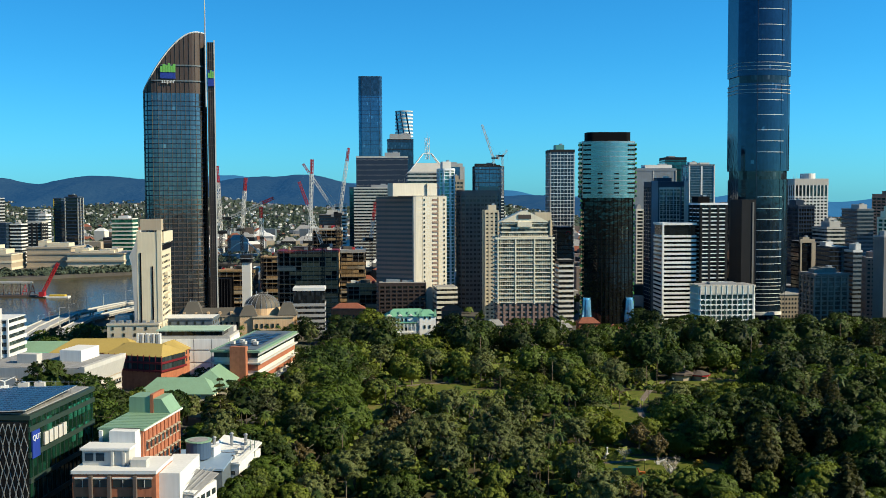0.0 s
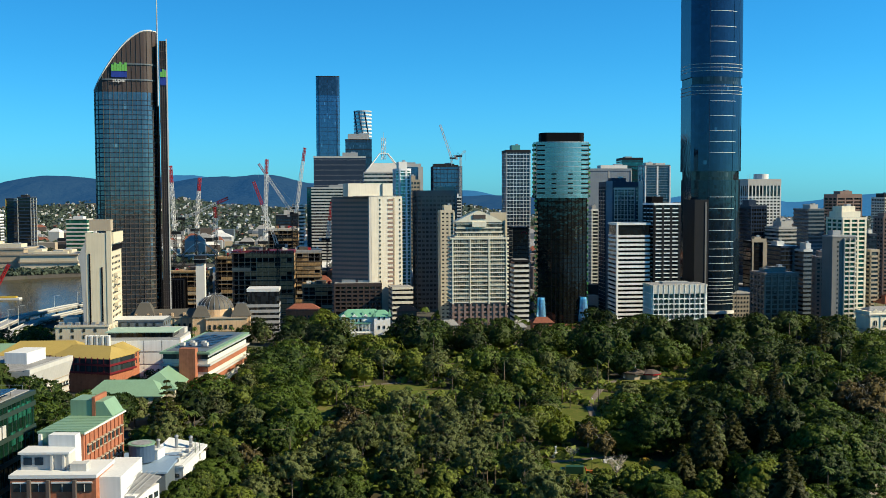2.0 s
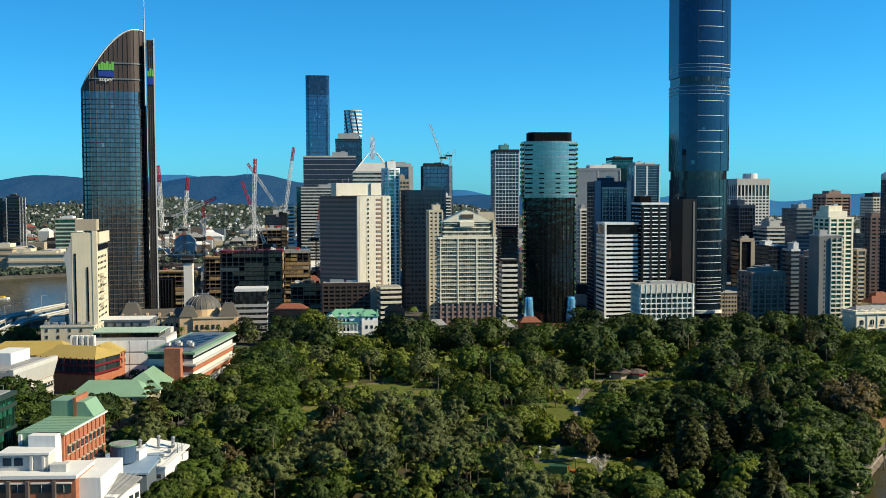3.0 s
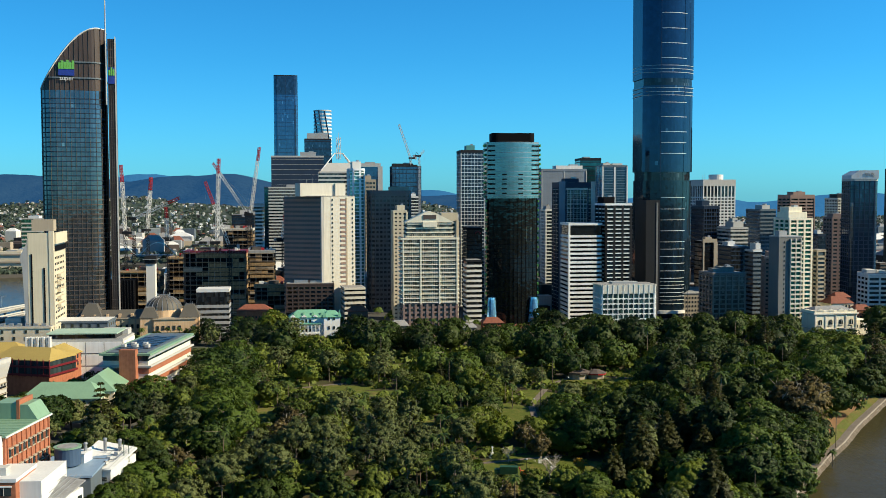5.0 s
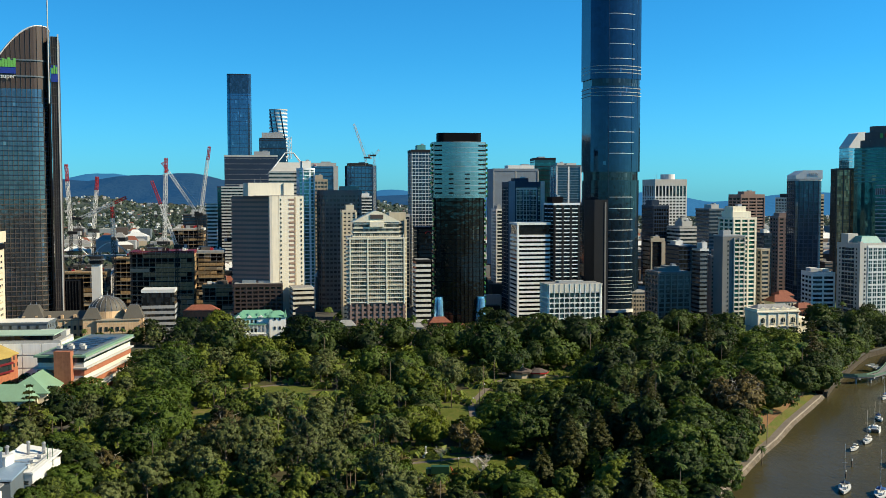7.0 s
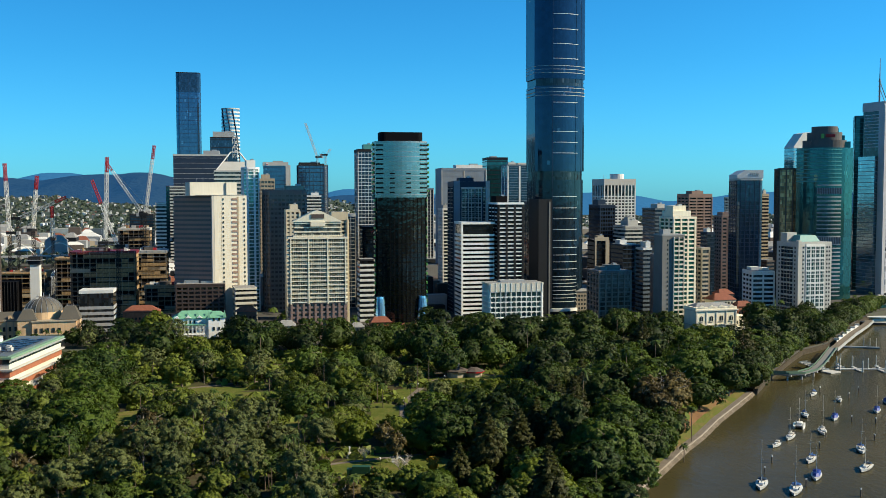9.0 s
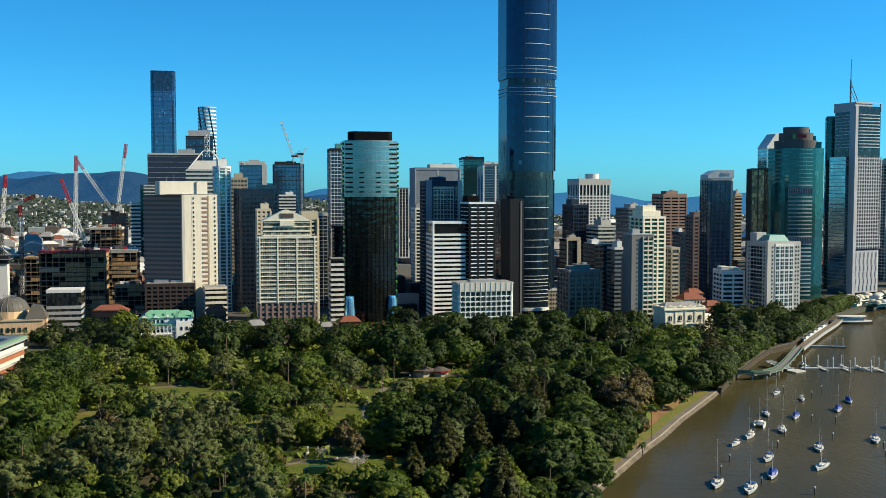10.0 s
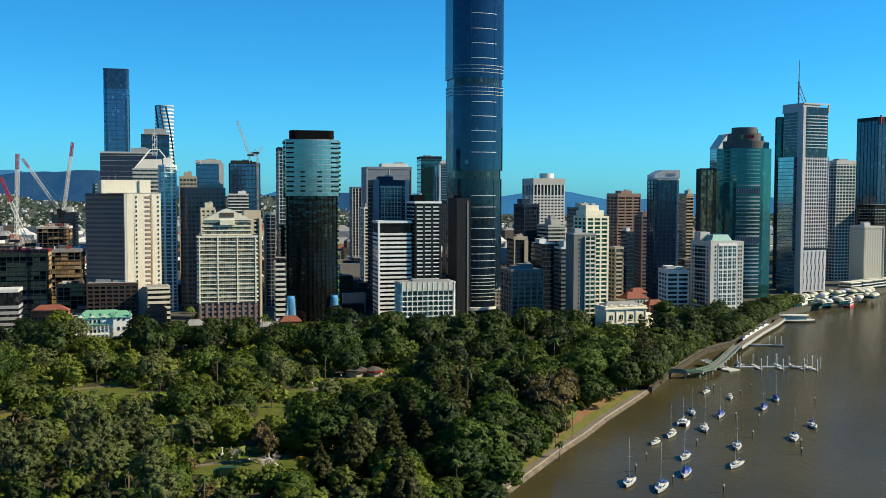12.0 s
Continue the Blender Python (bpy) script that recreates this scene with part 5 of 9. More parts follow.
for k in range(20):
    q = 2 * math.pi * k / 20
    rib = [(9.62 * math.cos(q) * math.cos(b), 9.62 * math.sin(q) * math.cos(b), 11.1 * math.sin(b)) for b in [math.pi / 2 * j / 6 for j in range(6)]]
    part("dome_rib", rods("dome_rib", [(rib[j], rib[j + 1], 0.16, 0.14) for j in range(5)], STEEL, 4), dome)
for k in range(7):
    part("arched_window", box(1.6, 0.5, 3.4, G_WIN), pa, (9.5 + 3.4 * k, -20.1, 3.6))
    part("arched_window", box(0.5, 1.6, 3.4, G_WIN), pa, (33.0, -18.5 + 3.0 * k, 11.0 if k % 2 else 4.0))
part("string_course", box(26.8, 24.8, 0.6, TAN), pa, (20, -8, 8.6))
part("cornice", box(27.2, 25.2, 0.9, TAN), pa, (20, -8, 18.2))
part("cornice", box(46, 17, 0.9, TAN), pa, (-21, 0, 17.6))
for k in range(12):
    part("pilaster", box(0.7, 0.5, 18, TAN), pa, (-43 + 4.2 * k, -8.2, 0))
part("lantern", rods("lantern", [((-3, 0, 0), (-3, 0, 2.6), 0.2, 0.1), ((3, 0, 0), (3, 0, 2.6), 0.2, 0.1), ((-3.4, 0, 0.8), (3.4, 0, 0.8), 0.25, 0.25), ((0, 0, 0), (0, 0, 4.2), 0.2, 0.08)], STEEL), dome, (0, 0, 10.8))
for k in range(16):
    for lv in (4.5, 10.5):
        part("arched_window", box(1.5, 0.4, 3.2, G_WIN), pa, (-38 + 3.4 * k, -8.15, lv) if k < 11 else (8.5 + 3.4 * (k - 11) + 1, -20.15, lv))
for k in range(9):
    part("dormer", box(1.6, 2.4, 2.6, STONE), pa, (-38 + 7.6 * k, -6.4, 19.0))

# white tower of two bright slabs and a darker concave face
wt_ = thing("white_tower", "bright white tower slab with small windows and a brown glazed flank", "building", -33.0, 809.6, 4, 22)
wt_.scale = (0.957, 0.957, 0.995)
part("bright_slab", box(22, 14, 101, WARM, 12.2, 7.2), wt_)
part("edge_pier", box(6.0, 10, 101.6, WARM, -1.4, 5.2), wt_)
part("flank", prism([(-4.4, 2.0), (-3.8, 9), (-20, 32), (-31, 26), (-19, 14)], 0, 101, TAUPE), wt_)
flank_ring = prism(grown([(-4.4, 2.0), (-3.8, 9), (-20, 32), (-31, 26), (-19, 14)], 0.35), 0, 1.95, MAUVE)
for k in range(27):
    part("spandrel", flank_ring, wt_, (0, 0, 2 + 3.65 * k))
part("flank_edge", box(2.4, 3, 101.4, PALE, -5.2, 1.8), wt_)
for k in range(26):
    for wx, ww in ((3.2, 0.9), (12.6, 4.6), (21.0, 0.9)):
        part("window", box(ww, 0.35, 1.6, G_WIN if ww < 2 else PINK), wt_, (wx, -0.02, 6 + 3.65 * k))
part("slot", box(1.2, 0.5, 100, TAN, 15.6, 0.1), wt_)
part("top_block", box(30, 14, 10.5, WARM, -8, 12, 101.0), wt_)
part("top_block_bright", box(9, 13, 10.4, WARM, 11.5, 10, 101.0), wt_)
part("roof", box(40, 20, 0.4, ROOFGREY, 2, 10, 101.1), wt_)
part("antenna", rods("antenna", [((-10, 12, 111), (-10, 12, 116), 0.12, 0.06), ((-16, 10, 111), (-16, 10, 115), 0.12, 0.06)], STEEL), wt_)

# the roof frame and mast of the grey office tower
pf = part("roof_frame", box(38, 29, 0.3, PALE), pyramid_t, (0, 0, 123.3), label="white steel pyramid roof frame with a lattice mast")
part("roof_block", prism(rect(36, 26), 0, 8.5, PALE, "roof_block", 0.62), pf)
part("dark_band", box(33.5, 25.0, 3.0, G_DARK, 0, 0, -7.5), pf)
part("frame", rods("frame", [((-19, -13.4, -2), (-4, -3, 17.5), 0.7, 0.6), ((19, -13.4, -2), (4, -3, 17.5), 0.7, 0.6), ((-19, 13, -2), (-4, 3, 17.5), 0.7, 0.6), ((19, 13, -2), (4, 3, 17.5), 0.7, 0.6), ((-4, -3, 17.5), (4, -3, 17.5), 0.5, 0.5)], ROOFWHITE), pf)
part("lattice_mast", lattice("lattice_mast", (0, 0, 12), (0, 0, 33), 3.0, ROOFWHITE, r=0.3), pf)
part("antenna", rods("antenna", [((0, 0, 33), (0, 0, 38), 0.2, 0.1)], STEEL), pf)

# gabled apartment building
pw_, pd_ = 38.8, 20.0
pe = tower("gabled_apartments", "beige apartment building with balcony rows and a gabled roof", 43.2, 715, 4, pw_, pd_, 75.0, fl=2.95, core=G_FLAT, band=SUNNY, bh=0.7, bout=1.3, first=26, bname="balcony", parapet=0.6)
for sx in (-pw_ / 2 + 0.5, -6.6, 6.6, pw_ / 2 - 0.5):
    part("main_pier", box(0.9, 1.9, 46, SUNNY), pe, (sx, -pd_ / 2 - 0.6, 25))
many("balustrade", [(0, -pd_ / 2 - 1.26, 27.35 + 2.95 * k, pw_ + 1.6, 0.08, 0.14) for k in range(15)], SUNNY, pe)
for k in range(4):
    part("setback_floor", box(pw_ - 5 - k * 0.6, pd_ - 3, 0.9, SUNNY), pe, (0, 0.6, 71.8 + 3.0 * k))
many("window_mullion", [(-pw_ / 2 + 0.8 + 1.55 * k, -pd_ / 2 - 0.12, 26, 0.16, 0.3, 48) for k in range(25)], SUNNY, pe)
part("upper_storeys", box(pw_ - 7, pd_ - 4, 11.0, G_FLAT), pe, (0, 0.6, 71.5))
gab = [(-pw_ / 2 + 2, 0), (pw_ / 2 - 2, 0), (3.5, 7.0), (0, 8.0), (-3.5, 7.0)]
gv = [(gx, -8.4, 82.2 + gz) for gx, gz in gab] + [(gx, 9.6, 82.2 + gz) for gx, gz in gab]
part("gable_roof", mesh_from("gable_roof", gv, [(0, 1, 2, 3, 4), (9, 8, 7, 6, 5)] + [(i, i + 5, (i + 1) % 5 + 5, (i + 1) % 5) for i in range(5)], SUNNY), pe, label="cream gabled roof end")
part("gable_louvre", box(9, 0.4, 3.0, BROWN), pe, (0, -8.6, 84.5))
part("central_gable", prism([(-5, -9.4), (5, -9.4), (5, -6), (-5, -6)], 79, 82.5, SUNNY), pe)
part("podium", box(pw_ + 1.4, pd_ + 1.6, 1.0, PINK), pe, (0, 0, 25.0))
for k in range(7):
    part("podium_band", box(pw_ + 1.3, pd_ + 1.5, 1.4, PINK), pe, (0, 0, 1.5 + 3.4 * k))
for k in range(10):
    part("podium_pier", box(1.5, 1.2, 25, PINK), pe, (-pw_ / 2 + 0.8 + (pw_ - 1.6) * k / 9, -pd_ / 2 - 0.5, 0))

# green-edged glass apartment tower with a black crown
# One glazing in two tones: sky reflection painted pale above, dark reflection below.
G_EM_UP = glass("sky_reflection_glass", (0.25, 0.30, 0.28), metal=0.85, cell=(4.0, 3.3), spread=0.10, blinds=0.02, rough=0.16)
G_EM_LOW = glass("dark_reflection_glass", (0.030, 0.035, 0.034), metal=0.75, cell=(1.7, 9.9), spread=0.35, blinds=0.02, rough=0.05, ripple=0.3)
em_foot = [(-19.4, 6), (-18.6, -3.5)] + [(-18 + 36 * i / 12, -4.5 - 5.0 * math.sin(math.pi * i / 12)) for i in range(13)] + [(18.6, -3.5), (19.4, 6), (17, 14), (-17, 14)]
em = thing("crowned_glass_tower", "tall curved glass apartment tower with a black crown", "skyscraper", 102.0, 710, 4, 3)
low = [(px * 0.925, py * 0.95) for px, py in em_foot]
part("lower_glazing", prism(low, 0, 99, G_EM_LOW), em)
part("upper_glazing", prism(em_foot, 99, 138, G_EM_UP), em, label="pale silver reflective upper glazing")
thin = prism(grown(low, 0.06), 0, 0.3, BLACK)
many("mullion", [(px * 1.006, py * 1.006 - 0.06, 0, 0.22, 0.22, 99) for px, py, _ in stations(low, 2.6) if py < 0], BLACK, em)
for k in range(29):
    part("floor_line", thin, em, (0, 0, 4 + 3.3 * k))
thin2 = prism(grown(em_foot, 0.03), 0, 0.22, STEEL)
for k in range(12):
    part("floor_line", thin2, em, (0, 0, 101 + 3.3 * k))
for k in range(11):
    for sx in (-15.6, 15.6):
        part("window_slot", box(5.2, 0.5, 1.0, BLACK), em, (sx, -6.05, 102 + 3.3 * k), -0.36 if sx < 0 else 0.36)
    if k < 5:
        for sx in (-7.0, 4.5):
            part("window_slot", box(3.4, 0.5, 0.9, BLACK), em, (sx, -9.0, 102 + 3.3 * k), -0.2 if sx < 0 else 0.15)
for k in range(42):
    for sx in (-1, 1):
        part("side_fin", box(0.7, 7.5, 1.6, GREENP if k % 2 else G_GREEN), em, (sx * (19.7 if k > 29 else 18.4), 1.2, 2 + 3.25 * k))
part("crown", prism(rounded(30.5, 17, 4), 138, 144.5, BLACK), em, (0, 2, 0), label="black louvred crown")
part("roof", prism(grown(em_foot, -0.5), 138, 138.3, ROOFGREY), em)
for sx in (-15.5, 14.5):
    part("base_cone", prism(ellipse(9.5, 8, 14), 0, 29.5, G_SKYBLUE, "base_cone", 0.55), em, (sx, -6.5, 0), label="bright blue glazed base cone")

# the tallest blue tower with belts of light
SKX, SKY, SKA = 242.6, 834.0, 6.0
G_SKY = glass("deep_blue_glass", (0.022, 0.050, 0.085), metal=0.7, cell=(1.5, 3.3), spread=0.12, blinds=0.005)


# Darker, less metallic blue for the storeys below 113 m.
G_SKYLOW = glass("darker_blue_glass", (0.012, 0.026, 0.042), metal=0.45, cell=(1.5, 3.3), spread=0.2, blinds=0.02)


def sky_foot(w, d):
    pts = [(-w / 2, d / 2 - 8), (-w / 2, -d / 2 + 9)]
    pts += [(-w / 2 + 2 + (w - 4) * i / 14, -d / 2 + 7 - 7 * math.sin(math.pi * i / 14) ** 0.8) for i in range(15)]
    return pts + [(w / 2, -d / 2 + 9), (w / 2, d / 2 - 8), (w / 2 - 7, d / 2), (-w / 2 + 7, d / 2)]


sk = thing("blue_skyscraper", "very tall dark blue glass skyscraper with thin pale belts", "skyscraper", SKX, SKY, 4, SKA)
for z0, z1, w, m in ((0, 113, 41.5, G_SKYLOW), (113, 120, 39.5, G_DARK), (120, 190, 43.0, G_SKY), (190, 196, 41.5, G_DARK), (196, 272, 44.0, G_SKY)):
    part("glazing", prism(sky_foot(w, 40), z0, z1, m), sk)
def sky_belt(w, x0, x1):
    front = [q for q in grown(sky_foot(w, 40), 0.16)[2:17] if x0 <= q[0] <= x1]
    return prism(front + [(x1 - 0.4, -12.6), (x0 + 0.4, -12.6)], 0, 0.42, ROOFWHITE)


belt_low, belt_high = sky_belt(41.5, -8.4, 14.6), sky_belt(43.2, -8.8, 15.2)
for z in [176.3, 164.5, 152.4, 143.6, 134.8, 98.9, 89.5, 80.6, 71.7, 62.6, 56.7, 50.6, 44.9, 38.8, 32.7, 29.9, 27.0, 24.2, 20.9, 17.8, 14.8, 11.7, 248.3, 235.9, 224.0, 212.0, 260.7, 273.1]:
    part("belt", belt_low if z < 112 else belt_high, sk, (0, 0, z))
ring = prism(grown(sky_foot(44.0, 40), 0.1), 0, 0.4, PALE)
for z in [206.1, 203.3, 200.5, 188.1, 184.8, 182.1]:
    part("belt_ring", ring, sk, (0, 0, z))
for k in range(80):
    if not 109 < 3.3 * k + 2 < 122:
        part("balcony", box(1.4, 9, 0.4, STEELBLUE), sk, ((21.0 if 3.3 * k < 113 else 22.2), -2, 3.3 * k + 2))
for sx in (-8.9, 15.7):
    part("fin", box(0.15, 0.3, 268, NAVYP), sk, (sx, -19.2, 0))
part("side_core", box(1.4, 12, 95, MIDGREY), sk, (-11.6, -14.6, 0), label="pale ribbed lower side core")
part("dark_wing", box(11.6, 26, 97, DARK), sk, (-15.2, -7.2, 0))
part("podium_edge", prism(ellipse(28, 10), 0, 2.4, WHITE), sk, (0, -17.5, 4))

# riverside hotel
ho = tower("riverside_hotel", "cream riverside hotel with a teal roof and gridded bays", 424.0, 752.0, 12, 31.5, 26.0, 66.5, core=PALE, fl=3.2, parapet=1.2, cap=PALE, roof=ROOFGREY)
part("roof_lantern", prism(rect(20, 16), 0, 5.0, TEALP, "roof_lantern", 0.7), ho, (-1, 0, 63.7))
part("lift_block", box(9, 8, 7, PALE), ho, (-10, 6, 63.6))
part("front_panel", box(17.4, 0.6, 61.5, WHITE), ho, (0.2, -13.1, 0.6))
part("corner_wall", box(2.6, 3.0, 65, PALE), ho, (-14.6, -12.0, 0))
for k in range(18):
    z = 4.0 + 3.2 * k
    for sx in (-11.0, 11.2, 13.6):
        part("window", box(1.1, 0.4, 1.5, G_WIN), ho, (sx, -13.05, z + 0.3))
    for sx in (-6.3, -2.0, 2.3, 6.6):
        bay = part("bay_window", box(2.9, 0.7, 2.5, G_TEAL), ho, (sx, -13.2, z - 0.2))
        part("mullion", box(0.16, 0.2, 2.5, WHITE), bay, (0, -0.4, 0))
    for sy in (-9.5, 9.5):
        part("window", box(0.4, 1.1, 1.5, G_WIN), ho, (-15.8, sy, z))
    for sy in (-5.4, -1.8, 1.8, 5.4):
        part("bay_window", box(0.7, 2.6, 2.5, G_NAVY), ho, (-15.9, sy, z - 0.2))
for k in range(7):
    part("bay_band", box(17.6, 0.9, 1.0, WHITE), ho, (0.2, -13.3, 2.4 + 9.6 * k))
    part("bay_band", box(0.9, 15.6, 0.8, PALE), ho, (-16.0, 0, 2.4 + 9.6 * k))
lob = thing("hotel_lobby", "low glazed hotel lobby with pale canopies", "building", 424, 727, 4, 12)
part("hall", box(20, 9, 6, G_PALE), lob)
part("canopy", box(23, 12, 0.6, ROOFGREEN), lob, (0, -1, 6))
part("porch", box(6, 5, 8, STEELBLUE), lob, (-9, -4, 0))

GREYD = wall("dark_grey_louvre", (0.13, 0.12, 0.12))
# teal round-fronted office tower
gt_front = [(-25.5 + 43.5 * i / 14, 2.5 - 11.5 * math.sin(math.pi * (0.05 + 0.86 * i / 14)) ** 0.9) for i in range(15)]
gt_foot = gt_front + [(25.5, 7), (24.5, 30), (-25.5, 30)]
gt = thing("teal_round_tower", "teal glass office tower with a rounded front and grey crown drums", "skyscraper", 524.5, 913, 4, -24)
part("glazing", prism(gt_foot, 0, 144.6, G_TEAL), gt)
gt_high = prism(grown(gt_front, 0.2)[:14] + [(16, 4), (-24, 6)], 0, 1.1, TEALP)
gt_low = prism([q for q in grown(gt_front, 0.3) if -9 < q[0] < 17] + [(14, 2), (-9, 2)], 0, 1.25, GREY)
for k in range(38):
    z = 3.5 + 3.75 * k
    if z > 109:
        part("spandrel", gt_high, gt, (0, 0, z))
    else:
        part("spandrel", gt_low, gt, (0, 0, z))
for k in range(18):
    part("side_line", box(0.5, 23, 0.5, G_DARK), gt, (25.0, 18.5, 5 + 7.6 * k), 0.04)
for z in (53.5, 100.5):
    part("louvre_band", prism([q for q in grown(gt_front, 0.5) if -8 < q[0] < 15.5] + [(13, 2), (-8, 2)], 0, 6.0, GREYD), gt, (0, 0, z))
    for k in range(15):
        u = 0.43 + 0.5 * k / 14
        part("louvre_rib", box(0.7, 0.7, 6.2, GREY), gt, (-25.5 + 43.5 * u, 2.5 - 11.5 * math.sin(math.pi * (0.05 + 0.86 * u)) ** 0.9 - 0.6, z))
part("crown_drum", prism(ellipse(40, 28, 36), 144.6, 152, GREYD), gt, (0, 10, 0), label="dark grey crown drum")
part("middle_drum", prism(ellipse(32, 24, 36), 152, 159.5, GREYD), gt, (0, 10, 0))
part("upper_drum", prism(ellipse(24, 20, 32), 159.5, 165.2, GREYD), gt, (0, 10, 0))
part("step_block", box(12, 16, 6, G_TEAL, 17, 12, 144.6), gt)
part("step_block", box(8, 12, 12, G_TEAL, 14, 13, 144.6), gt)
part("step_block", box(6, 10, 19, G_TEAL, 9.5, 14, 144.6), gt)
part("sign_leaf", box(2.6, 0.5, 4.4, GREENP), gt, (-2.4, -2.3, 153.6))
part("sign_panel", box(8.4, 0.5, 3.0, REDP), gt, (4.6, -1.9, 154.6), 0.14, label="small red and green rooftop sign")
for k in range(7):
    part("roof_lamp", box(0.5, 0.4, 0.5, ROOFWHITE), gt, (-12 + 2.4 * k, -2.4 + 0.12 * abs(k - 3) ** 2, 151.0))

# front apartment slab with balconies on one half
fs = thing("apartment_tower", "grey apartment slab with pale balconies beside a cream tower", "building", 294.5, 698, 4, 9)
part("body", box(17.6, 13, 71.5, MIDGREY), fs)
part("recess", box(7.6, 0.4, 68, G_GREEN), fs, (3.8, -6.5, 1.0))
part("parapet", box(18.0, 13.4, 1.0, GREY), fs, (0, 0, 71.5))
part("lift_room", box(6, 6, 3.4, GREY), fs, (-3, 1, 72.5))
for k in range(21):
    part("balcony", box(7.9, 1.6, 1.1, WARM), fs, (3.8, -7.2, 1.6 + 3.25 * k))
    part("window", box(0.8, 0.3, 1.3, G_WIN), fs, (-4.6, -6.55, 2.4 + 3.25 * k))
    for sy in (-3, 1, 4):
        part("window", box(0.3, 1.2, 1.5, G_WIN), fs, (8.8, sy, 2.4 + 3.25 * k))
for sx in (-0.2, 3.8, 7.9):
    part("balcony_wall", box(0.4, 1.6, 70, WARM), fs, (sx, -7.1, 0.6))

# tall grey tower with a mast at the river bend
LILAC = wall("lilac_grey_panel", (0.50, 0.50, 0.53))
ri = thing("mast_tower", "tall pale grey office and apartment tower with a mast", "skyscraper", 612, 956, 4, 14)
rf = rounded(34, 30, 3, 3)
part("core", prism(rf, 0, 188, G_DARK), ri)
rr_ = prism(grown(rf, 0.5), 0, 1.25, LILAC)
for k in range(25):
    part("spandrel", rr_, ri, (0, 0, 48 + 3.65 * k))
rb = prism(rounded(35.5, 33, 8, 4), 0, 0.9, LILAC)
for k in range(11):
    part("balcony", rb, ri, (0, 0, 147 + 3.2 * k))
for px, py, ang in stations(rect(34, 30), 3.1):
    if math.cos(ang) > -0.5:
        part("pier", box(0.8, 1.0, 92, LILAC), ri, (px, py, 46), ang)
part("base", prism(grown(rf, 0.6), 2, 44, LILAC), ri)
for k in range(6):
    for j in range(6):
        part("base_fin", box(0.9, 0.6, 5.4, GREY), ri, (-14 + 5.2 * j + (0.9 if k % 2 else 0), -15.8, 4 + 6.6 * k))
part("corner_wall", box(3.4, 8, 188, LILAC), ri, (-16.6, -12.2, 0))
part("side_glass", box(4.5, 22, 138, G_PALE), ri, (-19.0, 4, 0))
many("side_line", [(-19.2, 4, 6 + 3.65 * k, 4.6, 22.3, 0.5) for k in range(36)], GREY, ri)
part("crown_wall", box(22, 29, 9, LILAC), ri, (-6.5, 0, 183))
part("crown_frame", box(34, 1.2, 1.4, PALE), ri, (0, -14.6, 190.6))
part("crown_post", box(1.4, 1.4, 9, PALE), ri, (16.0, -14.4, 183))
part("mast", rods("mast", [((-10, 0, 190), (-10, 0, 215), 0.9, 0.7), ((-10, 0, 215), (-10, 0, 236), 0.5, 0.25), ((-10, 0, 213), (1.5, 0, 191), 0.4, 0.4), ((-10, 0, 206), (-2, 0, 191), 0.3, 0.3)], STEELBLUE, 8), ri, label="blue-grey roof mast with stays")
for z in (198, 203, 208, 213):
    part("mast_ring", prism(ellipse(3.6, 3.6, 10), 0, 0.4, STEEL), ri, (-10, 0, z))

# crowns and tops of other towers
crown_panel = part("crown_panel", mesh_from("crown_panel", [(-11, -13.4, 0), (11, -13.4, 0), (11, -13.4, 7.0), (-4, -13.4, 7.0), (-11, -13.4, 3.0), (-11, 11, 0), (11, 11, 0), (11, 11, 7.0), (-4, 11, 7.0), (-11, 11, 3.0)], [(0, 1, 2, 3, 4), (9, 8, 7, 6, 5), (1, 6, 7, 2), (2, 7, 8, 3), (3, 8, 9, 4), (4, 9, 5, 0), (0, 5, 6, 1)], ROOFWHITE), navy_t, (0, 0, 114.1), label="white sloping crown panel")
lettering("FELIX", 3.4, GREY, crown_panel, (3.6, -13.55, 2.4))
part("roof_drum", prism(ellipse(17, 17, 20), 0, 6.0, WHITE), drum_t, (4, 0, 118.9), label="white round roof drum")
for ax, ay, ah in ((-16, -6, 5), (-12, -4, 6), (-8, -8, 4.5)):
    part("aerial", rods("aerial", [((0, 0, 0), (0, 0, ah), 0.2, 0.1)], STEEL), drum_t, (ax, ay, 118.9))
part("sloping_top", mesh_from("sloping_top", [(-11.4, -9, 0), (11.4, -9, 0), (11.4, 9, 0), (-11.4, 9, 0), (0, -9, 15), (9, -9, 16.5), (9, 9, 16.5), (0, 9, 15)], [(0, 1, 5, 4), (1, 2, 6, 5), (2, 3, 7, 6), (3, 0, 4, 7), (4, 5, 6, 7), (3, 2, 1, 0)], ROOFWHITE), wedge_t, (0, 0, 153.9), label="white sloping roof top")
for k in range(5):
    part("roof_fin", box(1.6, 1.6, 10.5, REDP), blue_t, (-19 + 9.5 * k, -18.4, 187.5), label="dark red roof fin")
part("dark_crown", prism(grown(rounded(30.4, 28, 4, 3), 0.14), 232, 256.9, G_NAVY), glass_t, label="dark crown storeys")

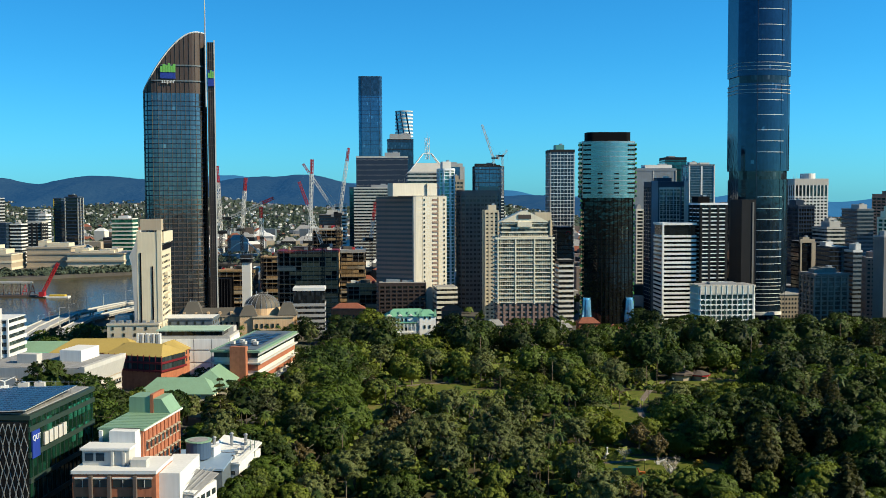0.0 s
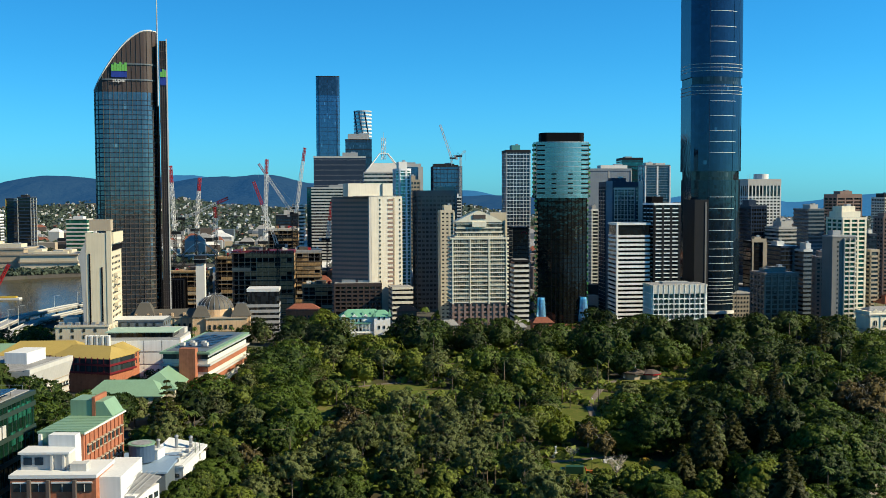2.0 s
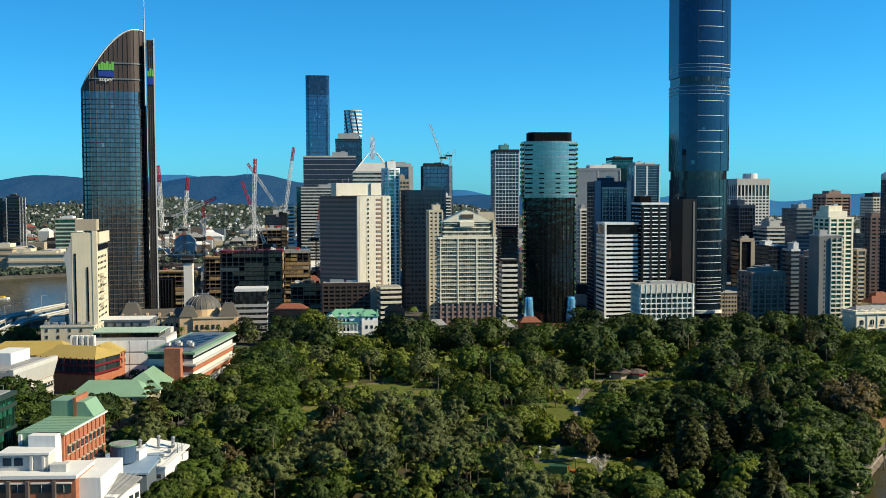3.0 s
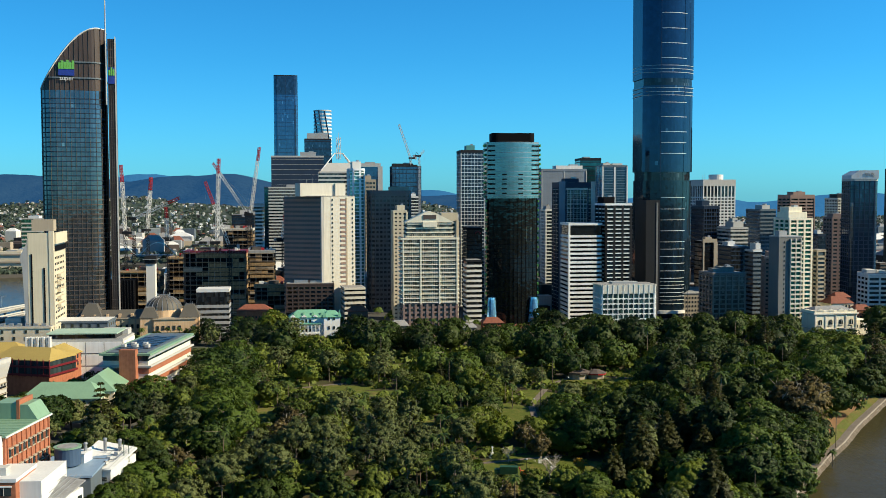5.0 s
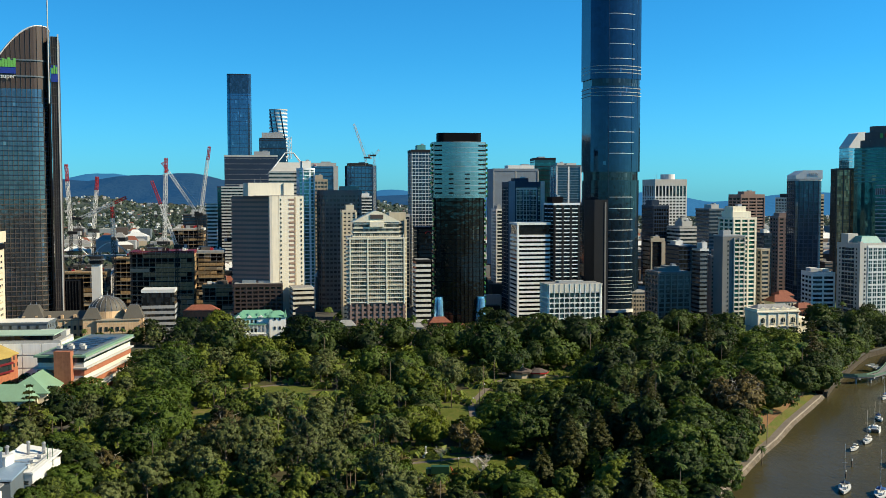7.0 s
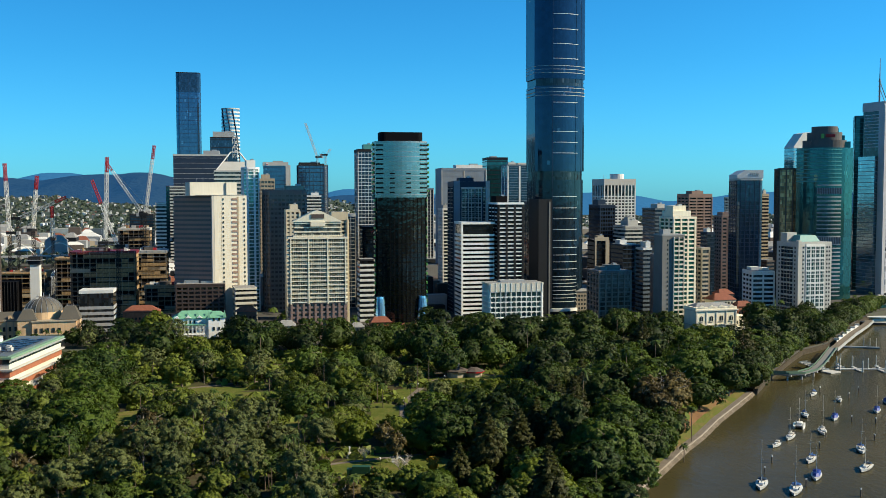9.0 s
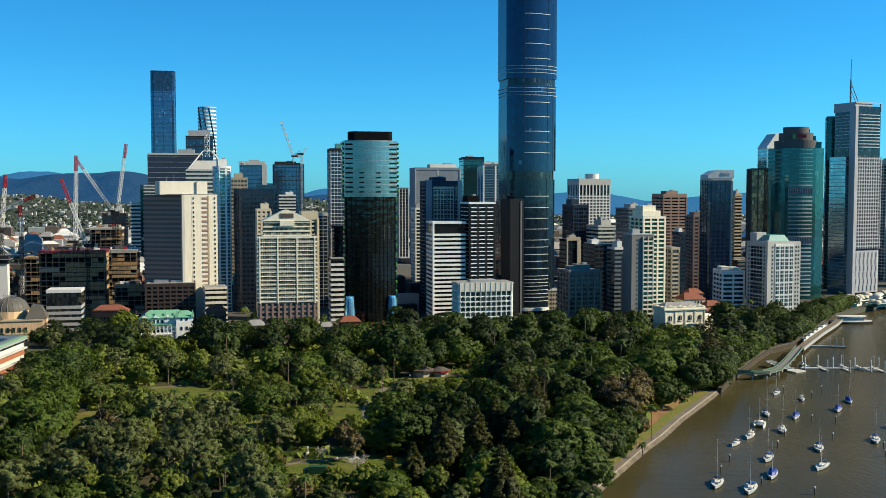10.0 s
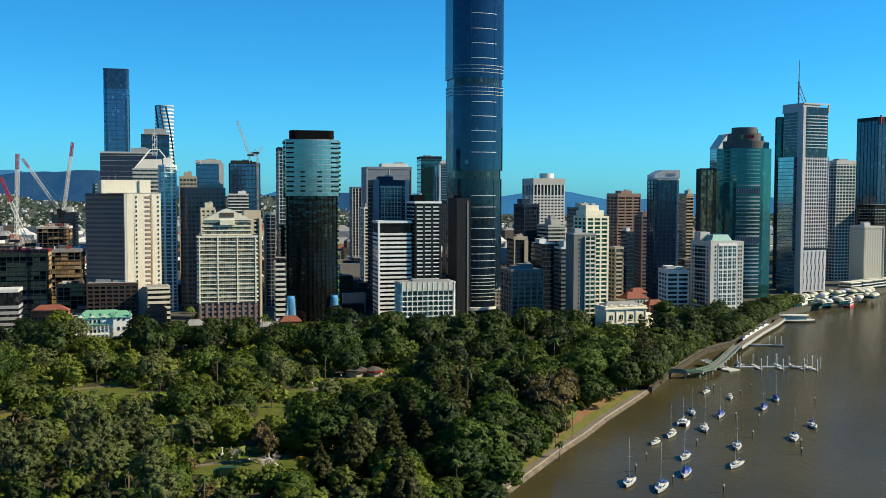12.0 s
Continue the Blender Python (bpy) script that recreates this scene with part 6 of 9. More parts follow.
# slanting bands of the round tower
for k in range(3):
    q0 = radians(-150 + 38 * k)
    band_ = [Vector((14.7 * math.cos(q0 + 0.16 * i), 15.2 * math.sin(q0 + 0.16 * i), 236 - 13.0 * i)) for i in range(8)]
    part("slanting_band", rods("slanting_band", [(band_[i], band_[i + 1], 0.9, 0.9) for i in range(7)], NAVYP, 5), round_t, label="dark slanting facade band")
part("roof_sign", box(3.6, 0.5, 3.6, IVORY), framed_t, (-12.5, -15.9, 143.0), label="small pink and white roof sign")
part("sign_mark", box(2.0, 0.3, 2.2, REDP), framed_t, (-12.5, -16.2, 143.7))
part("sign_ring", rods("sign_ring", [((2.2 * math.cos(q), -10.6, 68.2 + 1.5 * math.sin(q)), (2.2 * math.cos(q + 0.63), -10.6, 68.2 + 1.5 * math.sin(q + 0.63)), 0.34, 0.34) for q in [0.63 * i - 0.3 for i in range(6)]], REDP, 5), red_t, (3.0, 0, 0), label="red curved line sign")
for px_, pw_2 in ((-5.2, 1.2), (5.4, 3.4)):
    part("portal_leg", box(pw_2, 1.6, 58, TAN), portal_t, (px_, -8.2, 4))
part("portal_beam", box(12.6, 1.6, 3.0, TAN), portal_t, (0.2, -8.2, 61.6), label="beige portal frame round dark glass")
frame_x = [-8.6 + 17.2 * i / 6 for i in range(7)]
many("window_frame", [(x, -11.3, 30, 0.45, 0.5, 76) for x in frame_x] + [(0, -11.3, 30 + 3.2 * k, 17.4, 0.45, 0.35) for k in range(25)], PALE, navy_flat, label="pale framed window grid")
part("frame_head", box(18.6, 0.9, 1.6, PALE), navy_flat, (0, -11.4, 105.4))
part("pale_wall", box(5.4, 1.4, 112.6, HAZEBLUE), navy_flat, (-13.0, -11.2, 0), label="plain blue-grey end wall")
part("pale_wall", box(3.6, 1.4, 112.6, PALE), navy_flat, (13.9, -11.2, 0), label="plain pale end wall")
many("fascia_rib", [(-18.7 + 3.74 * i, -10.2, 32.4, 0.35, 0.9, 6.4) for i in range(11)], BRIGHT, grid_t)
part("fascia", box(38.6, 1.6, 6.0, WARM), grid_t, (0, -9.6, 32.6), label="blank white upper fascia with ribs")
many("balcony_bracket", [(-16.8 + 3.74 * i + dx_, -10.2, 3.2 + 3.6 * k, 0.9, 0.8, 0.7) for i in range(10) for k in range(8) for dx_ in (-1.2, 1.2)], BRIGHT, grid_t)

# low buildings along the garden street
ma = thing("white_mansion", "white colonial club house with a green copper roof", "building", -38, 690, 4, 6)
part("main_block", box(30, 14, 19, BRIGHT), ma)
part("roof", hip(30, 14, 4.5, ROOFMINT, 0.6), ma, (0, 0, 19))
part("end_wing", box(11, 16, 19.5, BRIGHT), ma, (13.5, -3, 0))
part("wing_roof", hip(11, 16, 3.6, ROOFMINT, 0.4), ma, (13.5, -3, 19.5))
part("verandah_roof", box(22, 3.6, 0.5, ROOFMINT), ma, (-5, -8.6, 14.6))
for k in range(9):
    part("column", box(0.6, 0.6, 14.5, BRIGHT), ma, (-15 + 2.5 * k, -9.8, 0))
for k in range(8):
    for lv in (9.0, 15.4):
        part("window", box(1.2, 0.3, 2.2, G_WIN), ma, (-14 + 2.6 * k, -7.1, lv) if k < 6 else (10.5 + 3.4 * (k - 6) + 1, -11.1, lv + 2))
part("verandah_rail", box(22, 0.3, 0.9, BRIGHT), ma, (-5, -9.9, 8.6))
part("verandah_floor", box(22, 3.4, 0.4, BRIGHT), ma, (-5, -8.6, 8.2))
for k in range(3):
    part("roof_gable", prism([(-1.9, 0), (1.9, 0), (0, 1.7)], 0, 0.9, BRIGHT), ma, (-12.5 + 7.4 * k, -7.2, 19.2)).rotation_euler = (radians(90), 0, 0)
for sx in (8.4, 18.6):
    part("wing_turret", prism(rect(2.2, 2.2), 0, 4.6, ROOFMINT, "wing_turret", 0.15), ma, (sx, -10.6, 19.5))
for k in range(4):
    part("dormer", prism(rect(2.4, 3.0), 0, 2.2, ROOFMINT, "dormer", 0.3), ma, (-11 + 6 * k, -4.6, 20.2))

cl = thing("club_building", "cream classical club building with arched windows", "building", 318, 678, 4, 9)
part("main_block", box(32, 16, 21, SUNNY), cl)
for z, o, hh in ((9.6, 0.5, 0.6), (19.8, 0.9, 0.9)):
    part("cornice", box(32 + 2 * o, 16 + 2 * o, hh, WARM), cl, (0, 0, z))
part("parapet", box(32.2, 16.2, 1.6, SUNNY), cl, (0, 0, 20.7))
part("roof", hip(28, 12, 2.6, ROOFGREY, 0.7), cl, (0, 1, 22.2))
for k in range(4):
    x = -11.7 + 7.8 * k
    arch_w = prism([(1.3, -1.6)] + [(1.3 * math.cos(q), 0.6 + 1.3 * math.sin(q)) for q in [math.pi * i / 8 for i in range(9)]] + [(-1.3, -1.6)], 0, 0.5, G_WIN)
    aw_ = part("arched_window", arch_w, cl, (x, -7.8, 14.4))
    aw_.rotation_euler = (radians(90), 0, 0)
    part("window_bar", box(0.16, 3.4, 0.12, WHITE, 0, 0, 0.5), aw_)
    part("sill", box(3.4, 0.7, 0.4, WARM), cl, (x, -8.2, 12.3))
    for wx in (-1.5, 1.5):
        part("window", box(1.6, 0.4, 2.8, G_WIN), cl, (x + wx, -8.0, 4.6))
    part("pediment", prism([(-2.8, 0), (2.8, 0), (0, 1.9)], 0, 0.8, SUNNY), cl, (x, -7.6, 22.2)).rotation_euler = (radians(90), 0, 0)
for k in range(5):
    part("pilaster", box(0.9, 0.5, 20, WARM), cl, (-15.4 + 7.7 * k, -8.15, 0))
part("side_wing", box(12, 14, 15, SUNNY), cl, (21, 1, 0))
for k in range(3):
    part("window", box(1.4, 0.4, 2.4, G_WIN), cl, (17.5 + 3.4 * k, -6.1, 9.5))

for bx, by, ba, w, d, h, rm, wm, lb in ((345, 726, 9, 18, 14, 22, ROOFRED, CREAM, "small house with a red tiled roof"), (358, 716, 9, 14, 10, 18, ROOFRED, BRICK, "brick terrace with a terracotta roof"), (352, 738, 9, 12, 10, 25, ROOFRED, BROWN, "brown building with a dark red roof"), (290, 706, 9, 12, 10, 12, ROOFWHITE, WHITE, "low white building with a pale roof"),
                                       (105, 676, 5, 16, 10, 11, ROOFRED, BRICK, "red brick house with a gabled tiled roof"), (86, 690, 5, 14, 10, 14, ROOFRED, BRICK, "gabled red brick church hall"), (22, 694, 5, 12, 10, 12, ROOFGREY, TAN, "low tan building with a grey hipped roof"), (70, 688, 5, 9, 8, 11, ROOFGREY, TAN, "small stone pavilion with a grey hipped roof"),
                                       (-88, 775, 5, 26, 14, 14, ROOFRED, BRICK, "brick block with a red tiled roof"), (-8, 740, 5, 14, 10, 17, ROOFRED, BROWN, "brown building with red gables"), (270, 830, 5, 30, 20, 20, ROOFGREY, TAN, "low tan city building")):
    hs = thing("house", lb, "house", bx, by, 4, ba)
    part("shell", box(w, d, h, wm), hs)
    part("roof", hip(w, d, min(4.5, d * 0.34), rm, 0.5), hs, (0, 0, h))
    for k in range(int(w // 2.6)):
        for lv in range(int(h // 3.6)):
            part("window", box(1.2, 0.3, 1.6, G_WIN), hs, (-w / 2 + 1.6 + 2.6 * k, -d / 2 - 0.05, 1.4 + 3.5 * lv))


# ---- university buildings beside the gardens ----
# dark green glass laboratory with a solar roof
G_LAB = glass("dark_green_glass", (0.006, 0.034, 0.022), metal=0.3, cell=(2.2, 4.3), blinds=0.01, spread=0.6)
LABBAND = wall("dark_green_metal_band", (0.028, 0.05, 0.042), rough=0.5)
qg = thing("glass_laboratory", "dark green glass laboratory with solar panels on its roof", "building", -153.2, 312.5, 4, -3.4)
part("glazing", box(56, 44, 36, G_LAB), qg)
part("front_glazing", box(55.4, 0.6, 35.4, G_BLACK), qg, (0, -22.2, 0))
for k in range(5):
    part("floor_band", box(56.8, 44.8, 1.5, LABBAND), qg, (0, 0, 2.0 + 7.6 * k))
for k in range(15):
    part("mullion", box(0.25, 0.2, 36, LABBAND), qg, (28.1, -20.6 + 2.95 * k, 0))
part("parapet", box(57.0, 45.0, 1.4, LABBAND), qg, (0, 0, 36))
part("roof", box(54, 42, 0.3, ROOFGREY), qg, (0, 0, 37.4))
for k in range(5):
    part("white_panel", box(0.5, 2.3, 3.8, PALE), qg, (28.35, -12.5 + 3.1 * k, 26.6))
for k, (gy_, gw_) in enumerate(((-10, 3), (4.5, 2.6), (8, 2.2), (11, 2.6), (14, 2.2), (17.5, 2.6), (6.4, 2.8), (11.6, 2.8), (16.4, 2.8))):
    part("bright_pane", box(0.3, gw_, 4.2, G_GREEN), qg, (28.15, gy_, 30.4 if k < 6 else 22.8), label="brighter green glass pane")
banner = part("banner", box(0.4, 4.6, 8.0, BLUEP), qg, (28.5, -19.2, 24.4), label="blue banner with white letters")
lettering("QUT", 2.3, ROOFWHITE, banner, (0.3, 0.1, 5.2), (90, 0, 90))
rq = random.Random(3)
for k in range(30):
    for side in (-1, 1):
        zig = [Vector((-27.2 + 1.86 * k + side * (0.95 if j % 2 else -0.95) + rq.uniform(-0.2, 0.2), -22.9 - 0.15 * side, 0.5 + 34.5 * j / 5)) for j in range(6)]
        part("screen_rod", rods("screen_rod", [(zig[j], zig[j + 1], 0.13, 0.13) for j in range(5)], STEEL, 4), qg)
for k in range(11):
    part("fence_post", box(0.12, 0.12, 1.8, STEEL), qg, (-20 + 4.5 * k, 20.4, 37.6))
part("fence_rail", box(46, 0.1, 0.12, STEEL), qg, (2, 20.4, 39.2))
SOLAR = wall("solar_cells", (0.018, 0.026, 0.055), rough=0.28, spec=0.5)
array = part("panel_frame", box(25.5, 34.5, 0.12, PALE), qg, (14.6, -5.6, 38.6))
array.rotation_euler = (radians(1.5), radians(-3), 0)
for i in range(12):
    for j in range(12):
        part("solar_panel", box(1.84, 2.48, 0.1, SOLAR), array, (-11.6 + 2.12 * i, -15.6 + 2.85 * j, 0.18))
for px in (3, 14, 26):
    for py in (-20, -8, 4, 10):
        part("panel_leg", box(0.2, 0.2, 1.5, STEEL), qg, (px, py, 37.6))
gear = thing("rooftop_crane", "white rooftop maintenance arm", "machine", -152, 329, 41.7, 20)
part("post", rods("post", [((0, 0, 0), (0, 0, 2.4), 0.3, 0.25), ((0, 0, 2.2), (3.4, 0, 3.6), 0.2, 0.15), ((0, 0, 2.2), (-1.6, 0, 2.8), 0.25, 0.2)], WHITE, 6), gear)
part("base", box(2.4, 2.0, 0.8, WHITE), gear)
for gx_, gy_ in ((-146, 330), (-141, 331), (-157, 326)):
    rgr = thing("roof_unit", "white air handling unit on a laboratory roof", "machine", gx_, gy_, 41.7, 8)
    part("case", box(3.2, 2.0, 1.6, PALE), rgr)
    part("fan_ring", prism(ellipse(1.4, 1.4, 12), 1.6, 2.0, STEEL), rgr)

# orange brick block with green roofs, white podium in front
ob = thing("brick_laboratory", "orange brick laboratory block with green metal roofs", "building", -101.2, 313, 4, -4.8)
part("body", box(13.4, 31, 31.0, BRICK), ob)
part("roof", box(14.4, 32, 0.6, ROOFGREEN), ob, (0, 0, 31.0))
for k in range(15):
    part("roof_seam", box(14.4, 0.12, 0.1, ROOFGREEN), ob, (0, -15 + 2.1 * k, 31.6))
part("gutter", box(0.3, 32, 0.5, ROOFWHITE), ob, (7.3, 0, 30.9))
part("plant_room", box(7.0, 9, 5.0, ROOFGREEN), ob, (-3.2, 10.6, 31.6))
part("brick_core", box(1.0, 9.6, 6.0, BRICK), ob, (0.9, 10.6, 31.6))
part("sloped_roof", mesh_from("sloped_roof", [(1.5, 6, 31.6), (7.0, 6, 31.6), (7.0, 15.4, 31.6), (1.5, 15.4, 31.6), (1.5, 6, 36.2), (4.0, 6, 36.2), (4.0, 15.4, 36.2), (1.5, 15.4, 36.2)], [(0, 1, 5, 4), (1, 2, 6, 5), (2, 3, 7, 6), (4, 5, 6, 7), (3, 0, 4, 7)], ROOFGREEN), ob)
for k in range(4):
    for j in range(9):
        w_ = part("window", box(0.4, 1.9, 2.4, G_WIN), ob, (6.6, -12.6 + 3.15 * j, 6.5 + 6.0 * k))
        part("hood", box(1.1, 2.2, 0.35, TAN), w_, (0.4, 0, 2.5))
        part("sill", box(0.6, 2.2, 0.3, TAN), w_, (0.2, 0, -0.3))
for j in range(10):
    part("brick_pier", box(0.5, 0.6, 28, BRICK), ob, (6.8, -14.2 + 3.15 * j, 2.5))
part("white_stair", box(8.0, 4.4, 32.6, WHITE), ob, (2.0, -17.4, -1))
part("green_panel", box(6.4, 0.8, 9, ROOFGREEN), ob, (-3.2, -15.6, 22.0))
part("white_column", box(1.0, 1.0, 9, WHITE), ob, (-6.0, -16.2, 22.0))
po = thing("white_podium", "white flat-roofed podium over a red brick front", "building", -99.5, 290, 4, 0)
part("brick_base", box(24, 16, 22.0, BRICK), po)
part("roof_slab", box(24.6, 16.6, 1.0, ROOFWHITE), po, (0, 0, 22.0))
part("side_podium", box(8, 22, 21.4, WHITE), po, (14, 6, 0))
up = part("upper_block", box(13.6, 6.5, 4.6, PALE), po, (-4.2, 0.6, 23.0))
part("upper_roof", box(14.6, 8.0, 0.6, ROOFWHITE), up, (0, 0, 4.6))
for x in (-4.8, -1.6):
    part("window", box(2.4, 0.3, 2.2, G_NAVY), up, (x, -3.3, 1.4))
for x in (2.2, 5.6):
    part("stub_column", box(0.7, 1.0, 4.0, PALE), up, (x, -3.7, 0.2))
part("roof_shed", box(4.6, 3.4, 2.2, PALE), po, (6.0, -3.0, 23.0))
for k, (x, w) in enumerate(((-9.0, 4.2), (-4.0, 4.6), (2.6, 5.8), (8.8, 4.0))):
    for lv, hh in ((18.2, 2.2), (13.0, 2.4), (7.8, 2.4), (2.6, 2.4)):
        wn_ = part("window", box(w, 0.3, hh, G_WIN), po, (x, -8.05, lv))
        part("mullion", box(0.14, 0.2, hh, PALE), wn_, (0, -0.2, 0))
    part("lintel", box(w + 0.4, 0.5, 0.4, ROOFWHITE), po, (x, -8.1, 20.6))
for x in (-6.5, -1.2, 6.2):
    part("buttress", box(0.9, 1.4, 21.6, BROWN), po, (x, -8.5, 0))
sh = thing("low_wing", "white wing with a grey sloped roof and brick base", "building", -83.8, 296, 4, -14)
part("shell", box(15, 14, 15, WHITE), sh)
part("brick_base", box(15.3, 14.3, 9.5, BRICK), sh)
part("roof", mesh_from("roof", [(-8, -7.6, 15), (8, -7.6, 14.4), (8, 7.6, 17), (-8, 7.6, 18.5), (-8, -7.6, 14.6), (8, -7.6, 14), (8, 7.6, 16.6), (-8, 7.6, 18.1)], [(0, 1, 2, 3), (7, 6, 5, 4), (4, 5, 1, 0), (5, 6, 2, 1), (6, 7, 3, 2), (7, 4, 0, 3)], ROOFGREY), sh)
for k in range(9):
    part("roof_seam", box(0.12, 15.0, 0.12, GREY), sh, (-7 + 1.75 * k, 0, 17.0)).rotation_euler = (radians(11.5), radians(4), 0)
for k in range(4):
    part("window", box(2.0, 0.3, 1.6, G_WIN), sh, (-5.4 + 3.4 * k, -7.1, 11.4))
    part("window", box(0.3, 2.0, 1.6, G_WIN), sh, (7.6, -5 + 3.3 * k, 11.4))
part("roof_edge", box(0.6, 15.5, 4.2, ROOFWHITE), sh, (-7.9, 0, 14.6))
TANKBLUE = wall("blue_drum_paint", (0.055, 0.095, 0.16), rough=0.5)
BLUEROOF = wall("pale_blue_roof_sheet", (0.24, 0.34, 0.46), rough=0.5)
tk = thing("roof_tank", "round blue-grey plant drum on a roof", "tank", -85.5, 321, 20.6, 0)
part("drum", prism(ellipse(8.0, 8.0, 22), 0, 5.4, TANKBLUE), tk)
part("rim", prism(ellipse(8.6, 8.6, 22), 5.4, 5.8, ROOFGREEN), tk)
part("inner", prism(ellipse(6.4, 6.4, 22), 5.8, 5.9, ROOFGREY), tk)
bl = thing("blue_hall", "low hall with pale blue metal roof", "building", -84.5, 321, 4, 2)
part("shell", box(18, 24, 15, STEELBLUE), bl)
part("roof", box(19, 25, 0.6, BLUEROOF), bl, (0, 0, 15.5))
wh = thing("white_workshop", "white workshop hall with low sloped roofs, pipes and flues", "building", -77.5, 333, 4, -10)
part("shell", box(13, 19, 14.5, WHITE), wh)
part("roof", mesh_from("roof", [(-6.9, -9.9, 15.2), (6.9, -9.9, 14.2), (6.9, 9.9, 16.6), (-6.9, 9.9, 18.6), (-6.9, -9.9, 14.5), (6.9, -9.9, 13.6), (6.9, 9.9, 16.0), (-6.9, 9.9, 18.0)], [(0, 1, 2, 3), (7, 6, 5, 4), (4, 5, 1, 0), (5, 6, 2, 1), (6, 7, 3, 2), (7, 4, 0, 3)], ROOFWHITE), wh)
part("upper_wall", box(0.6, 19, 4.4, WHITE), wh, (-6.2, 0, 13.6))
part("end_block", box(5.0, 5.5, 19.0, WHITE), wh, (-4.4, -7.4, 0), label="white rendered stair block")
part("end_block_roof", box(5.4, 5.9, 0.3, ROOFWHITE), wh, (-4.4, -7.4, 19.0))
for k in range(8):
    part("roof_seam", box(0.14, 19.6, 0.12, PALE), wh, (-5.6 + 1.6 * k, 0, 16.35 - 0.1 * k)).rotation_euler = (radians(8.2), radians(4.5), 0)
for x, y, hh in ((-3.2, -6.6, 5.2), (-1.4, 3.5, 4.2), (2.6, 6.0, 3.4)):
    flue = part("flue", prism(ellipse(1.1, 1.1, 10), 0, hh, STEEL), wh, (x, y, 16.2))
    part("flue_cap", prism(ellipse(1.6, 1.6, 10), 0, 0.5, STEEL, "flue_cap", 0.5), flue, (0, 0, hh + 0.2))
for k in range(4):
    part("roof_vent", box(1.3, 1.3, 0.9, PALE), wh, (3.6 - 0.6 * (k % 2), -7 + 4.2 * k, 15.2 + 0.55 * k))
part("roof_pipe", rods("roof_pipe", [((-5.6, -4.5, 16.6), (5.6, -4.0, 16.0), 0.16, 0.16), ((5.6, -4.0, 16.0), (5.6, 5.0, 17.1), 0.16, 0.16), ((-2.0, 2.0, 17.4), (4.0, 2.4, 17.1), 0.13, 0.13)], STEEL, 5), wh)
part("green_post", rods("green_post", [((5.8, 2.0, 13.0), (5.8, 2.0, 20.5), 0.16, 0.12), ((6.6, 4.0, 13.0), (6.6, 4.0, 19.5), 0.16, 0.12)], GARDENGREEN, 5), wh)
for k in range(3):
    part("window", box(1.6, 0.3, 1.3, G_WIN), wh, (-0.4 + 2.4 * k, -9.55, 10.4))


def hall(name, label, x, y, a, w, d, h, rh, walls, roof, rows=2, step=4.2, win=None, flat=False, over=0.8):
    t = thing(name, label, "building", x, y, 4, a)
    part("shell", box(w, d, h, walls), t)
    if flat:
        part("parapet", box(w + 0.8, d + 0.8, 1.0, walls), t, (0, 0, h - 0.2))
        part("roof", box(w - 0.6, d - 0.6, 0.2, roof), t, (0, 0, h + 0.75))
    else:
        rf_ = hip(w, d, rh, roof, 0.62, over) if w >= d else hip(d, w, rh, roof, 0.62, over)
        part("roof", rf_, t, (0, 0, h), 0 if w >= d else math.pi / 2)
    for lv in range(min(2, rows)):
        z = h - 2.9 - lv * 3.8
        for k in range(max(1, int(w / step))):
            part("window", box(1.3, 0.3, 1.9, win or G_WIN), t, (-w / 2 + step * (k + 0.5), -d / 2 - 0.05, z))
        for k in range(max(1, int(d / step))):
            part("window", box(0.3, 1.3, 1.9, win or G_WIN), t, (w / 2 + 0.05, -d / 2 + step * (k + 0.5), z))
    return t


hall("green_roof_hall", "old hall with a broad green metal hipped roof", -131, 463, 0, 34, 17, 11, 6.0, CREAM, ROOFGREEN)
hall("green_roof_hall", "cream hall with green hipped roof and gable", -119.5, 487, 0, 19, 46, 12.5, 6.5, CREAM, ROOFGREEN)
yr = hall("verandah_college", "red brick college with mustard roof and dark red verandahs", -168.5, 529, -18, 34, 21, 18.4, 5.0, BRICK, ROOFGOLD, 3)
hall("verandah_college", "red brick college wing with mustard hipped roof", -159, 547, -8, 17, 32, 17.9, 4.6, BRICK, ROOFGOLD, 3)
hall("verandah_college", "brick college range with broad mustard roofs", -201, 553, 2, 46, 24, 16.5, 6.0, BRICK, ROOFGOLD, 2)
for k in range(2):
    part("verandah", box(36.4, 23.4, 1.0, CRIMSON), yr, (0, 0, 10.4 + 4.2 * k))
    part("verandah_glass", box(35.0, 22.0, 3.0, G_WIN), yr, (0, 0, 11.4 + 4.2 * k - (0.0 if k == 0 else 0.6)))
for k in range(11):
    part("verandah_post", box(0.3, 0.3, 9, CRIMSON), yr, (-18.0 + 3.6 * k, -11.5, 10))
for k in range(9):
    v_ = thing("roof_vent", "white louvred vent box on a college roof", "vent", -177.5 + 1.5 * k, 545.5 + 0.8 * (k % 2), 20.6, 2, group="college roof vents")
    part("box", box(1.0, 3.0, 9.5, ROOFWHITE), v_)
hall("green_roof_range", "long range with a pale green metal roof", -240, 560, 2, 60, 20, 14, 6.0, CREAM, ROOFGREEN)
wl = thing("white_lecture_block", "long white concrete lecture block with stepped roofs", "building", -199, 480, 4, -7)
part("main", box(52, 42, 22, PALE), wl)
part("roof", box(51, 41, 0.3, ROOFGREY), wl, (0, 0, 22))
part("upper_hall", box(11, 18, 5.5, WHITE), wl, (12, 6, 22.2))
part("stair_box", box(10, 5, 4.5, PALE), wl, (-6, -8, 22.2))
